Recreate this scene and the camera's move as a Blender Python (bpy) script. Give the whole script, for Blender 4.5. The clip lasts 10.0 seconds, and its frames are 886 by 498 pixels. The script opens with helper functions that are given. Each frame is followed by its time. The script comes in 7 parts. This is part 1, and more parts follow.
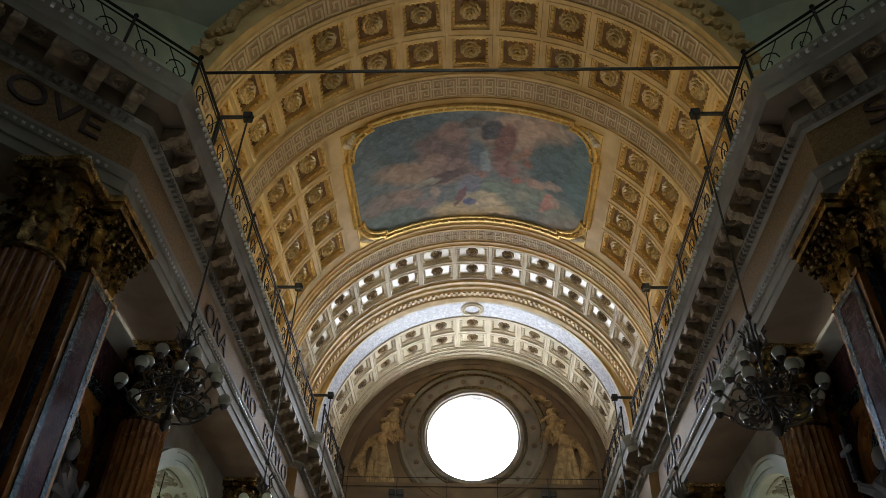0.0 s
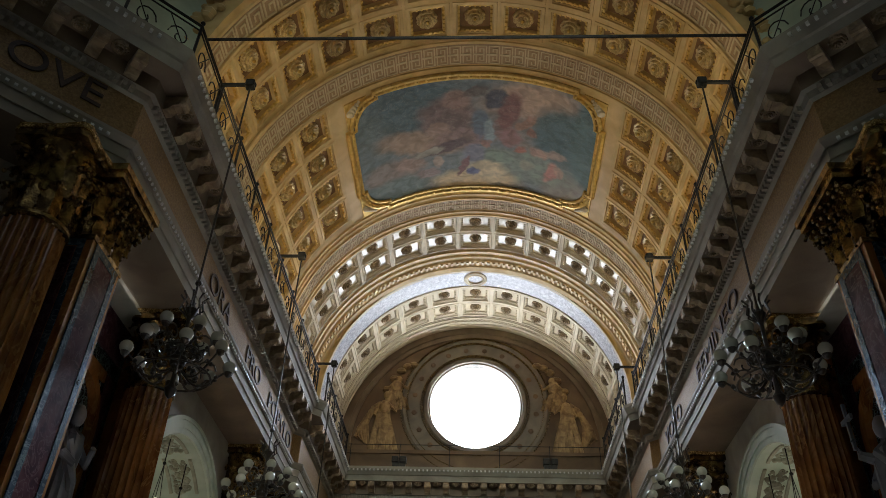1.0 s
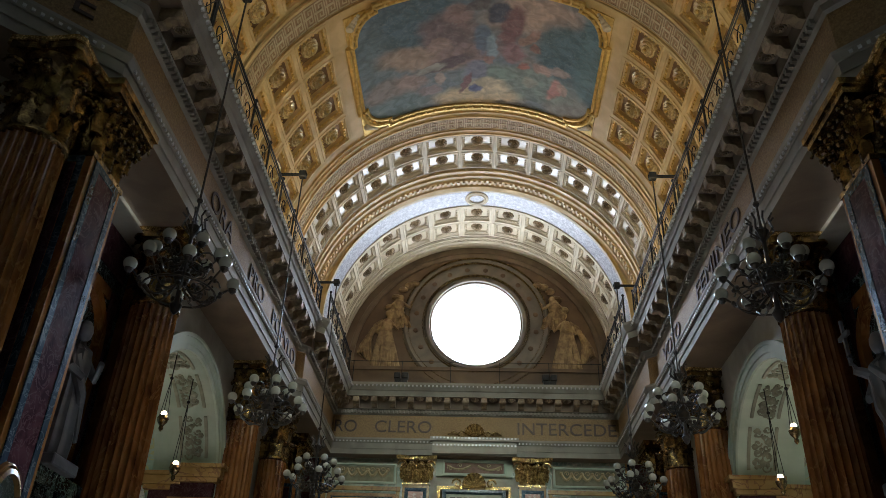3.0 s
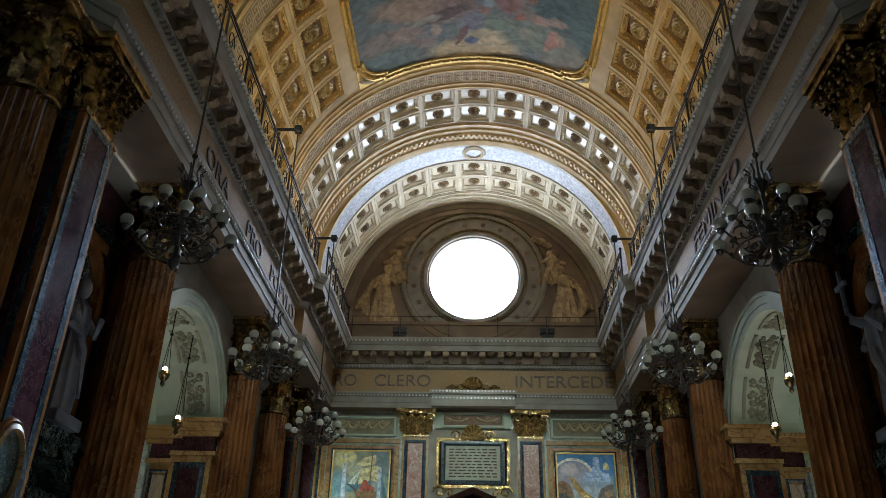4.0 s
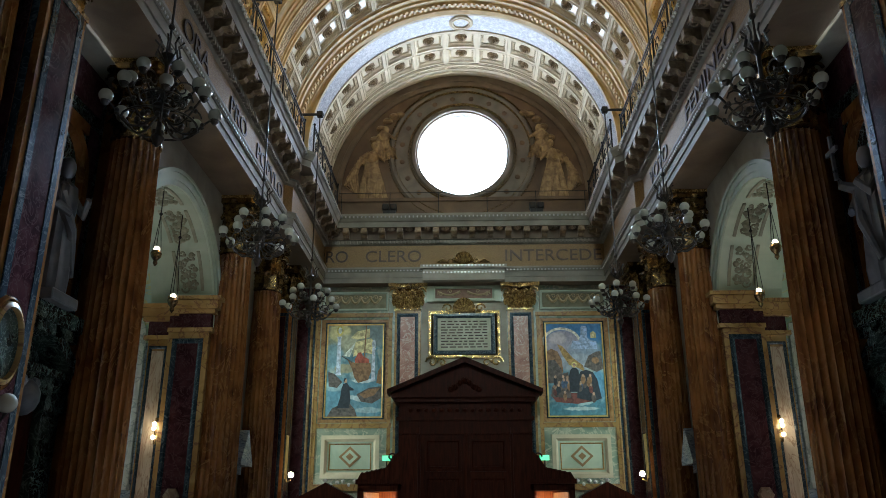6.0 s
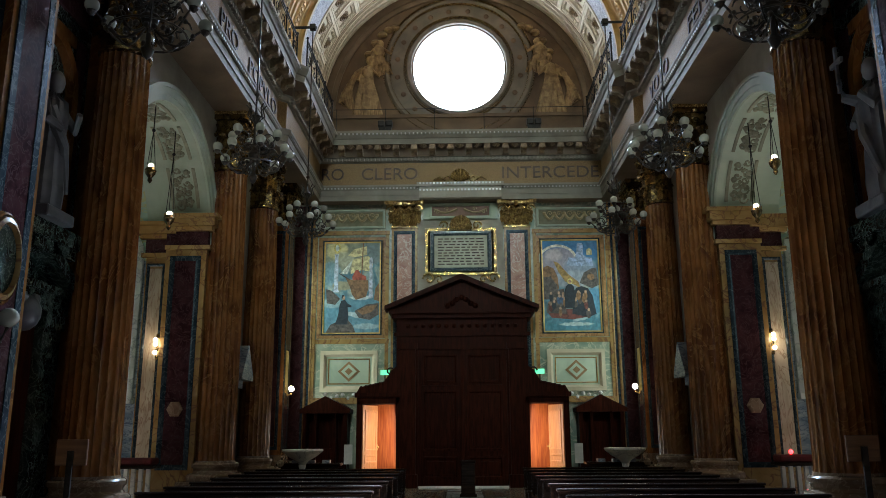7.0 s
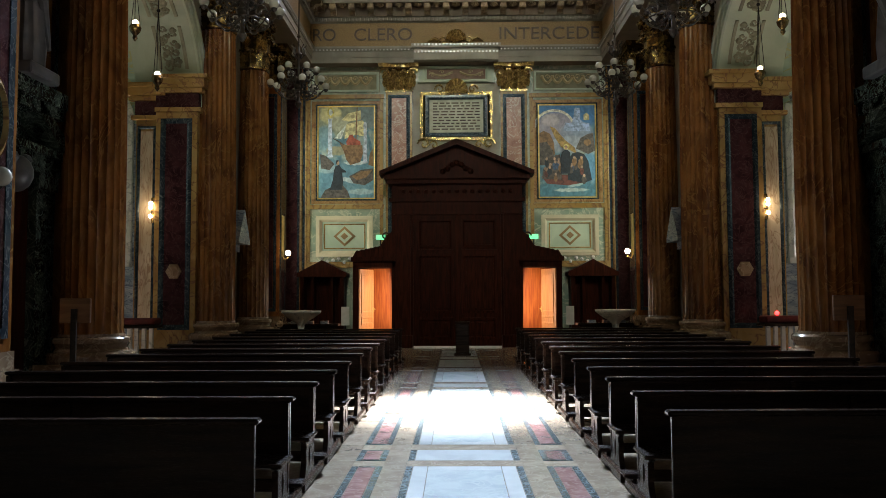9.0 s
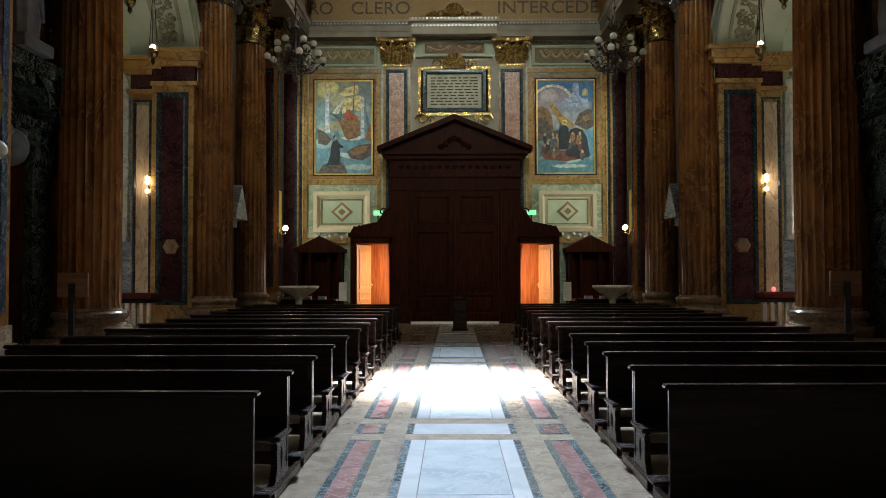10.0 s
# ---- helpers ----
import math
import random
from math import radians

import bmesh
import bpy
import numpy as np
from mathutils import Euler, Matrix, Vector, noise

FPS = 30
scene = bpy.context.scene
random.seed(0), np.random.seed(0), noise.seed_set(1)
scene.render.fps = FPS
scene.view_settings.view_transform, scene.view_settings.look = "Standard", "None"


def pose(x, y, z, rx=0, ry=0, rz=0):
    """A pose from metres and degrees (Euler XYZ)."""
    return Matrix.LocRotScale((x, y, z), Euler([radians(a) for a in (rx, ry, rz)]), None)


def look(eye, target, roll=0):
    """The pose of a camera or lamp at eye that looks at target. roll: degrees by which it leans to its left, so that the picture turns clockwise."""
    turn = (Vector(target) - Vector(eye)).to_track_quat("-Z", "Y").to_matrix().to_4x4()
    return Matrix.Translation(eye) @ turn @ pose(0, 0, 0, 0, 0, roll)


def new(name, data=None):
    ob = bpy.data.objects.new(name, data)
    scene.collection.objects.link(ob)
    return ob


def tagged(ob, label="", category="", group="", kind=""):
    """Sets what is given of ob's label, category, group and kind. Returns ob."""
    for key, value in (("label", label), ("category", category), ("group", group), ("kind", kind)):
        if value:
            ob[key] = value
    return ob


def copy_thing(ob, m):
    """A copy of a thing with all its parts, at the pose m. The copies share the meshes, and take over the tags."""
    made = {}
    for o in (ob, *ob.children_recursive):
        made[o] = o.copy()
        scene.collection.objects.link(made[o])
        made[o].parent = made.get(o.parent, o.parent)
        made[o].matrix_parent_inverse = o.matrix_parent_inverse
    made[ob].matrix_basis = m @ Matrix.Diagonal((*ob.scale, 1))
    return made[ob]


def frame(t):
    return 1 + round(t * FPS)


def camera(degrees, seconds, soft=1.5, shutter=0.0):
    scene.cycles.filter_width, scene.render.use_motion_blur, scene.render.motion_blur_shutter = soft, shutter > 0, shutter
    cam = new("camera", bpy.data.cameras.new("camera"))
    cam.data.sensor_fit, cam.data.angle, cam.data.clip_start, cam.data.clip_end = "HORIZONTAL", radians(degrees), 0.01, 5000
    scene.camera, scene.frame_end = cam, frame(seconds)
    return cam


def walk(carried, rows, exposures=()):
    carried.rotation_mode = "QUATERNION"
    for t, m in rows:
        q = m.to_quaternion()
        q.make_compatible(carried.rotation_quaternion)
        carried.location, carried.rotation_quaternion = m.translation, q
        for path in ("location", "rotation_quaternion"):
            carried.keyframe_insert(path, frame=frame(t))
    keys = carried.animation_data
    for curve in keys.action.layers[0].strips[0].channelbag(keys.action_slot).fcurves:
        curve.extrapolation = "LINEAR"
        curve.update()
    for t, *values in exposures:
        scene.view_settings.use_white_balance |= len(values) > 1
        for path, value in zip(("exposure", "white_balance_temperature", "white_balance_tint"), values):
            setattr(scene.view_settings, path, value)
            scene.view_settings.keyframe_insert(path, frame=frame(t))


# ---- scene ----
cam = camera(59.0, 10.0, 0.7)
# seconds, eye x y z, pitch up, roll, yaw
ROWS = [
    (0, 0.133, -0.354, 1.888, 38.99, 1.94, 3.11),
    (0.5, 0.126, -0.343, 1.885, 37.99, 2.08, 3.24),
    (1, 0.118, -0.33, 1.881, 36.81, 2.2, 3.27),
    (1.5, 0.109, -0.314, 1.875, 35.42, 2.27, 3.24),
    (2, 0.101, -0.298, 1.87, 33.95, 2.25, 3.19),
    (2.5, 0.093, -0.283, 1.864, 32.52, 2.24, 3.14),
    (4, 0.073, -0.233, 1.842, 27.82, 1.43, 2.7),
    (4.5, 0.067, -0.214, 1.832, 26.01, 0.91, 2.43),
    (5, 0.059, -0.192, 1.82, 23.92, 0.51, 2.15),
    (5.5, 0.05, -0.169, 1.806, 21.6, 0.16, 1.88),
    (7, 0.009, -0.09, 1.746, 13.03, -0.34, 1.36),
    (7.5, -0.006, -0.065, 1.723, 10.08, -0.36, 1.24),
    (8, -0.021, -0.042, 1.7, 7.31, -0.33, 1.14),
    (8.5, -0.033, -0.025, 1.68, 5.06, -0.27, 1.04),
    (9, -0.041, -0.012, 1.666, 3.41, -0.24, 0.94),
    (9.5, -0.047, -0.004, 1.656, 2.3, -0.16, 0.84),
    (10, -0.05, 0.0, 1.65, 1.68, -0.12, 0.75),
]
EXPOSURES = [(0.0, 0.03, 6000, 10), (2.5, 0.08, 5750, 10), (5.5, 0.12, 5300, 7), (7.0, 0.16, 5400, 8), (8.0, 0.2, 5850, 11), (9.0, 0.2, 6300, 13), (10.0, 0.22, 6400, 14)]
SUN, ROSE, BOUNCE, CHAPEL, VAULT_FILL, END_WALL_FILL, PORCH, UPLIGHT, ENDWIN, CROSSING_FILL = 75.0, 1450.0, 230.0, 10.0, 15.0, 112.0, 20.0, 25.0, 36.0, 65.0
walk(cam, [(t, pose(x, y, z, 90 + pitch, 0, yaw) @ pose(0, 0, 0, 0, 0, roll)) for t, x, y, z, pitch, roll, yaw in ROWS],
     exposures=EXPOSURES)

# ---- daylight and lamps ----
world = bpy.data.worlds.new("sky")
scene.world = world
world.use_nodes = True
wt = world.node_tree
sky = wt.nodes.new("ShaderNodeTexSky")
sky.sky_type, sky.sun_disc = "NISHITA", False
sky.sun_elevation, sky.sun_rotation = radians(45), 0.0
wt.links.new(sky.outputs[0], wt.nodes["Background"].inputs[0])
wt.nodes["Background"].inputs[1].default_value = 0.15


def lamp(name, kind, m, power, colour=(1, 1, 1), size=1.0, size_y=None, shape="RECTANGLE"):
    data = bpy.data.lights.new(name, kind)
    data.energy, data.color = power, colour
    if kind == "AREA":
        data.shape, data.size, data.size_y = shape, size, size_y or size
    elif kind == "POINT":
        data.shadow_soft_size = size
    ob = new(name, data)
    ob.matrix_world = m
    return ob


sun = lamp("sun", "SUN", look((0, 40, 28.2), (0, 11.8, 0)), SUN, (0.97, 0.98, 1.0))
sun.data.angle = radians(3.5)
rose_lamp = lamp("rose_daylight", "AREA", look((0, 27.15, 14.75), (0, 9.5, 0.0)), ROSE, (0.64, 0.81, 1.0), 4.2, 4.2, "ELLIPSE")
rose_lamp.data.spread = radians(43)
lamp("square_bounce", "AREA", look((0, 27.1, 14.6), (0, 16, 15.5)), BOUNCE, (0.95, 0.97, 1.0), 3.6, 3.6, "ELLIPSE")
# added fill lamp behind the camera for the vault; no window stands there
vault_fill = lamp("drum_daylight", "AREA", look((0, -9.0, 20.0), (0, 20, 11.5)), VAULT_FILL, (0.92, 0.97, 1.0), 3.0, 4.0)
vault_fill.data.spread = radians(75)
# added narrow fill lamp that brightens the entrance wall from out of view
far = lamp("drum_window_daylight", "AREA", look((0, -13.0, 22.0), (0, 26.5, 6.2)), END_WALL_FILL, (0.93, 1.0, 0.8), 2.0, 3.0)
far.data.spread = radians(27)
# added overhead fill lamp, lifts the dark near columns and piers
lamp("dome_daylight", "AREA", look((0, -4.0, 23.5), (0, -1.0, 0)), CROSSING_FILL, (0.86, 0.95, 1.0), 6.0, 6.0, "ELLIPSE")
for side in (-1, 1):
    lamp("chapel_daylight", "AREA", look((side * 11.2, 16.0, 5.6), (side * 6.5, 15.6, 4.8)), CHAPEL, (0.72, 1.0, 0.9), 1.6, 3.6)
    end = lamp("end_window_daylight", "AREA", look((side * 6.04, 25.35, 5.0), (side * 3.3, 26.5, 4.9)), ENDWIN, (0.88, 1.0, 0.78), 0.7, 4.5)
    end.data.spread = radians(95)
    lamp("lobby_daylight", "AREA", look((side * 0.7, 25.9, 2.4), (side * 0.7, 25.85, 0)), 30, (0.95, 0.97, 1.0), 1.2, 0.6)
    lamp("porch_daylight", "AREA", look((side * 2.12, 25.75, 1.6), (side * 3.2, 25.7, 1.5)), PORCH, (1.0, 0.86, 0.68), 0.6, 1.9)


# ---- materials ----
def material(name, c1, c2, scale=3.0, rough=0.6, metal=0.0, bump=0.15, detail=6.0, stretch=(1, 1, 1), vein=None, fine=40.0, spread=0.18, contrast=(0.35, 0.65)):
    m = bpy.data.materials.new(name)
    m.use_nodes = True
    nt = m.node_tree
    n, l = nt.nodes, nt.links
    bsdf = n["Principled BSDF"]
    tc, mp = n.new("ShaderNodeTexCoord"), n.new("ShaderNodeMapping")
    mp.inputs["Scale"].default_value = stretch
    geo = n.new("ShaderNodeNewGeometry")
    l.new(geo.outputs["Position"], mp.inputs[0])
    no = n.new("ShaderNodeTexNoise")
    no.inputs["Scale"].default_value, no.inputs["Detail"].default_value, no.inputs["Distortion"].default_value = scale, detail, 0.6
    l.new(mp.outputs[0], no.inputs["Vector"])
    ramp = n.new("ShaderNodeValToRGB")
    ramp.color_ramp.elements[0].position, ramp.color_ramp.elements[1].position = contrast
    ramp.color_ramp.elements[0].color, ramp.color_ramp.elements[1].color = (*c1, 1), (*c2, 1)
    l.new(no.outputs["Fac"], ramp.inputs[0])
    col = ramp.outputs[0]
    if vein:
        wv = n.new("ShaderNodeTexNoise")
        wv.inputs["Scale"].default_value, wv.inputs["Detail"].default_value, wv.inputs["Distortion"].default_value = scale * 0.8, 8, 2.2
        l.new(mp.outputs[0], wv.inputs["Vector"])
        r2 = n.new("ShaderNodeValToRGB")
        e = r2.color_ramp.elements
        e[0].position, e[0].color = 0.465, (0, 0, 0, 1)
        e[1].position, e[1].color = 0.535, (0, 0, 0, 1)
        mid = e.new(0.5)
        mid.color = (1, 1, 1, 1)
        l.new(wv.outputs["Fac"], r2.inputs[0])
        mx = n.new("ShaderNodeMix")
        mx.data_type = "RGBA"
        mx.inputs["B"].default_value = (*vein, 1)
        l.new(r2.outputs[0], mx.inputs["Factor"])
        l.new(col, mx.inputs["A"])
        col = mx.outputs["Result"]
    info = n.new("ShaderNodeObjectInfo")
    hsv = n.new("ShaderNodeHueSaturation")
    mr = n.new("ShaderNodeMapRange")
    mr.inputs["To Min"].default_value, mr.inputs["To Max"].default_value = 1 - spread, 1 + spread
    l.new(info.outputs["Random"], mr.inputs["Value"])
    l.new(mr.outputs[0], hsv.inputs["Value"])
    l.new(col, hsv.inputs["Color"])
    l.new(hsv.outputs[0], bsdf.inputs["Base Color"])
    fi = n.new("ShaderNodeTexNoise")
    fi.inputs["Scale"].default_value, fi.inputs["Detail"].default_value = fine, 4
    l.new(mp.outputs[0], fi.inputs["Vector"])
    rr = n.new("ShaderNodeMapRange")
    rr.inputs["To Min"].default_value, rr.inputs["To Max"].default_value = max(0.03, rough - 0.12), min(1, rough + 0.12)
    l.new(fi.outputs["Fac"], rr.inputs["Value"])
    l.new(rr.outputs[0], bsdf.inputs["Roughness"])
    bsdf.inputs["Metallic"].default_value = metal
    if bump:
        bp = n.new("ShaderNodeBump")
        bp.inputs["Strength"].default_value, bp.inputs["Distance"].default_value = bump, 0.02
        l.new(fi.outputs["Fac"], bp.inputs["Height"])
        l.new(bp.outputs[0], bsdf.inputs["Normal"])
    return m


def glow(name, colour, strength):
    m = bpy.data.materials.new(name)
    m.use_nodes = True
    b = m.node_tree.nodes["Principled BSDF"]
    b.inputs["Base Color"].default_value = (0.8, 0.8, 0.8, 1)
    b.inputs["Emission Color"].default_value = (*colour, 1)
    b.inputs["Emission Strength"].default_value = strength
    return m


CREAM = material("cream_stucco", (0.55, 0.37, 0.135), (0.7, 0.51, 0.22), 1.6, 0.5, bump=0.12)
CREAM_PALE = material("pale_stucco", (0.56, 0.47, 0.31), (0.66, 0.57, 0.4), 1.5, 0.6)
OCHRE = material("ochre_ground", (0.2, 0.11, 0.04), (0.3, 0.17, 0.065), 2.5, 0.6)
GOLD = material("gilding", (0.62, 0.4, 0.1), (0.8, 0.58, 0.2), 8, 0.35, 0.75, 0.3)
ROSEM = material("dark_bronzed_rosette", (0.2, 0.14, 0.075), (0.42, 0.32, 0.19), 14, 0.4, 0.15, 0.3)
BRONZE = material("dark_gilt_bronze", (0.1, 0.062, 0.026), (0.5, 0.34, 0.12), 6, 0.22, 0.85, 0.4, contrast=(0.42, 0.66))
STONE = material("grey_stucco", (0.25, 0.22, 0.17), (0.35, 0.32, 0.25), 1.4, 0.6, bump=0.2)
# brown stucco darkened below STONE, with the shade of undersides put into its colour
SHADOW_STONE = material("shaded_brown_stucco", (0.16, 0.11, 0.065), (0.23, 0.165, 0.1), 1.3, 0.65, bump=0.2)
GREENW = material("pale_green_plaster", (0.38, 0.44, 0.32), (0.5, 0.55, 0.41), 1.2, 0.6)
GREENM = material("green_grey_marble", (0.2, 0.26, 0.2), (0.36, 0.38, 0.28), 1.8, 0.22, vein=(0.5, 0.47, 0.34), bump=0.03)
COLM = material("amber_marble", (0.1, 0.032, 0.008), (0.25, 0.1, 0.024), 2.6, 0.14, bump=0.03, stretch=(1, 1, 0.5), vein=(0.24, 0.11, 0.032), spread=0.06)
COLB = material("base_marble", (0.17, 0.105, 0.06), (0.27, 0.18, 0.11), 3.2, 0.15, bump=0.03, vein=(0.34, 0.25, 0.16))
PINK = material("mauve_marble", (0.03, 0.011, 0.014), (0.068, 0.026, 0.028), 4.0, 0.12, bump=0.0, vein=(0.085, 0.045, 0.045))
BLUEB = material("dark_teal_marble", (0.012, 0.022, 0.03), (0.032, 0.046, 0.057), 4, 0.16, bump=0.0, vein=(0.08, 0.1, 0.105))
DARKG = material("dark_green_marble", (0.012, 0.022, 0.018), (0.045, 0.06, 0.048), 3.5, 0.25, bump=0.03, vein=(0.12, 0.15, 0.12))
BLUEV = material("blue_veined_marble", (0.2, 0.25, 0.32), (0.42, 0.46, 0.5), 2.2, 0.25, bump=0.03, stretch=(1, 1, 3), vein=(0.1, 0.13, 0.2))
YELM = material("yellow_marble", (0.3, 0.17, 0.05), (0.42, 0.27, 0.1), 1.8, 0.22, bump=0.03, vein=(0.2, 0.1, 0.05))
WHITEM = material("white_marble", (0.6, 0.58, 0.54), (0.76, 0.74, 0.7), 2, 0.25, bump=0.04, vein=(0.4, 0.4, 0.4))
BANDM = material("grey_white_marble", (0.34, 0.34, 0.37), (0.62, 0.62, 0.64), 9, 0.28, bump=0.05, vein=(0.3, 0.3, 0.33))
DWOOD = material("dark_walnut", (0.016, 0.0035, 0.0018), (0.042, 0.0095, 0.0042), 3, 0.4, bump=0.1, stretch=(6, 6, 0.6))
PWOOD = material("black_brown_pew_wood", (0.012, 0.007, 0.005), (0.03, 0.017, 0.011), 3, 0.25, bump=0.08, stretch=(0.6, 6, 6))
OWOOD = material("orange_wood", (0.32, 0.06, 0.008), (0.5, 0.125, 0.02), 3, 0.4, bump=0.08, stretch=(6, 6, 0.5))
LWOOD = material("light_oak", (0.52, 0.18, 0.04), (0.64, 0.27, 0.075), 3, 0.4, bump=0.08, stretch=(6, 6, 0.5))
TANW = material("tan_wood", (0.13, 0.06, 0.022), (0.2, 0.1, 0.04), 3, 0.5, stretch=(0.6, 6, 6))
IRON = material("black_iron", (0.012, 0.011, 0.01), (0.03, 0.026, 0.022), 10, 0.5, 0.6)
AGED = material("aged_bronze_iron", (0.014, 0.011, 0.008), (0.05, 0.032, 0.016), 9, 0.5, 0.25, 0.2)
OPAL = material("opal_glass", (0.32, 0.3, 0.23), (0.4, 0.38, 0.3), 2, 0.15, bump=0)
MOSAIC = material("gold_mosaic", (0.22, 0.125, 0.04), (0.36, 0.225, 0.08), 30, 0.5, 0.2, 0.4)
LETTER = material("dark_brown_letter", (0.035, 0.017, 0.008), (0.07, 0.035, 0.016), 8, 0.5)
FBEIGE = material("beige_floor_marble", (0.24, 0.185, 0.13), (0.33, 0.265, 0.19), 4.5, 0.16, bump=0.01, vein=(0.36, 0.3, 0.22))
FGREY = material("pale_blue_grey_floor_marble", (0.38, 0.43, 0.44), (0.5, 0.54, 0.53), 3.0, 0.12, bump=0.01, vein=(0.5, 0.54, 0.53))
FWHITE = material("white_floor_marble", (0.46, 0.48, 0.47), (0.56, 0.58, 0.57), 2, 0.12, bump=0.01)
FPINK = material("mauve_floor_marble", (0.25, 0.12, 0.11), (0.36, 0.2, 0.18), 4, 0.14, bump=0.01, vein=(0.4, 0.25, 0.23))
FDARK = material("teal_floor_marble", (0.05, 0.075, 0.08), (0.12, 0.15, 0.15), 5, 0.14, bump=0.01, vein=(0.22, 0.25, 0.25))
LINEN = material("white_paper", (0.5, 0.49, 0.45), (0.58, 0.57, 0.52), 4, 0.7)
# white marble darkened to bluish grey: the niche's shade is in the colour
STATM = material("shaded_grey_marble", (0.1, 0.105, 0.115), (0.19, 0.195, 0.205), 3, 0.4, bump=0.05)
GROUND = material("polished_white_ground", (0.74, 0.68, 0.55), (0.82, 0.77, 0.66), 2, 0.17, bump=0.02)
ROSEG = material("gilt_rosette", (0.5, 0.36, 0.15), (0.76, 0.6, 0.3), 16, 0.35, 0.2, 0.3)
GILT = material("old_gilding", (0.17, 0.095, 0.03), (0.6, 0.42, 0.15), 12, 0.26, 0.6, 0.3)
PALEM = material("pale_veined_marble", (0.42, 0.33, 0.22), (0.56, 0.46, 0.33), 2.4, 0.2, bump=0.03, stretch=(2, 2, 0.5), vein=(0.3, 0.2, 0.13))
for polished, level in ((DWOOD, 0.04), (BLUEB, 0.25), (PWOOD, 0.13), (PINK, 0.06), (GROUND, 0.9)):
    polished.node_tree.nodes["Principled BSDF"].inputs["Specular IOR Level"].default_value = level
BULB = glow("lit_bulb", (1.0, 0.8, 0.5), 14)
EXITG = glow("exit_sign_green", (0.1, 0.95, 0.35), 0.9)
RED = material("red_cloth", (0.07, 0.006, 0.006), (0.12, 0.01, 0.01), 4, 0.8)
REDL = glow("red_light", (1.0, 0.02, 0.02), 8)


# ---- building helpers ----
class Shape:
    """Collects faces of one mesh."""

    def __init__(self):
        self.v, self.f, self.m = [], [], []

    def poly(self, pts, mi=0):
        k = len(self.v)
        self.v += [tuple(p) for p in pts]
        self.f.append(tuple(range(k, k + len(pts))))
        self.m.append(mi)

    def faces(self, vs, fs, mi=0):
        k = len(self.v)
        self.v += [tuple(p) for p in vs]
        self.f += [tuple(i + k for i in f) for f in fs]
        self.m += [mi] * len(fs)

    def box(self, x0, x1, y0, y1, z0, z1, mi=0):
        x0, x1 = min(x0, x1), max(x0, x1)
        y0, y1 = min(y0, y1), max(y0, y1)
        vs = [(x, y, z) for z in (z0, z1) for y in (y0, y1) for x in (x0, x1)]
        self.faces(vs, [(0, 2, 3, 1), (4, 5, 7, 6), (0, 1, 5, 4), (2, 6, 7, 3), (0, 4, 6, 2), (1, 3, 7, 5)], mi)
        return self

    def bevel_box(self, x0, x1, y0, y1, z0, z1, b=0.01, mi=0):
        x0, x1 = min(x0, x1), max(x0, x1)
        y0, y1 = min(y0, y1), max(y0, y1)
        bm = bmesh.new()
        bmesh.ops.create_cube(bm, size=1, matrix=Matrix.Translation(((x0 + x1) / 2, (y0 + y1) / 2, (z0 + z1) / 2)) @ Matrix.Diagonal((x1 - x0, y1 - y0, z1 - z0, 1)))
        bmesh.ops.bevel(bm, geom=bm.edges[:], offset=b, segments=1, affect="EDGES")
        bm.verts.index_update()
        self.faces([v.co[:] for v in bm.verts], [tuple(v.index for v in f.verts) for f in bm.faces], mi)
        bm.free()
        return self

    def lathe(self, prof, seg=24, at=(0, 0, 0), mi=0, flute=0, depth=0.0, caps=True, a0=0.0, a1=math.tau):
        vs, fs, full = [], [], abs(a1 - a0 - math.tau) < 1e-6
        cols = seg if full else seg + 1
        for r, z in prof:
            for i in range(cols):
                a = a0 + (a1 - a0) * i / seg
                q = r - (depth * abs(math.sin(a * flute / 2)) ** 0.6 if flute else 0)
                vs.append((at[0] + q * math.cos(a), at[1] + q * math.sin(a), at[2] + z))
        for j in range(len(prof) - 1):
            for i in range(seg):
                b = (i + 1) % cols
                fs.append((j * cols + i, j * cols + b, (j + 1) * cols + b, (j + 1) * cols + i))
        if caps and full:
            fs += [tuple(reversed(range(cols))), tuple(range((len(prof) - 1) * cols, len(prof) * cols))]
        self.faces(vs, fs, mi)
        return self

    def ball(self, c, r, seg=12, mi=0, sz=1.0):
        n = max(4, seg // 2)
        self.lathe([(max(1e-4, r * math.sin(math.pi * j / n)), -r * sz * math.cos(math.pi * j / n)) for j in range(n + 1)], seg, c, mi, caps=False)
        return self

    def tube(self, pts, r, seg=6, mi=0, r1=None):
        pts = [Vector(p) for p in pts]
        vs, fs = [], []
        for j, p in enumerate(pts):
            d = (pts[min(j + 1, len(pts) - 1)] - pts[max(j - 1, 0)]).normalized()
            a = d.cross(Vector((0, 0, 1)) if abs(d.z) < 0.9 else Vector((1, 0, 0))).normalized()
            b = d.cross(a)
            q = r if r1 is None else r + (r1 - r) * j / (len(pts) - 1)
            vs += [p + q * (math.cos(math.tau * i / seg) * a + math.sin(math.tau * i / seg) * b) for i in range(seg)]
        for j in range(len(pts) - 1):
            for i in range(seg):
                k = (i + 1) % seg
                fs.append((j * seg + i, j * seg + k, (j + 1) * seg + k, (j + 1) * seg + i))
        fs += [tuple(reversed(range(seg))), tuple(range((len(pts) - 1) * seg, len(pts) * seg))]
        self.faces(vs, fs, mi)
        return self

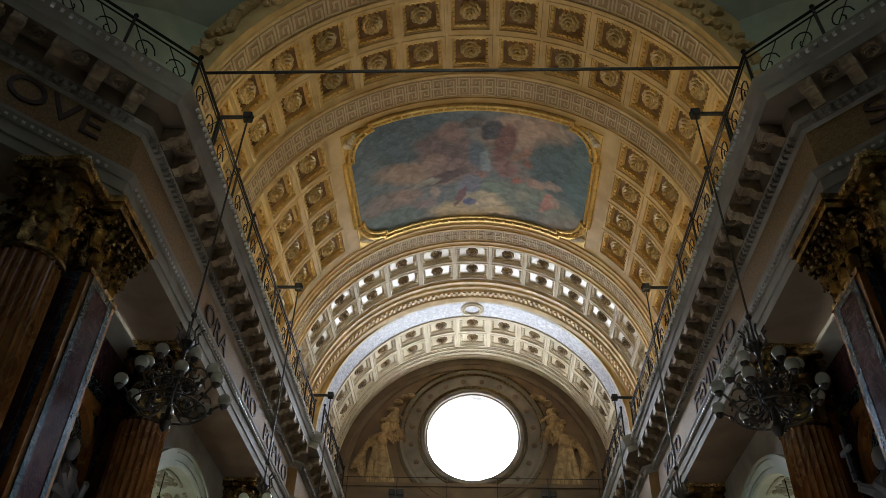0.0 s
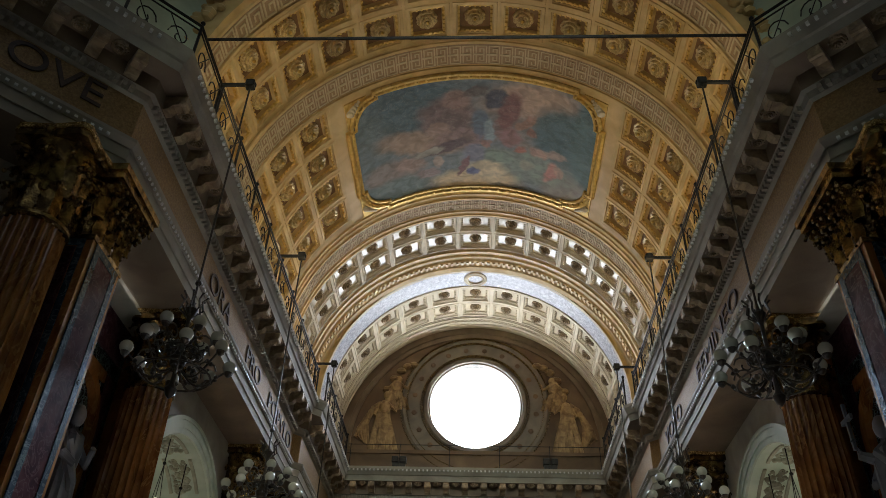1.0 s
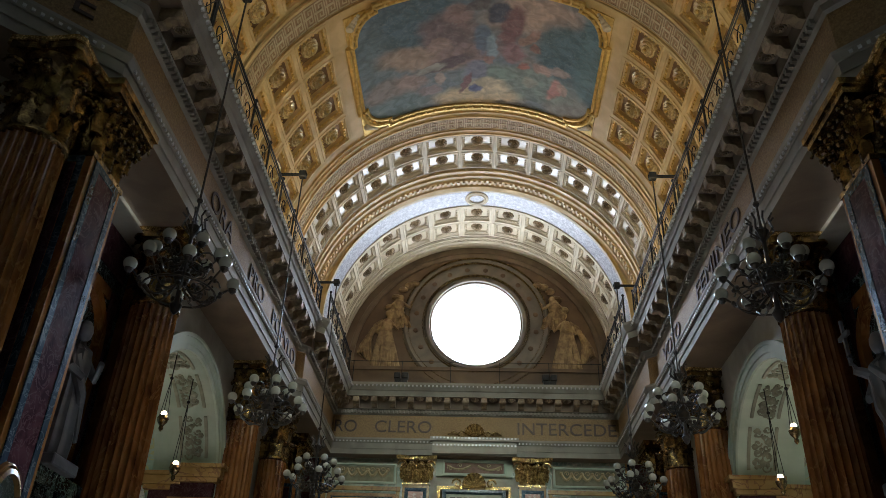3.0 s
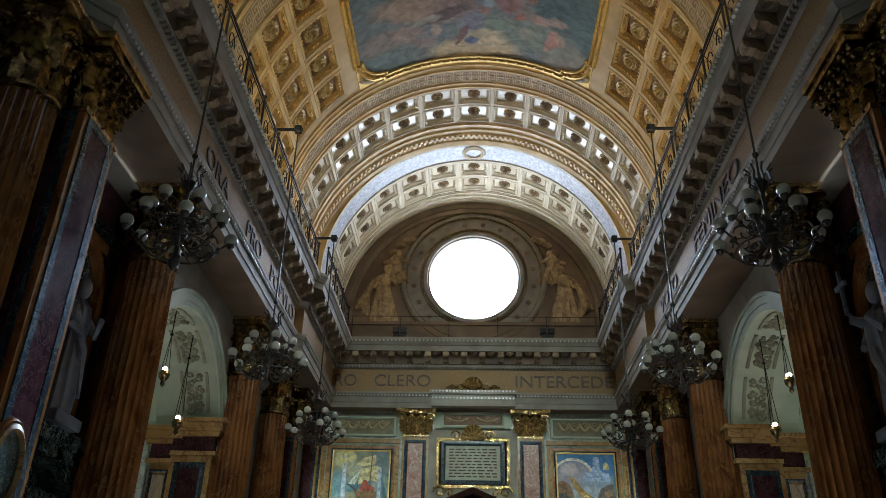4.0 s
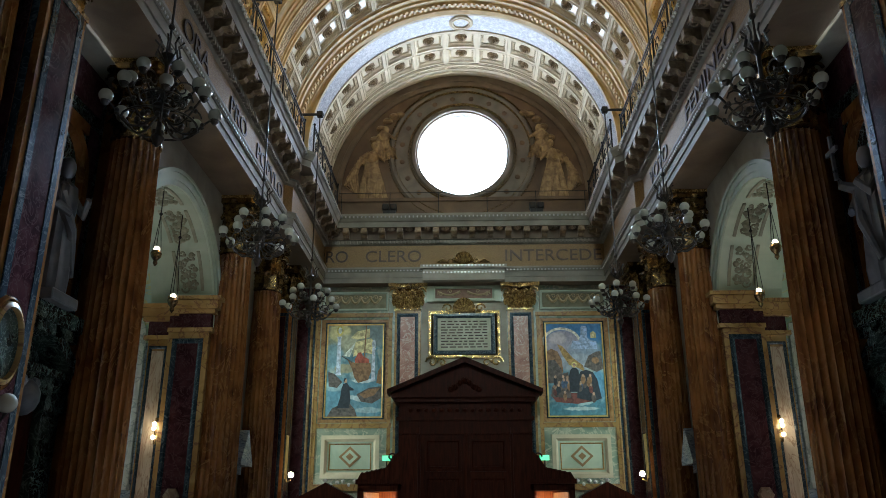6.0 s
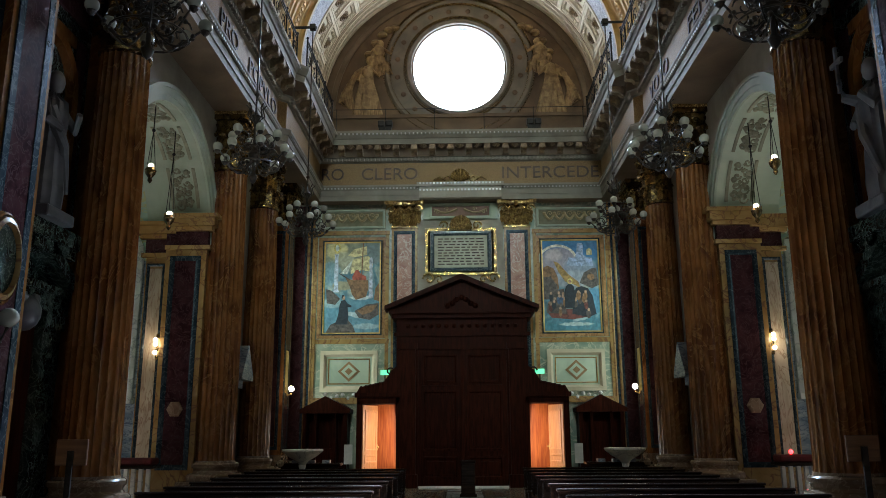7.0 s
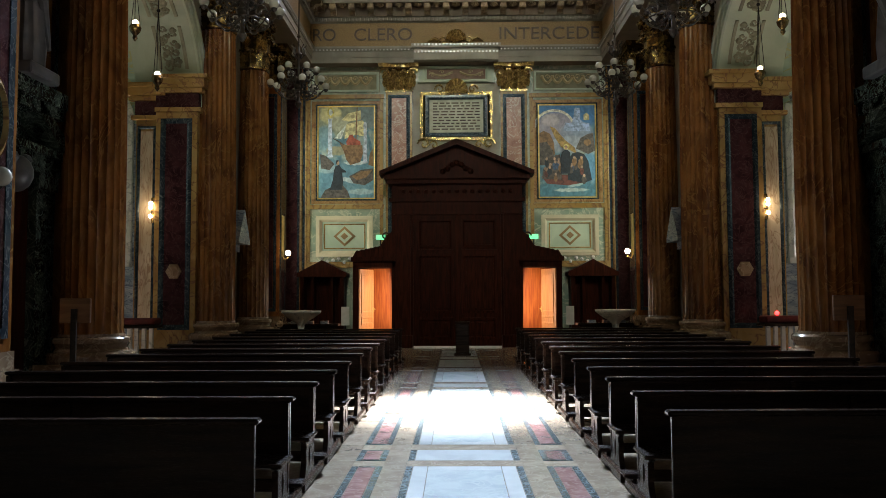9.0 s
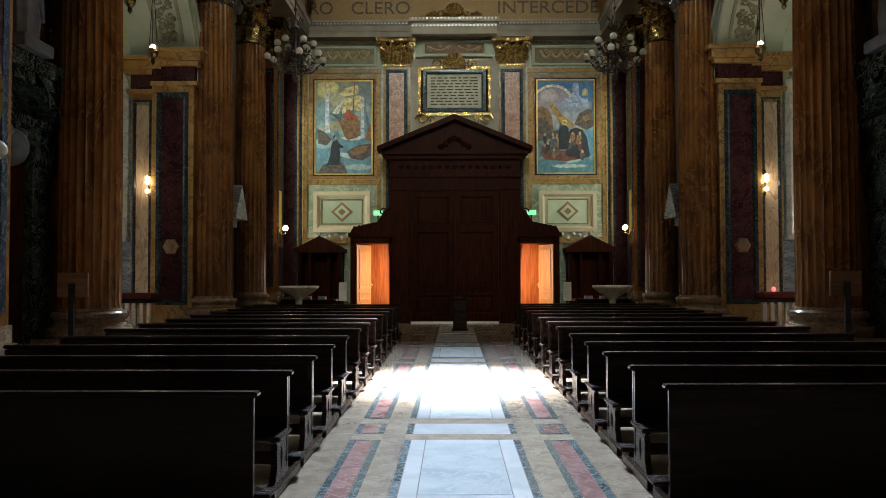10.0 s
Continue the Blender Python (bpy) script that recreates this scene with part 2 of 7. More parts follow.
    def prism(self, pts, y0, y1, mi=0, axis="y"):
        """Extrudes a polygon of (u, z) points along y, or of (u, z) = (y, z) points along x, or (x, y) points along z."""
        put = {"y": lambda u, w, d: (u, d, w), "x": lambda u, w, d: (d, u, w), "z": lambda u, w, d: (u, w, d)}[axis]
        n = len(pts)
        self.faces([put(u, w, y0) for u, w in pts] + [put(u, w, y1) for u, w in pts],
                   [tuple(range(n)), tuple(reversed(range(n, 2 * n)))] + [(i, i + n, (i + 1) % n + n, (i + 1) % n) for i in range(n)], mi)
        return self

    def raised(self, x0, x1, z0, z1, y, w, d, mi=0):
        """A raised picture frame on a plane facing -y, with a sloped inner edge."""
        vs, fs = [], []
        for k, (off, dep) in enumerate(((0, 0), (0, d), (w * 0.6, d), (w, d * 0.3), (w, 0))):
            vs += [(x0 + off, y - dep, z0 + off), (x1 - off, y - dep, z0 + off), (x1 - off, y - dep, z1 - off), (x0 + off, y - dep, z1 - off)]
        for k in range(4):
            for i in range(4):
                j = (i + 1) % 4
                fs.append((k * 4 + i, k * 4 + j, k * 4 + 4 + j, k * 4 + 4 + i))
        self.faces(vs, fs, mi)
        return self

    def mesh(self, name, mats, smooth=False):
        me = bpy.data.meshes.new(name)
        me.from_pydata(self.v, [], self.f)
        for mt in mats if isinstance(mats, (list, tuple)) else [mats]:
            me.materials.append(mt)
        me.polygons.foreach_set("material_index", self.m)
        bm = bmesh.new()
        bm.from_mesh(me)
        bmesh.ops.remove_doubles(bm, verts=bm.verts, dist=1e-5)
        bmesh.ops.recalc_face_normals(bm, faces=bm.faces)
        bm.to_mesh(me)
        bm.free()
        if smooth:
            me.polygons.foreach_set("use_smooth", [True] * len(me.polygons))
            me.set_sharp_from_angle(angle=radians(35))
        return me


def part(name, shape, mats, parent=None, label="", smooth=False, m=None):
    me = shape if isinstance(shape, bpy.types.Mesh) else shape.mesh(name, mats, smooth)
    ob = new(name, me)
    if parent:
        ob.parent = parent
    if m is not None:
        ob.matrix_basis = m
    if label:
        ob["label"] = label
    return ob


def thing(name, m=None, label="", category="", group="", kind=""):
    ob = new(name)
    ob.empty_display_size = 0.2
    if m is not None:
        ob.matrix_basis = m
    return tagged(ob, label, category, group, kind)


def setting(name, shape, mats, label, category, smooth=False):
    return tagged(part(name, shape, mats, None, "", smooth), label, category, "", "structure")


def letters(name, text, size, m, mat, parent=None, depth=0.012, align="CENTER"):
    cu = bpy.data.curves.new(name, "FONT")
    cu.body, cu.size, cu.extrude, cu.align_x, cu.align_y = text, size, depth, align, "CENTER"
    tmp = new(name + "_outline", cu)
    bpy.context.view_layer.update()
    me = bpy.data.meshes.new_from_object(tmp.evaluated_get(bpy.context.evaluated_depsgraph_get()))
    bpy.data.objects.remove(tmp)
    me.materials.clear()
    me.materials.append(mat)
    ob = new(name, me)
    if parent:
        ob.parent = parent
    ob.matrix_basis = m
    return ob


# ---- vault ----
R0, ZC = 5.4, 12.8
R1, ZC1 = 4.95, 13.05


def cyl(a, y, r, zc=ZC):
    a = radians(a)
    return (r * math.sin(a), y, zc + r * math.cos(a))


def arc_sheet(sh, a0, a1, y0, y1, r, mi, zc=ZC, step=4.0):
    n = max(1, int(abs(a1 - a0) / step))
    for i in range(n):
        p, q = a0 + (a1 - a0) * i / n, a0 + (a1 - a0) * (i + 1) / n
        sh.poly([cyl(p, y0, r, zc), cyl(q, y0, r, zc), cyl(q, y1, r, zc), cyl(p, y1, r, zc)], mi)


def arc_block(sh, a0, a1, y0, y1, r0, r1, mi, zc=ZC):
    vs = [cyl(a, y, r, zc) for r in (r0, r1) for y in (y0, y1) for a in (a0, a1)]
    sh.faces(vs, [(0, 2, 3, 1), (4, 5, 7, 6), (0, 1, 5, 4), (2, 6, 7, 3), (0, 4, 6, 2), (1, 3, 7, 5)], mi)


def arc_rib(sh, prof, mi, zc=ZC, a0=-90, a1=90, n=60):
    """A moulding of (y, r) points carried round the arch."""
    k = len(prof)
    vs = [cyl(a0 + (a1 - a0) * i / n, y, r, zc) for i in range(n + 1) for y, r in prof]
    fs = [(i * k + j, i * k + j + 1, (i + 1) * k + j + 1, (i + 1) * k + j) for i in range(n) for j in range(k - 1)]
    sh.faces(vs, fs, mi)


def coffer(sh, a0, a1, y0, y1, r, zc, depth, rib, mats):
    """One sunk panel: flat rib, stepped moulding with small darts, sloped cheeks and a ground."""
    flat, gilt, ground, cheek = mats
    deg = math.degrees(1 / r)
    rings = []
    for inset, dr in ((0, 0.02), (0.035, 0.02), (0.045, 0), (rib, 0), (rib + 0.012, 0.045), (rib + 0.03, 0.05), (rib + 0.04, 0.075), (rib + 0.095, 0.09), (rib + 0.105, depth)):
        b0, b1, c0, c1 = a0 + inset * deg, a1 - inset * deg, y0 + inset, y1 - inset
        n = 3
        rings.append([cyl(b0 + (b1 - b0) * i / n, c0, r + dr, zc) for i in range(n + 1)] + [cyl(b1 + (b0 - b1) * i / n, c1, r + dr, zc) for i in range(n + 1)])
    for k, mi in enumerate((cheek, flat, flat, cheek, flat, cheek, gilt, cheek)):
        p, q = rings[k], rings[k + 1]
        m = len(p)
        sh.faces(p + q, [(i, (i + 1) % m, (i + 1) % m + m, i + m) for i in range(m)], mi)
    back = rings[-1]
    for i in range(3):
        sh.poly([back[i], back[i + 1], back[6 - i], back[7 - i]], ground)
    for k in range(7):
        f = (k + 0.5) / 7
        for c in (y0 + rib + 0.068, y1 - rib - 0.068):
            a = a0 + (a1 - a0) * (0.12 + 0.76 * f)
            arc_block(sh, a - 0.022 * deg, a + 0.022 * deg, c - 0.028, c + 0.028, r + 0.05, r + 0.1, gilt, zc)
        for e in (a0 + (rib + 0.068) * deg, a1 - (rib + 0.068) * deg):
            c = y0 + (y1 - y0) * (0.12 + 0.76 * f)
            arc_block(sh, e - 0.028 * deg, e + 0.028 * deg, c - 0.022, c + 0.022, r + 0.05, r + 0.1, gilt, zc)


def meander(sh, y0, y1, r, mi, unit, zc=ZC, flip=False):
    """Greek key bars on the vault's surface."""
    deg = math.degrees(1 / r)
    n = int(math.pi * r / unit)
    w, h = unit, y1 - y0
    t = h * 0.12
    bars = [(0, 0, 0.8, 0), (0, 0, 0, 1), (0, 1, 0.6, 1), (0.6, 0.35, 0.6, 1), (0.3, 0.35, 0.6, 0.35), (0.3, 0.35, 0.3, 0.68), (0.8, 0, 0.8, 1), (0.8, 1, 1, 1)]
    for i in range(n):
        s0 = -math.pi * r / 2 + i * w
        for u0, v0, u1, v1 in bars:
            if flip:
                v0, v1 = 1 - v0, 1 - v1
            p, q = s0 + u0 * w, s0 + u1 * w
            a, b = y0 + min(v0, v1) * h, y0 + max(v0, v1) * h
            arc_block(sh, (p - t / 2) * deg, (q + t / 2) * deg, a - t / 2, b + t / 2, r - 0.018, r + 0.01, mi, zc)


KEYM = material("key_pattern_stucco", (0.52, 0.4, 0.22), (0.62, 0.5, 0.29), 2, 0.6)
KEYG = material("key_pattern_ground", (0.34, 0.22, 0.11), (0.42, 0.28, 0.14), 2, 0.7)
vault = Shape()
CELL = 12.5
ANGLES = [CELL * i for i in range(-6, 7)]
EDGE = 6.5 * CELL
MATS0, MATS_P = (0, 1, 2, 0), (3, 3, 7, 3)
for a in ANGLES:
    for y0, y1 in ((10.2, 11.33), (11.33, 12.46)):
        coffer(vault, a - CELL / 2, a + CELL / 2, y0, y1, R0, ZC, 0.2, 0.12, MATS0)
    for y0, y1 in ((19.62, 20.5), (20.5, 21.45)):
        coffer(vault, a - CELL / 2, a + CELL / 2, y0, y1, R0, ZC, 0.14, 0.08, MATS_P)
for sgn in (-1, 1):
    for a in (50, 62.5, 75):
        for k in range(4):
            coffer(vault, sgn * a - CELL / 2, sgn * a + CELL / 2, 13.42 + 1.16 * k, 14.58 + 1.16 * k, R0, ZC, 0.2, 0.11, MATS0)
    for y0, y1 in ((10.2, 12.46), (13.42, 18.06), (19.62, 21.45)):
        arc_sheet(vault, sgn * EDGE, sgn * 90, y0, y1, R0, 0)
    vault.box(sgn * 5.4, sgn * 5.8, 9.3, 22.6, 11.6, ZC, 0)
arc_sheet(vault, -43.75, 43.75, 13.42, 18.06, R0, 0)
for y0, y1 in ((9.3, 10.2), (12.46, 13.42), (18.06, 19.62), (21.45, 22.6)):
    arc_sheet(vault, -90, 90, y0, y1, R0, 0)
for y0, y1, unit in ((9.62, 10.02, 0.46), (12.68, 12.94, 0.34), (12.97, 13.23, 0.34), (18.8, 19.0, 0.28), (19.03, 19.23, 0.28)):
    arc_sheet(vault, -90, 90, y0 - 0.05, y1 + 0.05, R0 - 0.006, 6)
    meander(vault, y0, y1, R0 - 0.006, 4, unit, flip=abs(y0 - 12.97) < 0.01 or abs(y0 - 19.03) < 0.01)
for y in (9.5, 10.12, 12.55, 13.35, 18.3, 18.5, 18.72, 19.36, 19.55, 21.55):
    arc_rib(vault, [(y - 0.04, R0 + 0.01), (y - 0.03, R0 - 0.05), (y + 0.03, R0 - 0.05), (y + 0.04, R0 + 0.01)], 0)
# step down to the last bay, with its moulded edge and polished marble band
arc_rib(vault, [(21.75, R0 + 0.01), (21.8, R0 - 0.06), (21.95, R0 - 0.06), (22.0, R0 - 0.12), (22.2, R0 - 0.12), (22.24, R0 - 0.2), (22.42, R0 - 0.24)], 0)
n = 60
for i in range(n):
    a, b = -90 + 180 * i / n, -90 + 180 * (i + 1) / n
    vault.poly([cyl(a, 22.42, R0 - 0.24), cyl(b, 22.42, R0 - 0.24), cyl(b, 22.42, R1, ZC1), cyl(a, 22.42, R1, ZC1)], 0)
arc_sheet(vault, -90, 90, 22.42, 22.55, R1, 3, ZC1)
arc_sheet(vault, -90, 90, 22.55, 23.4, R1 - 0.003, 5, ZC1)
arc_sheet(vault, -90, 90, 23.4, 23.52, R1, 3, ZC1)
C1 = 13.3
for i in range(-6, 7):
    for y0, y1 in ((23.52, 24.52), (24.52, 25.52)):
        coffer(vault, C1 * i - C1 / 2, C1 * i + C1 / 2, y0, y1, R1, ZC1, 0.14, 0.1, (3, 3, 3, 3))
for sgn in (-1, 1):
    arc_sheet(vault, sgn * 6.5 * C1, sgn * 90, 23.52, 25.52, R1, 3, ZC1)
    vault.box(sgn * R1, sgn * 5.8, 22.42, 26.5, 11.6, ZC1, 3)
arc_sheet(vault, -90, 90, 25.52, 26.6, R1, 3, ZC1)
for y, d in ((23.45, 0.04), (25.6, 0.05), (25.8, 0.08), (26.1, 0.05)):
    arc_rib(vault, [(y - 0.05, R1 + 0.01), (y - 0.04, R1 - d), (y + 0.04, R1 - d), (y + 0.05, R1 + 0.01)], 3, ZC1)
for k in range(90):
    a = -89 + 178 * k / 89
    arc_block(vault, a - 0.45, a + 0.45, 22.02, 22.18, R0 - 0.17, R0 - 0.1, 0)
    arc_block(vault, a - 0.45, a + 0.45, 25.66, 25.74, R1 - 0.06, R1, 3, ZC1)
# oval medallion on the crown of the marble band
vault.lathe([(0.42, 0.06), (0.42, 0.02), (0.38, 0.0), (0.34, 0.0), (0.32, 0.025), (0.3, 0.0), (0.26, 0.0), (0.24, 0.06)], 32, (0, 22.97, ZC1 + R1 - 0.062), 3, caps=False)
# outer shell keeps daylight out
arc_sheet(vault, -100, 100, 9.3, 26.8, 6.4, 0)
ceiling = setting("ceiling", vault, [CREAM, GOLD, OCHRE, CREAM_PALE, KEYM, BANDM, KEYG, GROUND], "coffered barrel vault in cream and gold stucco with key pattern bands", "ceiling", True)


def rosette_mesh():
    """A round flower of three stepped rings of petals with a gilt button."""
    sh = Shape()
    seg = 48
    for ring, (n, r, z0, z1, cut) in enumerate(((10, 0.3, 0.02, -0.09, 0.2), (8, 0.215, -0.03, -0.155, 0.2), (6, 0.125, -0.08, -0.2, 0.16))):
        prof = [(1.0, z0), (1.0, z0 + (z1 - z0) * 0.7), (0.94, z1), (0.8, z1 + 0.012), (0.55, z1 + 0.05), (0.3, z1 + 0.06)]
        vs, fs = [], []
        for k, z in prof:
            for i in range(seg):
                a = math.tau * i / seg
                q = r * k * (1 - cut * (1 - abs(math.sin(a * n / 2 + ring * 0.8)) ** 0.5))
                vs.append((q * math.cos(a), q * math.sin(a), z))
        for p in range(len(prof) - 1):
            for i in range(seg):
                b = (i + 1) % seg
                fs.append((p * seg + i, p * seg + b, (p + 1) * seg + b, (p + 1) * seg + i))
        sh.faces(vs, fs)
    sh.ball((0, 0, -0.19), 0.05, 8, 1)
    return sh.mesh("rosette", [ROSEM, GOLD], True)


ROSETTE = rosette_mesh()
ROSETTE.materials[1] = ROSEM
ROSETTE_GILT = ROSETTE.copy()
ROSETTE_GILT.materials[0], ROSETTE_GILT.materials[1] = ROSEG, GOLD


def rosette(a, y, r, zc, s):
    m = Matrix.Translation(cyl(a, y, r, zc)) @ Matrix.Rotation(radians(a), 4, "Y") @ Matrix.Rotation(a + y, 4, "Z") @ Matrix.Scale(s, 4)
    part("rosette", ROSETTE if y > 19 else ROSETTE_GILT, None, ceiling, "", m=m)


for a in ANGLES:
    for y in (10.765, 11.895):
        rosette(a, y, R0 + 0.195, ZC, 0.92)
    for y in (20.06, 20.97):
        rosette(a, y, R0 + 0.135, ZC, 0.68)
for sgn in (-1, 1):
    for a in (50, 62.5, 75):
        for k in range(4):
            rosette(sgn * a, 14.0 + 1.16 * k, R0 + 0.195, ZC, 0.92)
for i in range(-6, 7):
    for y in (24.02, 25.02):
        rosette(C1 * i, y, R1 + 0.135, ZC1, 0.72)


# ---- ceiling painting ----
FRESCO = []


def dab(u, v, ru, rv, colour, power=0.9, turn=0.0):
    """A brush area on the ceiling canvas: centre and half sizes in shares of its width and length."""
    FRESCO.append((-3.32 + 6.64 * u, 13.72 + 4.38 * v, 6.64 * ru, 4.38 * rv, colour, power, turn))


# sky and clouds
dab(0.22, 0.2, 0.24, 0.24, (0.055, 0.105, 0.13))
dab(0.06, 0.45, 0.09, 0.4, (0.11, 0.15, 0.16), 0.7)
dab(0.27, 0.52, 0.2, 0.11, (0.31, 0.2, 0.125), 0.9, 20)
dab(0.12, 0.72, 0.12, 0.12, (0.24, 0.17, 0.13), 0.7, 10)
dab(0.72, 0.16, 0.2, 0.15, (0.4, 0.26, 0.17), 0.95, -12)
dab(0.86, 0.4, 0.12, 0.26, (0.06, 0.12, 0.14))
dab(0.96, 0.4, 0.06, 0.4, (0.08, 0.15, 0.16))
dab(0.14, 0.9, 0.16, 0.12, (0.12, 0.17, 0.165))
dab(0.9, 0.88, 0.12, 0.16, (0.25, 0.22, 0.18), 0.85)
dab(0.68, 0.76, 0.26, 0.16, (0.19, 0.235, 0.19), 0.9)
dab(0.5, 0.93, 0.2, 0.12, (0.47, 0.35, 0.17), 0.95)
dab(0.55, 0.82, 0.1, 0.09, (0.52, 0.42, 0.25), 0.9)
dab(0.68, 0.99, 0.12, 0.035, (0.13, 0.115, 0.1), 0.8)
# central group
dab(0.38, 0.32, 0.13, 0.17, (0.17, 0.105, 0.1), 0.9)
dab(0.42, 0.18, 0.06, 0.09, (0.26, 0.15, 0.12), 0.8)
dab(0.46, 0.52, 0.17, 0.1, (0.22, 0.135, 0.12), 0.9, -14)
dab(0.36, 0.6, 0.13, 0.045, (0.1, 0.065, 0.075), 0.95, -14)
dab(0.34, 0.42, 0.05, 0.06, (0.34, 0.21, 0.15), 0.8)
dab(0.52, 0.4, 0.035, 0.13, (0.1, 0.14, 0.2), 0.9)
dab(0.56, 0.46, 0.03, 0.1, (0.22, 0.3, 0.36), 0.9)
dab(0.59, 0.18, 0.055, 0.09, (0.045, 0.055, 0.085), 0.95, -30)
dab(0.5, 0.12, 0.06, 0.04, (0.1, 0.075, 0.075), 0.9, -30)
dab(0.645, 0.28, 0.05, 0.19, (0.18, 0.07, 0.065), 0.98, 12)
dab(0.715, 0.36, 0.065, 0.035, (0.3, 0.155, 0.1), 0.98, -50)
dab(0.745, 0.43, 0.025, 0.035, (0.24, 0.1, 0.07), 0.95)
dab(0.65, 0.5, 0.055, 0.08, (0.24, 0.11, 0.11), 0.95)
dab(0.7, 0.6, 0.03, 0.032, (0.36, 0.09, 0.055), 0.95, -25)
dab(0.49, 0.68, 0.05, 0.1, (0.17, 0.18, 0.26), 0.9, 25)
dab(0.445, 0.8, 0.014, 0.11, (0.19, 0.08, 0.095), 0.95, 20)
dab(0.485, 0.84, 0.03, 0.045, (0.09, 0.11, 0.25), 0.98)
dab(0.55, 0.58, 0.02, 0.04, (0.3, 0.14, 0.11), 0.9)
# small groups low on the canvas
dab(0.21, 0.7, 0.07, 0.07, (0.3, 0.19, 0.15), 0.85, 20)
dab(0.28, 0.82, 0.06, 0.045, (0.27, 0.19, 0.18), 0.85)
dab(0.335, 0.73, 0.025, 0.06, (0.36, 0.25, 0.2), 0.85)
dab(0.3, 0.62, 0.07, 0.03, (0.36, 0.34, 0.27), 0.7, -15)
dab(0.6, 0.7, 0.06, 0.06, (0.16, 0.22, 0.18), 0.8)
dab(0.73, 0.74, 0.035, 0.05, (0.32, 0.29, 0.22), 0.8)
dab(0.78, 0.6, 0.04, 0.05, (0.38, 0.22, 0.16), 0.9)
dab(0.85, 0.58, 0.05, 0.035, (0.36, 0.25, 0.2), 0.85)
dab(0.835, 0.75, 0.03, 0.1, (0.46, 0.17, 0.125), 0.9, 12)
dab(0.87, 0.72, 0.025, 0.05, (0.4, 0.24, 0.18), 0.85)


def fresco_material(name="ceiling_fresco_paint", patches=(), wall=False):
    m = bpy.data.materials.new(name)
    m.use_nodes = True
    nt = m.node_tree
    n, l = nt.nodes, nt.links
    bsdf = n["Principled BSDF"]
    bsdf.inputs["Roughness"].default_value = 0.75
    geo, sep = n.new("ShaderNodeNewGeometry"), n.new("ShaderNodeSeparateXYZ")
    l.new(geo.outputs["Position"], sep.inputs[0])

    def noise_of(scale, detail, dist, off):
        mp = n.new("ShaderNodeMapping")
        mp.inputs["Location"].default_value = off
        mp.inputs["Scale"].default_value = (1, 1.3, 0.8)
        l.new(geo.outputs["Position"], mp.inputs[0])
        t = n.new("ShaderNodeTexNoise")
        t.inputs["Scale"].default_value, t.inputs["Detail"].default_value, t.inputs["Distortion"].default_value = scale, detail, dist
        l.new(mp.outputs[0], t.inputs["Vector"])
        return t.outputs["Fac"]

    def ramp(fac, stops):
        r = n.new("ShaderNodeValToRGB")
        e = r.color_ramp.elements
        e[0].position, e[0].color = stops[0][0], (*stops[0][1], 1)
        e[1].position, e[1].color = stops[-1][0], (*stops[-1][1], 1)
        for p, c in stops[1:-1]:
            e.new(p).color = (*c, 1)
        l.new(fac, r.inputs[0])
        return r.outputs[0]

    def mix(fac, a, b):
        x = n.new("ShaderNodeMix")
        x.data_type = "RGBA"
        l.new(fac, x.inputs["Factor"])
        l.new(a, x.inputs["A"])
        l.new(b, x.inputs["B"])
        return x.outputs["Result"]

    col = ramp(noise_of(0.6, 5, 0.6, (3, 1, 0)), [(0.3, (0.1, 0.14, 0.165)), (0.5, (0.14, 0.17, 0.185)), (0.68, (0.22, 0.19, 0.16))])
    wob = n.new("ShaderNodeTexNoise")
    wob.inputs["Scale"].default_value, wob.inputs["Detail"].default_value = 2.8, 9
    l.new(geo.outputs["Position"], wob.inputs["Vector"])
    sub = n.new("ShaderNodeVectorMath")
    sub.operation = "SUBTRACT"
    sub.inputs[1].default_value = (0.5, 0.5, 0.5)
    l.new(wob.outputs["Color"], sub.inputs[0])
    sc = n.new("ShaderNodeVectorMath")
    sc.operation = "SCALE"
    sc.inputs["Scale"].default_value = 0.42
    l.new(sub.outputs[0], sc.inputs[0])
    moved = n.new("ShaderNodeVectorMath")
    l.new(geo.outputs["Position"], moved.inputs[0])
    l.new(sc.outputs[0], moved.inputs[1])
    if wall:
        sc.inputs["Scale"].default_value = 0.1
        wob.inputs["Scale"].default_value = 6.0
        col = ramp(noise_of(1.8, 6, 1.0, (0, 0, 5)), [(0.32, (0.05, 0.12, 0.18)), (0.5, (0.14, 0.25, 0.3)), (0.6, (0.3, 0.36, 0.34)), (0.7, (0.4, 0.38, 0.28))])
    tone = n.new("ShaderNodeMapRange")
    tone.inputs["From Min"].default_value, tone.inputs["From Max"].default_value = 0.36, 0.64
    tone.inputs["To Min"].default_value, tone.inputs["To Max"].default_value = (0.8, 1.25) if wall else (1.0, 1.65)
    l.new(noise_of(7.0 if wall else 3.4, 8, 0.8, (1, 2, 3)), tone.inputs["Value"])
    for x, y, rx, ry, c, power, turn in patches:
        mp = n.new("ShaderNodeMapping")
        mp.vector_type = "TEXTURE"
        mp.inputs["Location"].default_value = (x, 0, y) if wall else (x, y, 0)
        mp.inputs["Rotation"].default_value = (0, radians(turn), 0) if wall else (0, 0, radians(turn))
        mp.inputs["Scale"].default_value = (rx, 1e6, ry) if wall else (rx, ry, 1e6)
        l.new(moved.outputs[0], mp.inputs[0])
        ln = n.new("ShaderNodeVectorMath")
        ln.operation = "LENGTH"
        l.new(mp.outputs[0], ln.inputs[0])
        r = n.new("ShaderNodeMapRange")
        r.interpolation_type = "SMOOTHSTEP"
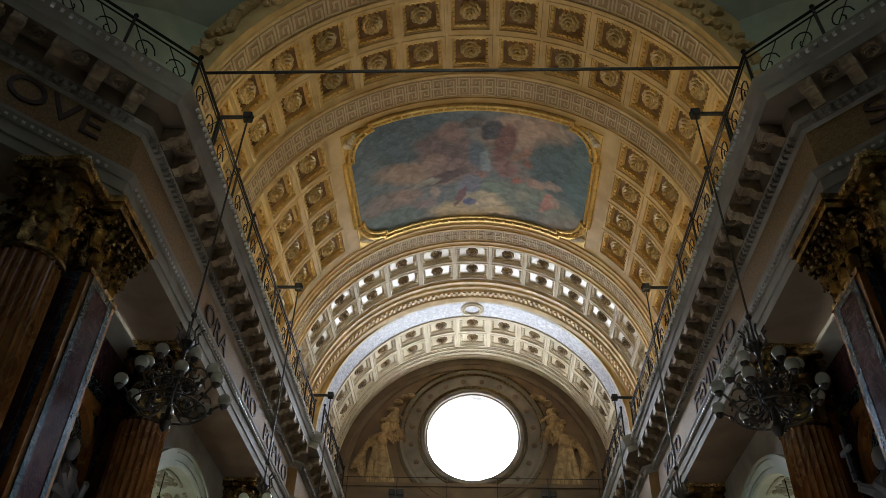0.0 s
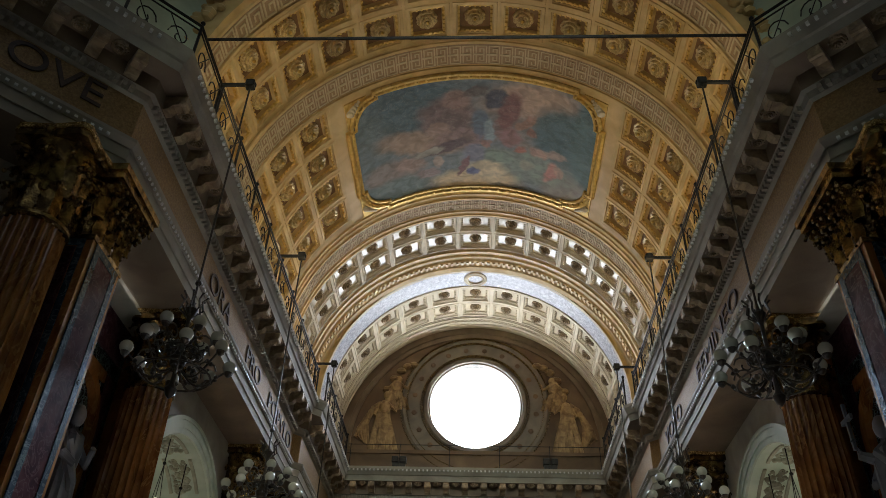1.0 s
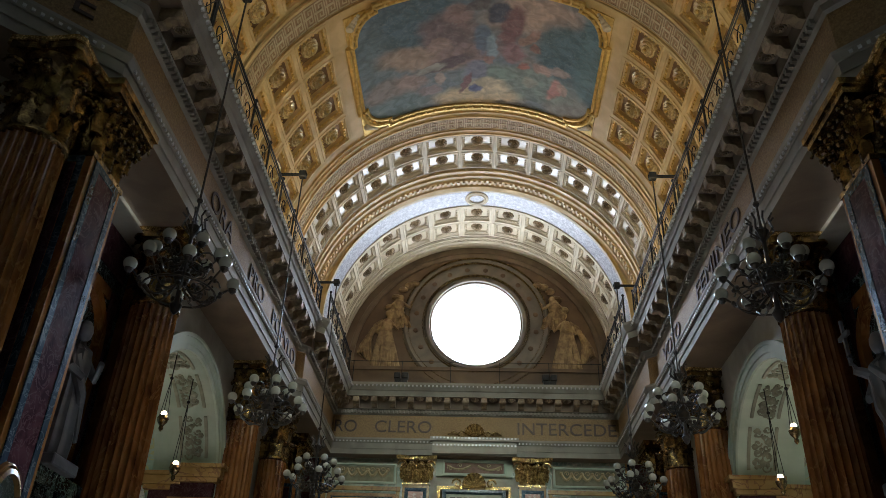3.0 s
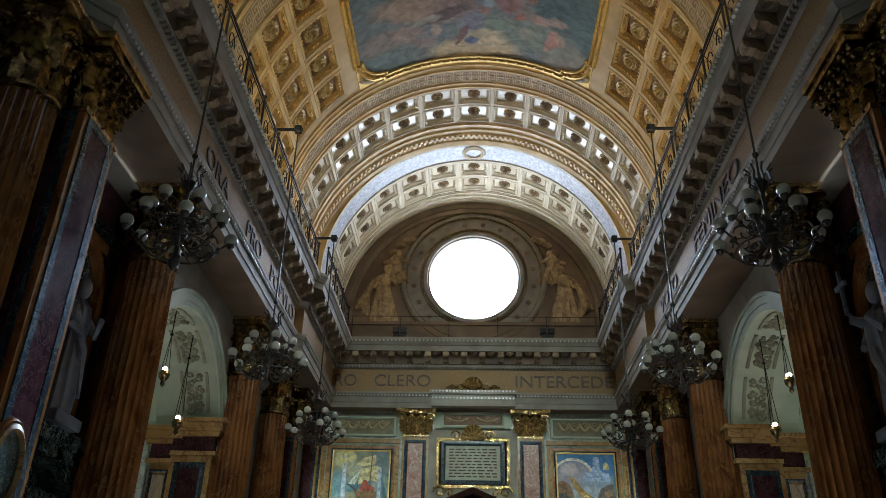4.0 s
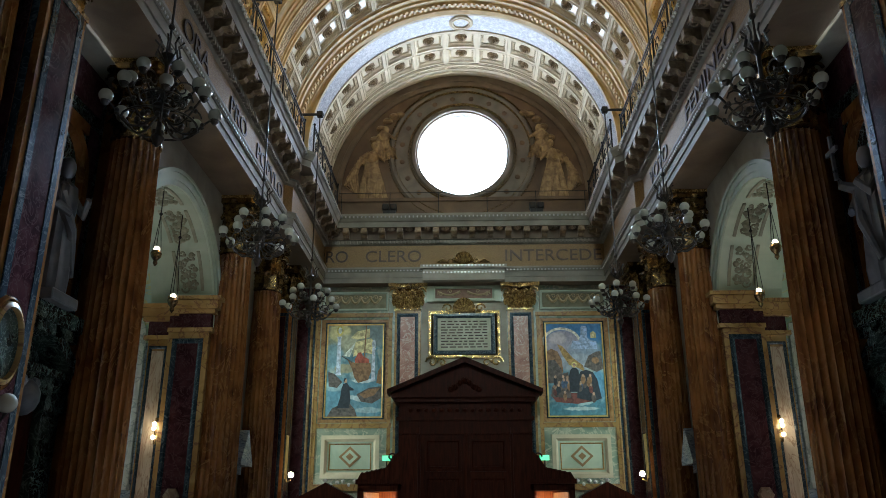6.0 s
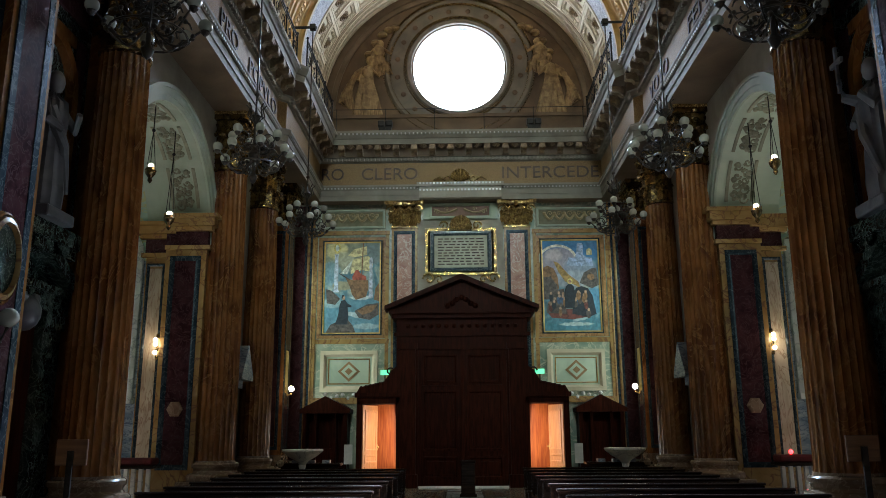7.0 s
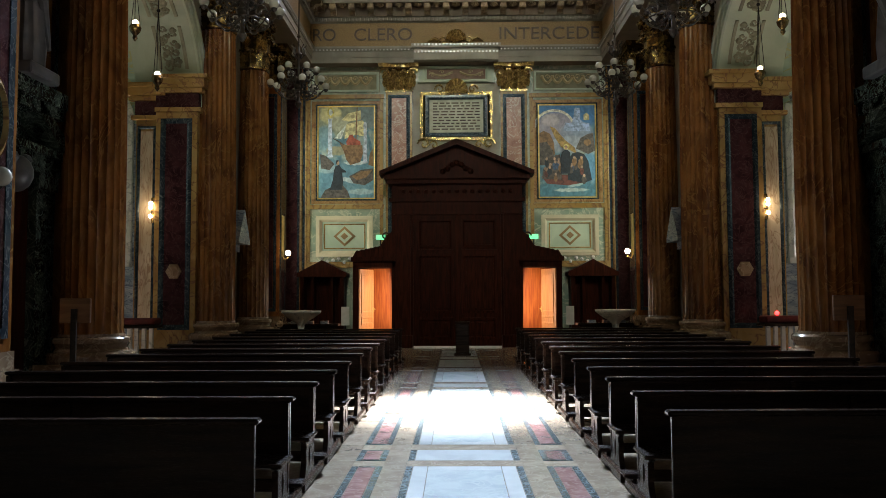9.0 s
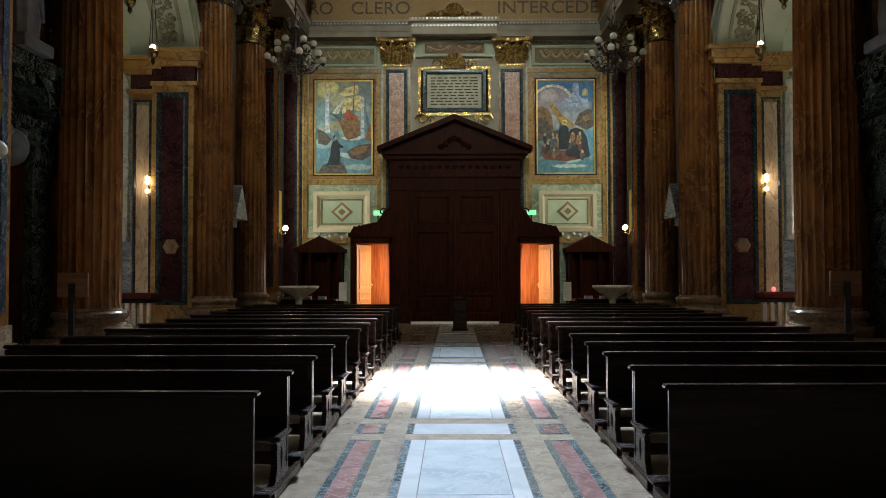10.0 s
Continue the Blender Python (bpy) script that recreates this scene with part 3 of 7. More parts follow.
        r.inputs["From Min"].default_value, r.inputs["From Max"].default_value, r.inputs["To Max"].default_value = (1.15, 0.8, power) if wall else (1.2, 0.68, power)
        l.new(ln.outputs["Value"], r.inputs["Value"])
        rgb = n.new("ShaderNodeRGB")
        rgb.outputs[0].default_value = (*c, 1)
        col = mix(r.outputs[0], col, rgb.outputs[0])
    if not wall:
        pale = n.new("ShaderNodeRGB")
        pale.outputs[0].default_value = (0.3, 0.3, 0.26, 1)
        strokes = ramp(noise_of(2.3, 3, 2.6, (5, 1, 4)), [(0.455, (0, 0, 0)), (0.47, (0.4, 0.4, 0.4)), (0.485, (0, 0, 0)), (0.54, (0, 0, 0)), (0.555, (0.28, 0.28, 0.28)), (0.575, (0, 0, 0))])
        col = mix(strokes, col, pale.outputs[0])
        grey = n.new("ShaderNodeHueSaturation")
        grey.inputs["Saturation"].default_value = 0.8
        l.new(col, grey.inputs["Color"])
        col = grey.outputs[0]
    shade = n.new("ShaderNodeVectorMath")
    shade.operation = "SCALE"
    l.new(col, shade.inputs[0])
    l.new(tone.outputs[0], shade.inputs["Scale"])
    col = shade.outputs[0]
    l.new(col, bsdf.inputs["Base Color"])
    return m


def fresco_outline(grow=0.0):
    """Angle and y of the painting's edge: a rectangle with rounded corners set back in steps."""
    A, Y0, Y1 = 38.0 + grow * 10.6, 13.72 - grow, 18.1 + grow
    ca, cy = 9.0, 0.95
    pts = []
    for sa, sy, order in ((1, 1, 1), (-1, 1, -1), (-1, -1, 1), (1, -1, -1)):
        yc = Y1 if sy > 0 else Y0
        corner = []
        for k in range(7):
            q = radians(90 * k / 6)
            corner.append((sa * (A - ca + (ca - 1.2) * math.cos(q)), yc - sy * (cy - (cy - 0.12) * math.sin(q))))
        corner = [(sa * A, yc - sy * cy)] + corner + [(sa * (A - ca), yc)]
        pts += corner if order == 1 else corner[::-1]
    return pts


FR = fresco_material(patches=FRESCO)
fres = thing("ceiling_painting", None, "large faded religious ceiling painting in a gilded moulded frame", "painting")
sh = Shape()
pts = fresco_outline()
NA = 40
for i in range(NA):
    a0, a1 = -38 + 76 * i / NA, -38 + 76 * (i + 1) / NA
    lim = []
    for a in (a0, a1):
        t = max(0.0, (abs(a) - 29.0) / 7.8)
        d = 0.0 if abs(a) < 29 else (0.12 + 0.83 * (1 - math.sqrt(max(0.0, 1 - min(1, t) ** 2))) if abs(a) < 36.8 else 0.95)
        lim.append(d)
    sh.poly([cyl(a0, 13.72 + lim[0], R0 - 0.012), cyl(a1, 13.72 + lim[1], R0 - 0.012), cyl(a1, 18.1 - lim[1], R0 - 0.012), cyl(a0, 18.1 - lim[0], R0 - 0.012)])
part("canvas", sh, FR, fres)
sh = Shape()
dense = []
for i in range(len(pts)):
    (a0, y0), (a1, y1) = pts[i], pts[(i + 1) % len(pts)]
    k = max(1, int(abs(a1 - a0) / 3))
    dense += [(a0 + (a1 - a0) * j / k, y0 + (y1 - y0) * j / k) for j in range(k)]
for off, r, dr in ((0.0, 0.05, 0.03), (0.1, 0.035, 0.02), (0.15, 0.07, 0.04)):
    path = []
    for a, y in dense + dense[:1]:
        g = 1 + off / 3.6
        path.append(cyl(a * g, 15.91 + (y - 15.91) * (1 + off / 2.2), R0 - dr))
    sh.tube(path, r, 6)
for k, (a, y) in enumerate(dense):
    sh.ball(cyl(a * 1.022, 15.91 + (y - 15.91) * 1.035, R0 - 0.08), 0.05, 6, 0, 0.7)
part("frame", sh, GOLD, fres, "carved gilded frame", True)
for sa in (-1, 1):
    for yc, sy in ((13.72, 1), (18.1, -1)):
        sh = Shape()
        loc = [(sa * 39.3, yc - sy * 0.1), (sa * 32.0, yc - sy * 0.1), (sa * 36.3, yc + sy * 0.2), (sa * 39.3, yc + sy * 0.8)]
        sh.faces([cyl(a, y, R0 - 0.03) for a, y in loc] + [cyl(a, y, R0 + 0.02) for a, y in loc], [(0, 1, 2, 3), (0, 4, 5, 1), (1, 5, 6, 2), (2, 6, 7, 3), (3, 7, 4, 0)])
        for k in range(5):
            sh.ball(cyl(sa * (38 - 0.8 * k), yc + sy * (0.25 - 0.07 * k), R0 - 0.05), 0.13 - 0.018 * k, 8, 1, 0.6)
        part("corner_ornament", sh, [GOLD, CREAM_PALE], fres, "cream leaf relief on gold", True)


# ---- facade wall with the round window ----
FY = 26.5
RC = (0.0, 14.75)
RR = 1.69
sh = Shape()
sh.box(-6.2, -3.4, FY, FY + 0.7, 0, 11.6).box(3.4, 6.2, FY, FY + 0.7, 0, 11.6).box(-3.4, 3.4, FY, FY + 0.7, 2.9, 11.6)
sh.box(-3.4, -1.2, FY + 0.3, FY + 0.7, 0, 2.9).box(1.2, 3.4, FY + 0.3, FY + 0.7, 0, 2.9).box(-1.2, 1.2, FY + 0.3, FY + 0.7, 0, 2.9)
N = 96
ring = [(RC[0] + RR * math.cos(math.tau * i / N), RC[1] + RR * math.sin(math.tau * i / N)) for i in range(N)]
outer = []
for i in range(N):
    c, s = math.cos(math.tau * i / N), math.sin(math.tau * i / N)
    k = min(6.2 / abs(c) if abs(c) > 1e-6 else 1e9, (19.5 - RC[1]) / s if s > 1e-6 else (RC[1] - 11.6) / -s if s < -1e-6 else 1e9)
    outer.append((RC[0] + k * c, RC[1] + k * s))
splay = [(RC[0] + (x - RC[0]) * 1.42, RC[1] + (z - RC[1]) * 1.42) for x, z in ring]
for y, edge in ((FY, ring), (FY + 0.7, splay)):
    for i in range(N):
        j = (i + 1) % N
        sh.poly([(edge[i][0], y, edge[i][1]), (outer[i][0], y, outer[i][1]), (outer[j][0], y, outer[j][1]), (edge[j][0], y, edge[j][1])], 1)
for i in range(N):
    j = (i + 1) % N
    sh.poly([(ring[i][0], FY, ring[i][1]), (ring[j][0], FY, ring[j][1]), (splay[j][0], FY + 0.7, splay[j][1]), (splay[i][0], FY + 0.7, splay[i][1])], 2)
LUN = material("lunette_painted_plaster", (0.1, 0.062, 0.035), (0.2, 0.125, 0.062), 0.9, 0.7)
wall_facade = setting("wall_facade", sh, [GREENM, LUN, WHITEM], "entrance wall of green and yellow marble panels under a lunette", "wall")


def ring_y(sh, prof, c, y, seg=96, mi=0):
    """Turns (radius, depth towards the nave) points about a horizontal axis."""
    k = len(prof)
    vs = [(c[0] + r * math.cos(math.tau * i / seg), y - d, c[1] + r * math.sin(math.tau * i / seg)) for i in range(seg) for r, d in prof]
    fs = [(i * k + j, i * k + j + 1, ((i + 1) % seg) * k + j + 1, ((i + 1) % seg) * k + j) for i in range(seg) for j in range(k - 1)]
    sh.faces(vs, fs, mi)
    return sh


rose = tagged(thing("window_1"), "large round clear window glaring with daylight above the entrance", "window", "", "structure")
sh = Shape()
ring_y(sh, [(1.66, 0), (1.66, 0.04), (1.74, 0.06), (1.86, 0.02), (1.86, 0)], RC, FY + 0.32)
part("window_frame", sh, WHITEM, rose, "white reveal ring", True)
sh = Shape()
ring_y(sh, [(1.74, 0), (1.76, 0.09), (1.88, 0.11), (1.95, 0.05), (2.0, 0.05), (2.02, 0.015), (2.55, 0.015), (2.57, 0.08), (2.68, 0.1), (2.76, 0.04), (2.8, 0)], RC, FY)
for r in (1.96, 2.02, 2.56, 2.78):
    part("gilt_fillet", ring_y(Shape(), [(r - 0.025, 0), (r, 0.135), (r + 0.025, 0)], RC, FY), GILT, rose, "thin gilt ring", True)
part("surround", sh, material("lunette_moulding", (0.17, 0.14, 0.105), (0.25, 0.205, 0.15), 2, 0.6), rose, "moulded stucco ring", True)
for k in range(20):
    a = math.tau * (k + 0.5) / 20
    sh = Shape().ball((0, 0, 0), 0.1, 8, 0, 0.25)
    part("star", sh, LUN, rose, m=Matrix.Translation((2.28 * math.cos(a), FY - 0.03, RC[1] + 2.28 * math.sin(a))) @ Matrix.Rotation(radians(90), 4, "X"))
glass = bpy.data.materials.new("clear_glass")
glass.use_nodes = True
gb = glass.node_tree.nodes["Principled BSDF"]
gb.inputs["Transmission Weight"].default_value, gb.inputs["Roughness"].default_value, gb.inputs["IOR"].default_value = 1.0, 0.0, 1.02
sh = Shape()
for i in range(N):
    j = (i + 1) % N
    sh.poly([(0, FY + 0.3, RC[1]), (ring[i][0], FY + 0.3, ring[i][1]), (ring[j][0], FY + 0.3, ring[j][1])])
pane = part("pane", sh, glass, rose, "clear glass")
pane.visible_shadow = False
# lunette edge moulding
sh = Shape()
for d, r0, r1 in ((0.12, 4.95, 4.7), (0.07, 4.7, 4.52)):
    for i in range(48):
        a, b = -90 + 180 * i / 48, -90 + 180 * (i + 1) / 48
        p, q, s, t = cyl(a, FY - d, r0, ZC1), cyl(b, FY - d, r0, ZC1), cyl(b, FY - d, r1, ZC1), cyl(a, FY - d, r1, ZC1)
        sh.poly([p, q, s, t])
        sh.poly([t, s, (s[0], FY, s[2]), (t[0], FY, t[2])])
# edging band coloured dark brown to paint in its shadow
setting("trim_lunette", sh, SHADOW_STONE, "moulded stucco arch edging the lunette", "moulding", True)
# low-relief groups either side of the round window
RELIEF = material("ochre_relief", (0.2, 0.12, 0.05), (0.42, 0.28, 0.12), 5, 0.55)


def relief(side):
    """A standing robed shape with folds, a bent shape above it and a tall wing on the outer side, in low relief."""
    ob = thing("relief", None, "ochre stucco relief group beside the round window", "relief", "lunette reliefs")
    rnd = random.Random(5)

    def flat(name, sh):
        for i in range(len(sh.v)):
            x, y, z = sh.v[i]
            sh.v[i] = (side * x, FY - 0.02 + (y - FY + 0.02) * 0.75, z)
        part(name, sh, RELIEF, ob, "", True)

    for bx, bz, h in ((3.35, 12.92, 2.15), (2.95, 14.5, 1.2)):
        for k in range(8):
            t = k / 7
            w = rnd.uniform(-0.06, 0.06)
            flat("drapery", Shape().tube([(bx - 0.5 + 0.95 * t + w, FY - 0.02, bz), (bx - 0.32 + 0.66 * t - w, FY - 0.12, bz + h * 0.3), (bx - 0.2 + 0.44 * t + w, FY - 0.17, bz + h * 0.55), (bx - 0.14 + 0.3 * t, FY - 0.14, bz + h * 0.76)], 0.1, 7, 0, 0.06))
        sh = Shape().ball((bx, FY - 0.1, bz + h * 0.76), 0.24, 10, 0, 1.25).ball((bx - 0.06, FY - 0.14, bz + h * 0.99), 0.14, 10, 0, 1.15)
        sh.tube([(bx - 0.14, FY - 0.14, bz + h * 0.82), (bx - 0.42, FY - 0.16, bz + h * 0.68), (bx - 0.5, FY - 0.08, bz + h * 0.9)], 0.085, 7, 0, 0.05)
        sh.tube([(bx + 0.16, FY - 0.12, bz + h * 0.82), (bx + 0.36, FY - 0.15, bz + h * 0.62), (bx + 0.12, FY - 0.2, bz + h * 0.54)], 0.085, 7, 0, 0.05)
        flat("torso", sh)
    for k in range(6):
        u = 0.09 * k
        flat("feather", Shape().tube([(3.5 + u * 0.5, FY - 0.05, 14.75 - 0.05 * k), (3.78 + u, FY - 0.13, 14.55 - 0.16 * k), (3.95 + u * 0.9, FY - 0.1, 13.9 - 0.1 * k), (3.86 + u * 0.6, FY - 0.03, 13.1 + 0.03 * k)], 0.1, 7, 0, 0.04))
    for k in range(5):
        flat("cloud", Shape().ball((2.35 + 0.24 * k, FY - 0.04, 16.35 - 0.13 * k * k * 0.5), 0.2, 10, 0, 0.7))


relief(-1)
relief(1)
setting("trim_attic", Shape().box(-5.0, 5.0, FY - 0.1, FY - 0.004, 12.0, 12.75).box(-5.0, 5.0, FY - 0.16, FY - 0.004, 12.75, 12.88), LUN, "plain painted attic band under the lunette", "moulding")


# ---- entablature round the nave ----
PROF = [(-0.85, 9.54), (0.18, 9.54), (0.18, 9.72), (0.21, 9.72), (0.21, 9.92), (0.24, 9.92), (0.3, 10.02), (0.3, 10.08), (0.14, 10.12), (0.14, 10.92), (0.2, 10.96), (0.22, 11.08),
        (0.3, 11.1), (0.3, 11.42), (0.66, 11.44), (0.68, 11.62), (0.72, 11.64), (0.8, 11.82), (0.8, 11.9), (-0.85, 11.95)]
# 0 and 1: bracket recess and soffits, their shade painted in by SHADOW_STONE
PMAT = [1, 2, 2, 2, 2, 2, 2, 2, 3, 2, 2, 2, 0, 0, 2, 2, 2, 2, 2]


def sweep(sh, path, prof, mats):
    """Carries (inward, z) points along a plan polyline with mitred corners; inward is to the right of the way."""
    k, cols = len(prof), []
    for i, p in enumerate(path):
        p = Vector(p)
        d0 = (p - Vector(path[i - 1])).normalized() if i else None
        d1 = (Vector(path[i + 1]) - p).normalized() if i < len(path) - 1 else None
        n0 = Vector((d0.y, -d0.x)) if d0 else None
        n1 = Vector((d1.y, -d1.x)) if d1 else None
        nn = n0 if n1 is None else n1 if n0 is None else (n0 + n1).normalized() / max(0.35, (n0 + n1).normalized().dot(n0))
        cols.append([(p.x + nn.x * u, p.y + nn.y * u, z) for u, z in prof])
    for i in range(len(path) - 1):
        for j in range(k - 1):
            sh.poly([cols[i][j], cols[i + 1][j], cols[i + 1][j + 1], cols[i][j + 1]], mats[j])


LEFT_PATH = [(-10.6, 2.75), (-5.3, 8.05), (-5.3, 20.6), (-5.08, 20.82), (-5.08, 26.2)]
PATH = LEFT_PATH + [(-x, y) for x, y in reversed(LEFT_PATH)]
sh = Shape()
sweep(sh, PATH, PROF, PMAT)


def along(p, q, u, s, z):
    p, q = Vector(p), Vector(q)
    d = (q - p).normalized()
    return (p.x + d.x * s + d.y * u, p.y + d.y * s - d.x * u, z)


def run_blocks(sh, p, q, u0, u1, z0, z1, w, gap, mi=0, margin=0.1):
    length = (Vector(q) - Vector(p)).length
    cnt = int((length - 2 * margin) / (w + gap))
    for i in range(cnt):
        s = margin + (w + gap) * i
        vs = [along(p, q, u, t, z) for z in (z0, z1) for u in (u0, u1) for t in (s, s + w)]
        sh.faces(vs, [(0, 2, 3, 1), (4, 5, 7, 6), (0, 1, 5, 4), (2, 6, 7, 3), (0, 4, 6, 2), (1, 3, 7, 5)], mi)


for i in range(len(PATH) - 1):
    p, q = PATH[i], PATH[i + 1]
    if (Vector(q) - Vector(p)).length < 1:
        continue
    run_blocks(sh, p, q, 0.2, 0.29, 10.97, 11.07, 0.07, 0.06, 2)
    run_blocks(sh, p, q, 0.78, 0.83, 11.74, 11.8, 0.05, 0.09, 4)
    run_blocks(sh, p, q, 0.23, 0.28, 9.94, 9.99, 0.05, 0.07, 4)
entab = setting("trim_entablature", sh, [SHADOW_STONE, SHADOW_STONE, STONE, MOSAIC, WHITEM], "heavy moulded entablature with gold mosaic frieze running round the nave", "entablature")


SOFFITM = material("brown_gilt_stucco", (0.17, 0.115, 0.065), (0.34, 0.25, 0.14), 7, 0.45, 0.15, 0.3)


def bracket_mesh():
    sh = Shape()
    sh.prism([(0.0, 0.0), (0.0, 0.3), (0.36, 0.3), (0.36, 0.18), (0.3, 0.12), (0.16, 0.1), (0.1, 0.02)], -0.1, 0.1)
    sh.tube([(0.3, -0.11, 0.17), (0.3, 0.11, 0.17)], 0.06, 8)
    return sh.mesh("bracket", SOFFITM)


BRACKET = bracket_mesh()
CAISSON = ROSETTE.copy()
CAISSON.materials[0] = CAISSON.materials[1] = SOFFITM
for i in range(len(PATH) - 1):
    p, q = Vector(PATH[i]), Vector(PATH[i + 1])
    length = (q - p).length
    if length < 1:
        continue
    d = (q - p).normalized()
    cnt = int(length / 0.62)
    for k in range(cnt):
        s = length * (k + 0.5) / cnt
        c = along(p, q, 0.3, s, 11.12)
        m = Matrix(((d.y, d.x, 0, c[0]), (-d.x, d.y, 0, c[1]), (0, 0, 1, c[2]), (0, 0, 0, 1)))
        part("bracket", BRACKET, None, entab, m=m)
        if k < cnt - 1:
            c = along(p, q, 0.5, s + length / cnt / 2, 11.42)
            part("boss", CAISSON, None, entab, m=Matrix.Translation(c) @ Matrix.Scale(0.46, 4))

FZ = 10.5
FACE = Matrix.Rotation(radians(90), 4, "X")


def frieze_text(text, centre, turn, width, size=0.6, lift=0.0):
    ob = letters("frieze_letters", text, size, Matrix.Identity(4), LETTER, entab)
    have = max(v.co.x for v in ob.data.vertices) - min(v.co.x for v in ob.data.vertices)
    ob.matrix_basis = Matrix.Translation((*centre, FZ + lift)) @ Matrix.Rotation(radians(turn), 4, "Z") @ FACE @ Matrix.Diagonal((width / have, 1, 1, 1))


frieze_text("PRO", (-4.63, 26.04), 0, 1.08)
frieze_text("CLERO", (-2.47, 26.04), 0, 1.96)
frieze_text("INTERCEDE", (3.14, 26.04), 0, 3.36)
frieze_text("ORA", (-5.14, 12.9), 90, 1.5)
frieze_text("PRO", (-5.14, 15.85), 90, 1.35)
frieze_text("POPVLO", (-5.14, 18.9), 90, 2.8)
frieze_text("VOTO", (5.14, 18.7), -90, 1.9)
frieze_text("FEMINEO", (5.14, 14.3), -90, 3.4)
frieze_text("OVE", (-6.05, 7.08), 45, 1.4, 0.66, 0.12)
frieze_text("SV", (6.05, 7.08), -45, 0.9, 0.66, 0.12)


# ---- side walls with the chapel arches ----
AC, AZ, AR = 15.65, 5.95, 2.6


def arch_pts(r, n=24, z0=0.0):
    pts = [(AC - r, z0)] + [(AC - r * math.cos(math.pi * i / n), AZ + r * math.sin(math.pi * i / n)) for i in range(n + 1)] + [(AC + r, z0)]
    return pts


def side_wall(side):
    sh = Shape()
    x0, x1 = side * 6.1, side * 7.6
    for x, mi in ((x0, 0), (x1, 1)):
        pts = arch_pts(AR)
        sh.poly([(x, 8.6, 0), (x, 9.2, 0), (x, 9.2, 9.6), (x, 8.6, 9.6)], mi)
        if mi == 1:
            sh.poly([(x, 9.2, 0), (x, 12.55, 0), (x, 12.55, 9.6), (x, 9.2, 9.6)], mi)
        sh.poly([(x, 12.55, 0), (x, pts[0][0], 0), (x, pts[0][0], 9.6), (x, 12.55, 9.6)], mi)
        if mi == 0:
            xr = side * 6.56
            sh.poly([(xr, 9.2, 0), (xr, 12.55, 0), (xr, 12.55, 9.6), (xr, 9.2, 9.6)], 5)
            sh.poly([(x, 9.2, 0), (xr, 9.2, 0), (xr, 9.2, 9.6), (x, 9.2, 9.6)], 4)
            sh.poly([(x, 12.55, 0), (xr, 12.55, 0), (xr, 12.55, 9.6), (x, 12.55, 9.6)], 4)
            sh.poly([(x, 9.2, 9.4), (xr, 9.2, 9.4), (xr, 12.55, 9.4), (x, 12.55, 9.4)], 0)
        sh.poly([(x, pts[-1][0], 0), (x, 26.5, 0), (x, 26.5, 9.6), (x, pts[-1][0], 9.6)], mi)
        for i in range(1, len(pts) - 2):
            (a, b), (c, d) = pts[i], pts[i + 1]
            sh.poly([(x, a, b), (x, c, d), (x, c, 9.6), (x, a, 9.6)], mi)
    pts = arch_pts(AR)
    for i in range(len(pts) - 1):
        (a, b), (c, d) = pts[i], pts[i + 1]
        sh.poly([(x0, a, b), (x0, c, d), (x1, c, d), (x1, a, b)], 2 if b > 5.9 and d > 5.9 else 3)
    sh.poly([(x0, 8.6, 0), (x1, 8.6, 0), (x1, 8.6, 9.6), (x0, 8.6, 9.6)], 0)
    sh.box(side * 5.8, side * 6.4, 9.3, 26.5, 9.6, 13.0, 0)
    wall = setting("wall_left" if side < 0 else "wall_right", sh, [STONE, GREENW, GREENW, YELM, COLM, DARKG], "nave side wall with a tall chapel arch and marble piers", "wall")
    # archivolt mouldings
    sh = Shape()
    for r0, r1, d in ((AR, AR + 0.12, 0.05), (AR + 0.12, AR + 0.28, 0.08), (AR + 0.28, AR + 0.36, 0.12)):
        p0, p1 = arch_pts(r0, 40)[1:-1], arch_pts(r1, 40)[1:-1]
        xf = side * (6.1 - d)
        for i in range(len(p0) - 1):
            if min(p0[i][1], p0[i + 1][1]) < 5.9:
                continue
            sh.poly([(xf, *p0[i]), (xf, *p0[i + 1]), (xf, *p1[i + 1]), (xf, *p1[i])])
            sh.poly([(xf, *p0[i]), (xf, *p0[i + 1]), (side * 6.1, *p0[i + 1]), (side * 6.1, *p0[i])])
            sh.poly([(xf, *p1[i]), (xf, *p1[i + 1]), (side * 6.1, *p1[i + 1]), (side * 6.1, *p1[i])])
    part("archivolt", sh, GREENW, wall, "pale moulded arch edge", True)
    # sunk relief panels and ribs on the arch soffit
    for k in range(5):
        a0, a1 = math.pi * (0.12 + 0.155 * k), math.pi * (0.12 + 0.155 * k + 0.125)
        sh = Shape()
        rnd = random.Random(k)
        for u0, u1, r in ((0.14, 0.19, AR - 0.04), (0.57, 0.62, AR - 0.04)):
            for i in range(6):
                p, q = a0 + (a1 - a0) * i / 6, a0 + (a1 - a0) * (i + 1) / 6
                f = lambda w, ang, rr: (side * (6.1 + w * 1.4), AC - rr * math.cos(ang), AZ + rr * math.sin(ang))
                vs = [f(w, ang, rr) for rr in (r, AR - 0.002) for ang in (p, q) for w in (u0, u1)]
                sh.faces(vs, [(0, 2, 3, 1), (0, 1, 5, 4), (2, 6, 7, 3), (0, 4, 6, 2), (1, 3, 7, 5)])
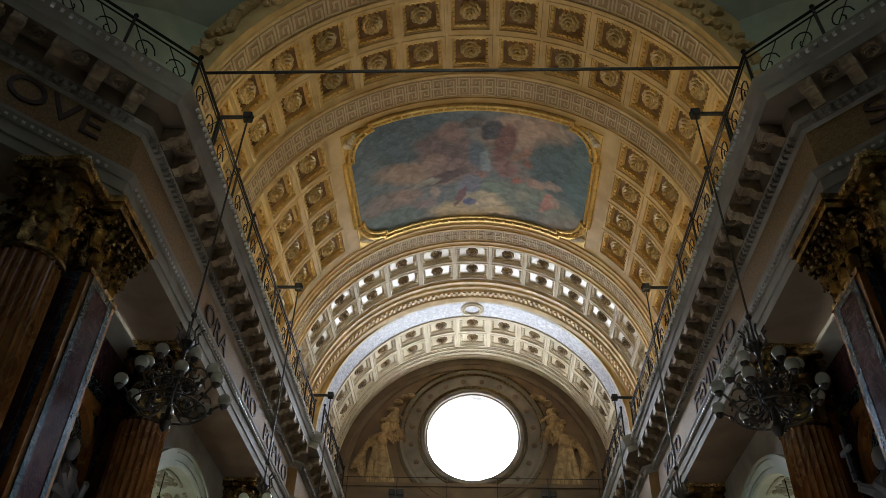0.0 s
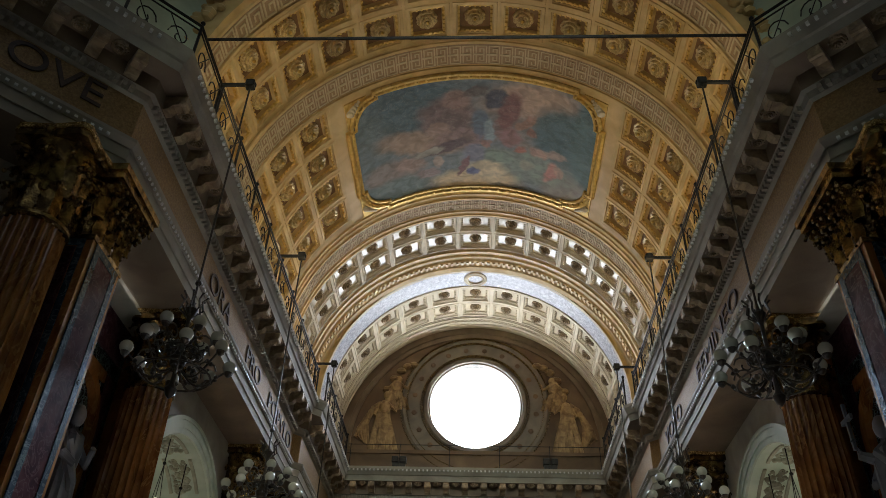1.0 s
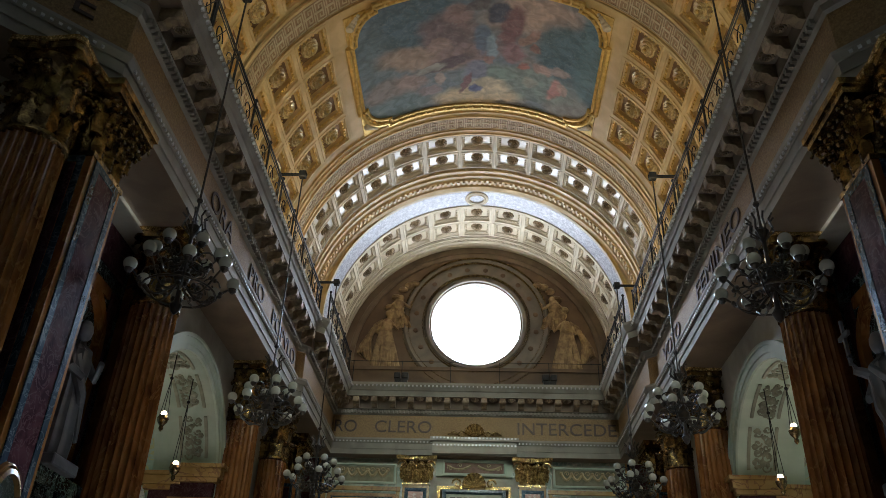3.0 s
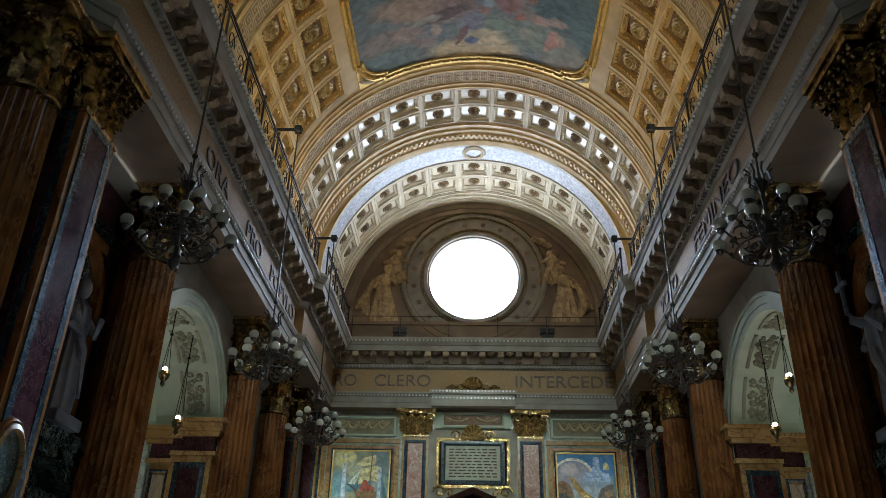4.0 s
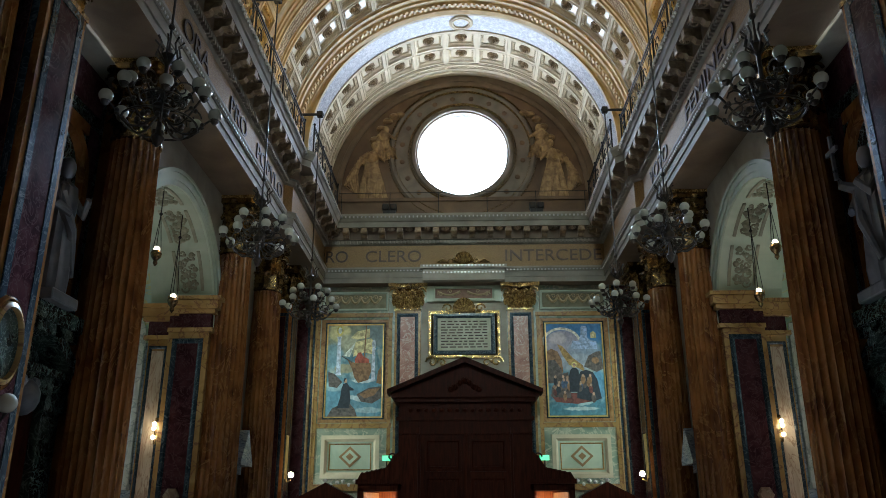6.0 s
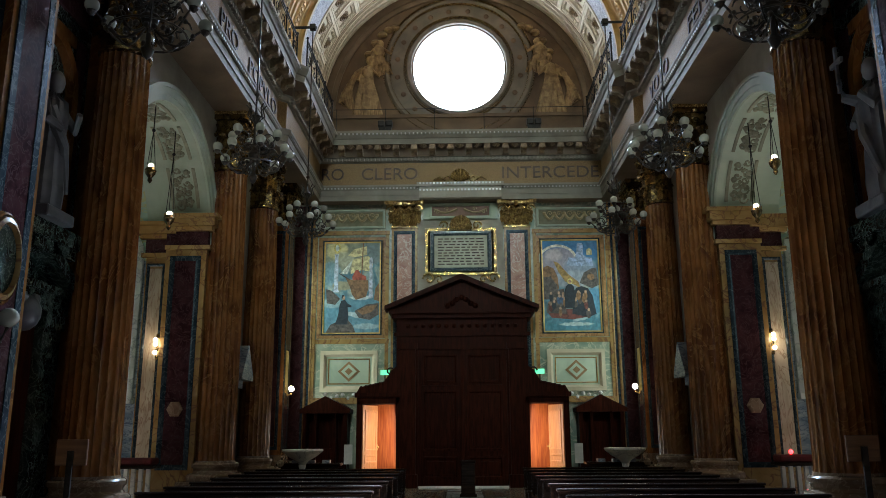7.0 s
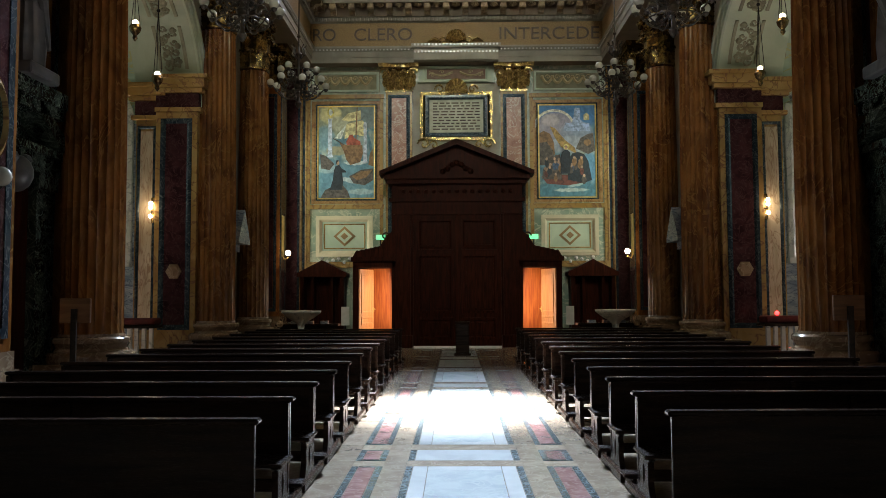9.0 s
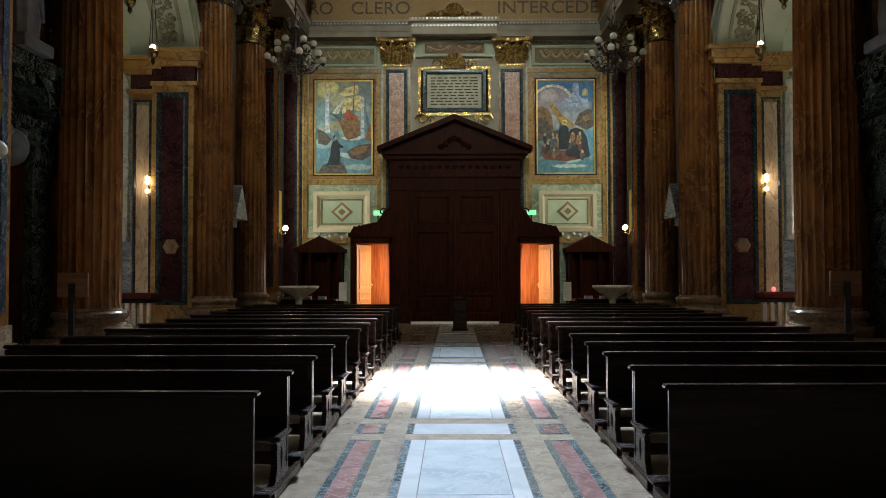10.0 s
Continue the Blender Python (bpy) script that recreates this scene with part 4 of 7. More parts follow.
        for j in range(9):
            ang, w, q = a0 + (a1 - a0) * (j + 0.5) / 9, 0.31 if j % 2 else 0.45, rnd.uniform(0.09, 0.13)
            sh.tube([(side * (6.1 + (w + q * (1 - i / 12) * math.cos(i * 0.7) / 1.4) * 1.4), AC - (AR - 0.02) * math.cos(ang + q / AR * (1 - i / 12) * math.sin(i * 0.7)), AZ + (AR - 0.02) * math.sin(ang + q / AR * (1 - i / 12) * math.sin(i * 0.7))) for i in range(11)], 0.022, 5)
        for j in range(34):
            ang, w = a0 + (a1 - a0) * rnd.uniform(0.06, 0.94), rnd.uniform(0.24, 0.52)
            sh.ball((side * (6.1 + w * 1.4), AC - (AR - 0.01) * math.cos(ang), AZ + (AR - 0.01) * math.sin(ang)), rnd.uniform(0.035, 0.08), 6)
        part("soffit_panel", sh, material("stucco_scrolls", (0.24, 0.23, 0.15), (0.36, 0.34, 0.23), 4, 0.6) if k == 0 and side < 0 else bpy.data.materials["stucco_scrolls"], wall, "stucco scroll panel", True)
    # jamb orders: impost, framed panels
    yj = AC + AR
    for (u0, u1, dy, ztop) in ((0.0, 0.98, 0.14, 6.0), (0.98, 1.5, 0.0, 5.85)):
        xa, xb = side * (6.1 + u0), side * (6.1 + u1)
        sh = Shape().box(xa, xb, yj - dy - 0.02, yj + 0.02, 0.5, ztop, 0)
        part("pier", sh, YELM, wall, "veined yellow marble pier")
        sh = Shape()
        for z0, z1, p in ((ztop, ztop + 0.1, 0.1), (ztop + 0.1, ztop + 0.45, 0.03), (ztop + 0.45, ztop + 0.55, 0.14), (ztop + 0.55, ztop + 0.75, 0.22), (ztop + 0.75, ztop + 0.84, 0.3)):
            sh.box(side * (6.1 + u0 - p), side * (6.1 + u1 + (p if u0 else 0)), yj - dy - 0.02 - p, yj + 0.02, z0, z1, 1 if z1 - z0 > 0.3 else 0)
        part("impost", sh, [YELM, PINK], wall, "ochre moulded impost with mauve marble frieze")
        w = u1 - u0
        e0, e1 = (0.12, 0.12) if u0 == 0 else (0.04, 0.07)
        fr = Shape().raised(min(xa, xb) + e0, max(xa, xb) - e0, 0.9, ztop - 0.15, yj - dy - 0.021, e1, 0.03)
        part("panel_frame", fr, BLUEB, wall, "dark marble border")
        pn = Shape().box(min(xa, xb) + e0 + e1, max(xa, xb) - e0 - e1, yj - dy - 0.03, yj - dy - 0.0225, 1.0, ztop - 0.27)
        part("panel", pn, PINK if u0 == 0 else PALEM, wall)
    hexa = Shape().lathe([(0.19, 0), (0.19, 0.03), (0.13, 0.05), (0.001, 0.05)], 6)
    part("medallion", hexa, COLB, wall, "hexagonal marble medallion", m=Matrix.Translation((side * 6.59, yj - 0.19, 2.25)) @ Matrix.Rotation(radians(90), 4, "X"))
    return wall


walls = {s: side_wall(s) for s in (-1, 1)}


def chapel(side):
    x0, x1, y0, y1, z1 = 7.6, 11.6, 11.8, 20.2, 8.9
    sh = Shape()
    s = side
    sh.poly([(s * x1, y0, 0), (s * x1, y1, 0), (s * x1, y1, 6.2), (s * x1, y0, 6.2)], 0)
    for y in (y0,):
        sh.poly([(s * x0, y, 0), (s * x1, y, 0), (s * x1, y, z1), (s * x0, y, z1)], 0)
    # far end wall with arched window
    wx, wr, wz0, wz1 = 9.25, 0.55, 2.6, 6.4
    sh.poly([(s * x0, y1, 0), (s * (wx - wr), y1, 0), (s * (wx - wr), y1, z1), (s * x0, y1, z1)], 0)
    sh.poly([(s * (wx + wr), y1, 0), (s * x1, y1, 0), (s * x1, y1, z1), (s * (wx + wr), y1, z1)], 0)
    sh.poly([(s * (wx - wr), y1, 0), (s * (wx + wr), y1, 0), (s * (wx + wr), y1, wz0), (s * (wx - wr), y1, wz0)], 0)
    for i in range(12):
        a, b = math.pi * i / 12, math.pi * (i + 1) / 12
        p, q = (wx - wr * math.cos(a), wz1 + wr * math.sin(a)), (wx - wr * math.cos(b), wz1 + wr * math.sin(b))
        sh.poly([(s * p[0], y1, p[1]), (s * q[0], y1, q[1]), (s * q[0], y1, z1), (s * p[0], y1, z1)], 0)
    # vault over the chapel, axis towards the nave
    for i in range(24):
        a, b = math.pi * i / 24, math.pi * (i + 1) / 24
        p, q = ((y0 + y1) / 2 - 4.2 * math.cos(a), 6.2 + 2.9 * math.sin(a)), ((y0 + y1) / 2 - 4.2 * math.cos(b), 6.2 + 2.9 * math.sin(b))
        sh.poly([(s * x0, *p), (s * x0, *q), (s * x1, *q), (s * x1, *p)], 1)
        sh.poly([(s * x1, p[0], 6.2), (s * x1, q[0], 6.2), (s * x1, *q), (s * x1, *p)], 1)
    ob = setting("wall_chapel", sh, [BLUEV, CHAPELV], "side chapel lined with blue-veined marble under a painted green vault", "wall")
    # gilded scrolls on the vault
    sc = Shape()
    rnd = random.Random(11 + side)
    for k in range(46):
        a = math.pi * rnd.uniform(0.1, 0.9)
        xx = rnd.uniform(x0 + 0.3, x1 - 0.3)
        r0 = rnd.uniform(0.12, 0.3)
        pts = []
        for j in range(10):
            t = j / 9 * 4.5
            rr = r0 * (1 - j / 12)
            aa = a + rr * math.cos(t) / 3.5
            pts.append((s * (xx + rr * math.sin(t)), (y0 + y1) / 2 - 4.17 * math.cos(aa), 6.2 + 2.87 * math.sin(aa)))
        sc.tube(pts, 0.025, 5)
    part("vault_scrolls", sc, bpy.data.materials["stucco_scrolls"], ob, "stucco scrollwork", True)
    win = thing("window_2", None, "tall arched clear chapel window with marble surround", "window", "chapel windows", "structure")
    fr = Shape()
    pts = [(wx - wr - 0.12, wz0)] + [(wx - (wr + 0.12) * math.cos(math.pi * i / 12), wz1 + (wr + 0.12) * math.sin(math.pi * i / 12)) for i in range(13)] + [(wx + wr + 0.12, wz0)]
    fr.tube([(s * p[0], y1 - 0.04, p[1]) for p in pts], 0.12, 6)
    fr.box(s * (wx - wr - 0.25), s * (wx + wr + 0.25), y1 - 0.2, y1 + 0.1, wz0 - 0.15, wz0)
    part("window_frame", fr, WHITEM, win, "", True)
    bars = Shape()
    for z in (3.4, 4.3, 5.2, 6.1):
        bars.box(s * (wx - wr), s * (wx + wr), y1 + 0.02, y1 + 0.05, z, z + 0.03)
    bars.box(s * (wx - 0.015), s * (wx + 0.015), y1 + 0.02, y1 + 0.05, wz0, wz1 + wr)
    part("glazing_bar", bars, IRON, win)
    # chapel shell
    tagged(part("ceiling_chapel", Shape().box(s * 7.0, s * 12.2, 11.6, 20.6, 9.3, 9.5).box(s * 11.8, s * 12.2, 11.6, 20.6, 0, 9.3), GREENW), "plain chapel roof shell", "ceiling", "", "structure")


CHAPELV = material("painted_green_vault", (0.28, 0.4, 0.29), (0.46, 0.54, 0.38), 1.6, 0.6, vein=(0.5, 0.45, 0.15))
chapel(-1)
chapel(1)

# ---- floor ----
floor = setting("floor", Shape().box(-13, 13, -15, 27.3, -0.3, -0.006), FBEIGE, "polished beige marble church floor", "floor")

# ---- crossing behind and over the camera ----
sh = Shape()
for i in range(24):
    a, b = -90 + 180 * i / 24, -90 + 180 * (i + 1) / 24
    sh.poly([cyl(a, 9.3, R0), cyl(b, 9.3, R0), cyl(b, 9.25, R0 + 0.75), cyl(a, 9.25, R0 + 0.75)], 0)
    sh.poly([cyl(a, 9.25, R0 + 0.75), cyl(b, 9.25, R0 + 0.75), cyl(b, 5.5, R0 + 3.2), cyl(a, 5.5, R0 + 3.2)], 1)
rnd = random.Random(3)
for k in range(150):
    a = -88 + 176 * k / 149
    sh.ball(cyl(a, 9.24, R0 + 0.36 + rnd.uniform(-0.2, 0.2)), rnd.uniform(0.08, 0.17), 7, 0, 0.8)
setting("ceiling_crossing_arch", sh, [CREAM, GREENW], "crossing arch with stucco foliage band and pale green pendentives", "ceiling", True)
sh = Shape()
for s in (-1, 1):
    sh.poly([(s * 6.1, 8.6, 0), (s * 11.8, 2.9, 0), (s * 11.8, 2.9, 12), (s * 6.1, 8.6, 12)], 0)
    sh.poly([(s * 11.8, 2.9, 0), (s * 11.8, -15, 0), (s * 11.8, -15, 12), (s * 11.8, 2.9, 12)], 0)
    sh.poly([(s * 5.4, 9.3, 11.9), (s * 12, 2.6, 11.9), (s * 12, 2.6, 24), (s * 5.4, 9.3, 24)], 1)
    sh.poly([(s * 12, 2.6, 11.9), (s * 12, -15, 11.9), (s * 12, -15, 24), (s * 12, 2.6, 24)], 1)
sh.poly([(-12, -15, 0), (12, -15, 0), (12, -15, 24), (-12, -15, 24)], 0)
sh.poly([(-12, -15, 24), (12, -15, 24), (12, 9.6, 24), (-12, 9.6, 24)], 1)
sh.poly([(-6.5, 9.4, 18.2), (6.5, 9.4, 18.2), (6.5, 9.4, 24), (-6.5, 9.4, 24)], 1)
setting("wall_crossing", sh, [STONE, GREENW], "plain walls closing the domed crossing", "wall")


# ---- columns and piers ----
def leaf_mesh():
    """An acanthus leaf that stands up and curls over, lobed at the edges."""
    sh = Shape()
    rows = []
    for k in range(8):
        t = k / 7
        z = 0.46 * math.sin(min(1, t * 1.12) * math.pi * 0.5)
        x = 0.02 + 0.03 * t + 0.16 * max(0, t - 0.55) ** 1.3 * 2.2
        if t > 0.85:
            z -= 0.05 * (t - 0.85) / 0.15
        w = 0.15 * (0.75 + 0.5 * math.sin(t * math.pi)) * (1 - 0.55 * t) * (1.12 if k % 2 else 0.88)
        rows.append([(x - 0.03, -w, z), (x + 0.02, -w * 0.4, z + 0.01), (x + 0.045, 0, z), (x + 0.02, w * 0.4, z + 0.01), (x - 0.03, w, z)])
    for k in range(7):
        for j in range(4):
            sh.poly([rows[k][j], rows[k][j + 1], rows[k + 1][j + 1], rows[k + 1][j]])
    for k in range(7):
        sh.ball((rows[k][2][0] + 0.005, 0, rows[k][2][2]), 0.014, 5)
    for j in (0, 2, 4):
        sh.ball((rows[7][j][0] + 0.01, rows[7][j][1], rows[7][j][2] - 0.02), 0.03, 6)
    for k in range(7):
        for j in range(4):
            sh.poly([(p[0] - 0.03, p[1], p[2] - 0.008) for p in (rows[k][j], rows[k + 1][j], rows[k + 1][j + 1], rows[k][j + 1])])
    return sh.mesh("leaf", BRONZE, True)


LEAF = leaf_mesh()
LEAF_GOLD = LEAF.copy()
LEAF_GOLD.materials[0] = GOLD


def volute(sh, c, a, s, mi=0):
    pts = []
    for j in range(14):
        t = j / 13 * 7.2
        r = s * (1 - j / 15)
        u, z = r * math.cos(t) - s * 0.2, r * math.sin(t)
        pts.append((c[0] + u * math.cos(a), c[1] + u * math.sin(a), c[2] + z))
    sh.tube(pts, s * 0.2, 5, mi)


def capital(parent, r, z0, z1, mats, leaf, label):
    h = z1 - z0
    sh = Shape()
    sh.lathe([(r * 0.9, z0), (r * 1.05, z0 + 0.03), (r * 1.05, z0 + 0.08), (r * 0.84, z0 + 0.1), (r * 0.84, z0 + h * 0.6), (r * 1.1, z0 + h * 0.86)], 24)
    q = r * 1.45
    pts = []
    for k in range(4):
        a = math.pi / 4 + k * math.pi / 2
        pts += [(q * 1.1 * math.cos(a - 0.09), q * 1.1 * math.sin(a - 0.09)), (q * 1.1 * math.cos(a + 0.09), q * 1.1 * math.sin(a + 0.09)), (q * 0.78 * math.cos(a + math.pi / 4), q * 0.78 * math.sin(a + math.pi / 4))]
    sh.prism(pts, z1 - h * 0.13, z1 - h * 0.05, 0, "z")
    for k in range(4):
        a = math.pi / 4 + k * math.pi / 2
        volute(sh, (q * 0.88 * math.cos(a), q * 0.88 * math.sin(a), z1 - h * 0.27), a, 0.17)
        b = a + math.pi / 4
        for w in (-0.3, 0.3):
            volute(sh, (q * 0.72 * math.cos(b + w * 0.5), q * 0.72 * math.sin(b + w * 0.5), z1 - h * 0.26), b + math.pi / 2 * (1 if w > 0 else -1), 0.09)
        sh.ball((q * 0.8 * math.cos(b), q * 0.8 * math.sin(b), z1 - h * 0.1), 0.09, 8)
    cap = part("capital", sh, mats, parent, label, True)
    part("abacus", Shape().prism([(x * 1.05, y * 1.05) for x, y in pts], z1 - h * 0.05, z1 - 0.002, 0, "z"), GILT, cap, "gilt curved abacus")
    for row, (n, dz, sc) in enumerate(((8, 0.1, h / 1.54), (8, h * 0.28, h / 1.35))):
        for k in range(n):
            a = math.tau * (k + 0.5 * row) / n
            m = Matrix.Rotation(a, 4, "Z") @ Matrix.Translation((r * 0.86, 0, z0 + dz)) @ Matrix.Scale(sc * 1.05, 4)
            part("leaf", leaf, None, cap, m=m)
    return cap


def column(x, y, r=0.47, label="fluted amber marble column with a dark gilt capital", zc0=8.02):
    ob = thing("column", pose(x, y, 0), label, "column", "nave columns")
    sh = Shape().bevel_box(-0.66, 0.66, -0.66, 0.66, 0, 0.12, 0.02).bevel_box(-0.6, 0.6, -0.6, 0.6, 0.12, 0.56, 0.02).bevel_box(-0.65, 0.65, -0.65, 0.65, 0.56, 0.66, 0.02)
    part("pedestal", sh, COLB, ob, "grey-brown marble plinth")
    prof = [(r * 1.36, 0.66), (r * 1.4, 0.7), (r * 1.4, 0.78), (r * 1.34, 0.82), (r * 1.2, 0.84), (r * 1.14, 0.88), (r * 1.18, 0.93), (r * 1.24, 0.96), (r * 1.24, 1.02), (r * 1.18, 1.05), (r * 1.06, 1.06), (r * 1.04, 1.1)]
    part("base", Shape().lathe(prof, 40), COLB, ob, "moulded marble base", True)
    part("shaft_lower", Shape().lathe([(r * 1.03, 1.1), (r, 1.16), (r, 3.0), (r * 0.995, 3.04)], 144, flute=24, depth=0.022), COLM, ob, "", True)
    prof = [(r * (1 - 0.12 * ((z - 3.04) / (zc0 - 3.04)) ** 1.6), z) for z in np.linspace(3.04, zc0, 9)]
    part("shaft", Shape().lathe([(float(a), float(b)) for a, b in prof], 144, flute=24, depth=0.04), COLM, ob, "", True)
    capital(ob, r * 0.9, zc0, 9.54, BRONZE, LEAF, "dark gilt bronze leaf capital")
    return ob


first = column(0, 0)
for k, (x, y) in enumerate([(s * 5.78, y) for s in (-1, 1) for y in (12.28, 18.55, 21.9)] + [(s * 5.72, 7.55) for s in (-1, 1)]):
    if k == 0:
        first.matrix_basis = pose(x, y, 0)
    else:
        copy_thing(first, pose(x, y, 0, 0, 0, 0))


def pier(side, y0, y1, xin, label, panel_top=8.0):
    """A flat marble pier against the side wall, with bordered mauve panels and a gilt capital."""
    s = side
    ob = thing("pilaster", None, label, "pilaster", "nave pilasters")
    part("body", Shape().box(s * 6.1, s * xin, y0, y1, 0.66, 8.3), COLM, ob, "amber marble body")
    part("pedestal", Shape().box(s * 6.1, s * (xin - 0.1), y0 - 0.1, y1 + 0.1, 0, 0.66), COLB, ob)
    part("base", Shape().box(s * 6.1, s * (xin - 0.07), y0 - 0.07, y1 + 0.07, 0.66, 0.84).box(s * 6.1, s * (xin - 0.03), y0 - 0.03, y1 + 0.03, 0.84, 1.05), COLB, ob)
    # panel on the face to the nave
    xa = xin - 0.004
    fr = Shape()
    for d, (w0, w1) in ((0.02, (0.1, 0.22)),):
        fr.box(s * xa, s * (xa - d), y0 + w0, y0 + w1, 1.2, panel_top).box(s * xa, s * (xa - d), y1 - w1, y1 - w0, 1.2, panel_top)
        fr.box(s * xa, s * (xa - d), y0 + w1, y1 - w1, 1.2, 1.32).box(s * xa, s * (xa - d), y0 + w1, y1 - w1, panel_top - 0.12, panel_top)
    part("border", fr, BLUEB, ob, "dark teal marble border")
    part("panel", Shape().box(s * xa, s * (xa - 0.012), y0 + 0.224, y1 - 0.224, 1.324, panel_top - 0.124), PINK, ob, "mauve marble panel")
    # panel on the face to the camera
    a, b = sorted((s * (xin + 0.1), s * 6.0))
    part("border", Shape().raised(a, b, 1.2, panel_top, y0 - 0.003, 0.1, 0.02), BLUEB, ob, "dark teal marble border")
    part("panel", Shape().box(a + 0.11, b - 0.11, y0 - 0.015, y0 - 0.004, 1.32, panel_top - 0.12), PINK, ob, "mauve marble panel")
    cap = Shape()
    yc = (y0 + y1) / 2
    cap.box(s * 6.1, s * (xin - 0.02), y0 - 0.02, y1 + 0.02, 8.3, 8.38)
    cap.box(s * 6.1, s * (xin + 0.08), y0 + 0.08, y1 - 0.08, 8.38, 9.3)
    cap.box(s * 6.1, s * (xin - 0.2), y0 - 0.18, y1 + 0.18, 9.3, 9.42)
    cap.box(s * 6.1, s * (xin - 0.24), y0 - 0.22, y1 + 0.22, 9.42, 9.535)
    for yy in (y0 - 0.08, y1 + 0.08):
        volute(cap, (s * (xin - 0.1), yy, 9.15), math.pi / 4 * (1 if (yy > yc) == (s < 0) else -1) + (0 if s < 0 else math.pi), 0.15)
    c = part("capital", cap, BRONZE, ob, "dark gilt leaf capital", True)
    w = (y1 - y0) / 3
    for row, dz in ((0, 8.36), (1, 8.66)):
        for k in range(3 + row):
            yy = y0 + w * (k + 0.5 - 0.5 * row)
            part("leaf", LEAF, None, c, m=Matrix.Translation((s * (xin + 0.06), yy, dz)) @ Matrix.Rotation(0 if s < 0 else math.pi, 4, "Z") @ Matrix.Scale(1.25, 4))
        for xx in (xin + 0.2, xin + 0.5):
            part("leaf", LEAF, None, c, m=Matrix.Translation((s * xx, y0 + 0.06, dz)) @ Matrix.Rotation(-math.pi / 2, 4, "Z") @ Matrix.Scale(1.25, 4))
    return ob


for s in (-1, 1):
    pier(s, 8.05, 8.98, 5.18, "amber marble pier with long mauve panel under a gilt capital", 8.3)
    pier(s, 24.1, 25.0, 5.5, "slender marble pilaster with a pink panel near the entrance wall", 8.0)
    pier(s, 19.3, 19.9, 5.95, "narrow amber marble pilaster behind the columns", 8.0)


ov = thing("oval_plaque", None, "dark oval plaque in a yellow marble rim on the pier", "plaque")
for name, mt, r0, r1, d in (("board", DARKG, 0.0, 0.36, 0.03), ("rim", YELM, 0.34, 0.43, 0.09), ("bead", COLM, 0.42, 0.48, 0.06)):
    sh = Shape()
    prof = [(r0, d), (r1, d), (r1, 0.0)] if r0 == 0 else [(r0, 0.01), (r0 + 0.02, d), (r1 - 0.02, d * 0.8), (r1, 0.0)]
    vs = [(-5.16 + q, 8.36 + 0.75 * max(r, 0.001) * math.cos(math.tau * i / 40), 3.65 + 1.15 * max(r, 0.001) * math.sin(math.tau * i / 40)) for r, q in prof for i in range(40)]
    sh.faces(vs, [(k * 40 + i, k * 40 + (i + 1) % 40, k * 40 + 40 + (i + 1) % 40, k * 40 + 40 + i) for k in range(len(prof) - 1) for i in range(40)])
    part(name, sh, mt, ov, "", True)
gl = thing("wall_lamp", None, "unlit white globe lamp on a short bracket under the oval plaque", "wall lamp")
part("globe", Shape().ball((-4.98, 8.36, 2.98), 0.11, 16), OPAL, gl, "white opal glass globe", True)
part("arm", Shape().tube([(-5.17, 8.36, 2.68), (-5.05, 8.36, 2.72), (-4.98, 8.36, 2.88)], 0.025, 8), AGED, gl)


# ---- statue niches over side doors ----
def statue_mesh(cross):
    """A robed standing shape with head and bent arms, one of them raising a cross."""
    sh = Shape()
    prof = [(0.36, 0.0), (0.38, 0.25), (0.34, 0.6), (0.3, 1.0), (0.34, 1.35), (0.3, 1.55), (0.13, 1.66), (0.11, 1.72)]
    sh.lathe(prof, 40, flute=11, depth=0.07)
    sh.ball((0.03, 0, 1.87), 0.15, 12, 0, 1.2)
    sh.tube([(0.02, 0.3, 1.5), (0.28, 0.36, 1.25), (0.42, 0.22, 1.45)], 0.1, 8, 0, 0.06)
    sh.tube([(0.02, -0.3, 1.5), (0.2, -0.42, 1.2), (0.36, -0.2, 1.1)], 0.1, 8, 0, 0.06)
    sh.tube([(0.1, -0.25, 1.4), (0.3, 0.0, 0.9), (0.25, 0.3, 0.3)], 0.14, 8, 0, 0.05)
    sh.bevel_box(-0.4, 0.4, -0.45, 0.45, -0.16, 0.0, 0.02)
    if cross:
        sh.tube([(0.1, -0.32, 1.5), (0.3, -0.5, 1.62), (0.36, -0.5, 1.85)], 0.09, 8, 0, 0.06)
        sh.box(0.33, 0.39, -0.53, -0.47, 1.7, 2.4).box(0.33, 0.39, -0.7, -0.3, 2.12, 2.19)
    return sh


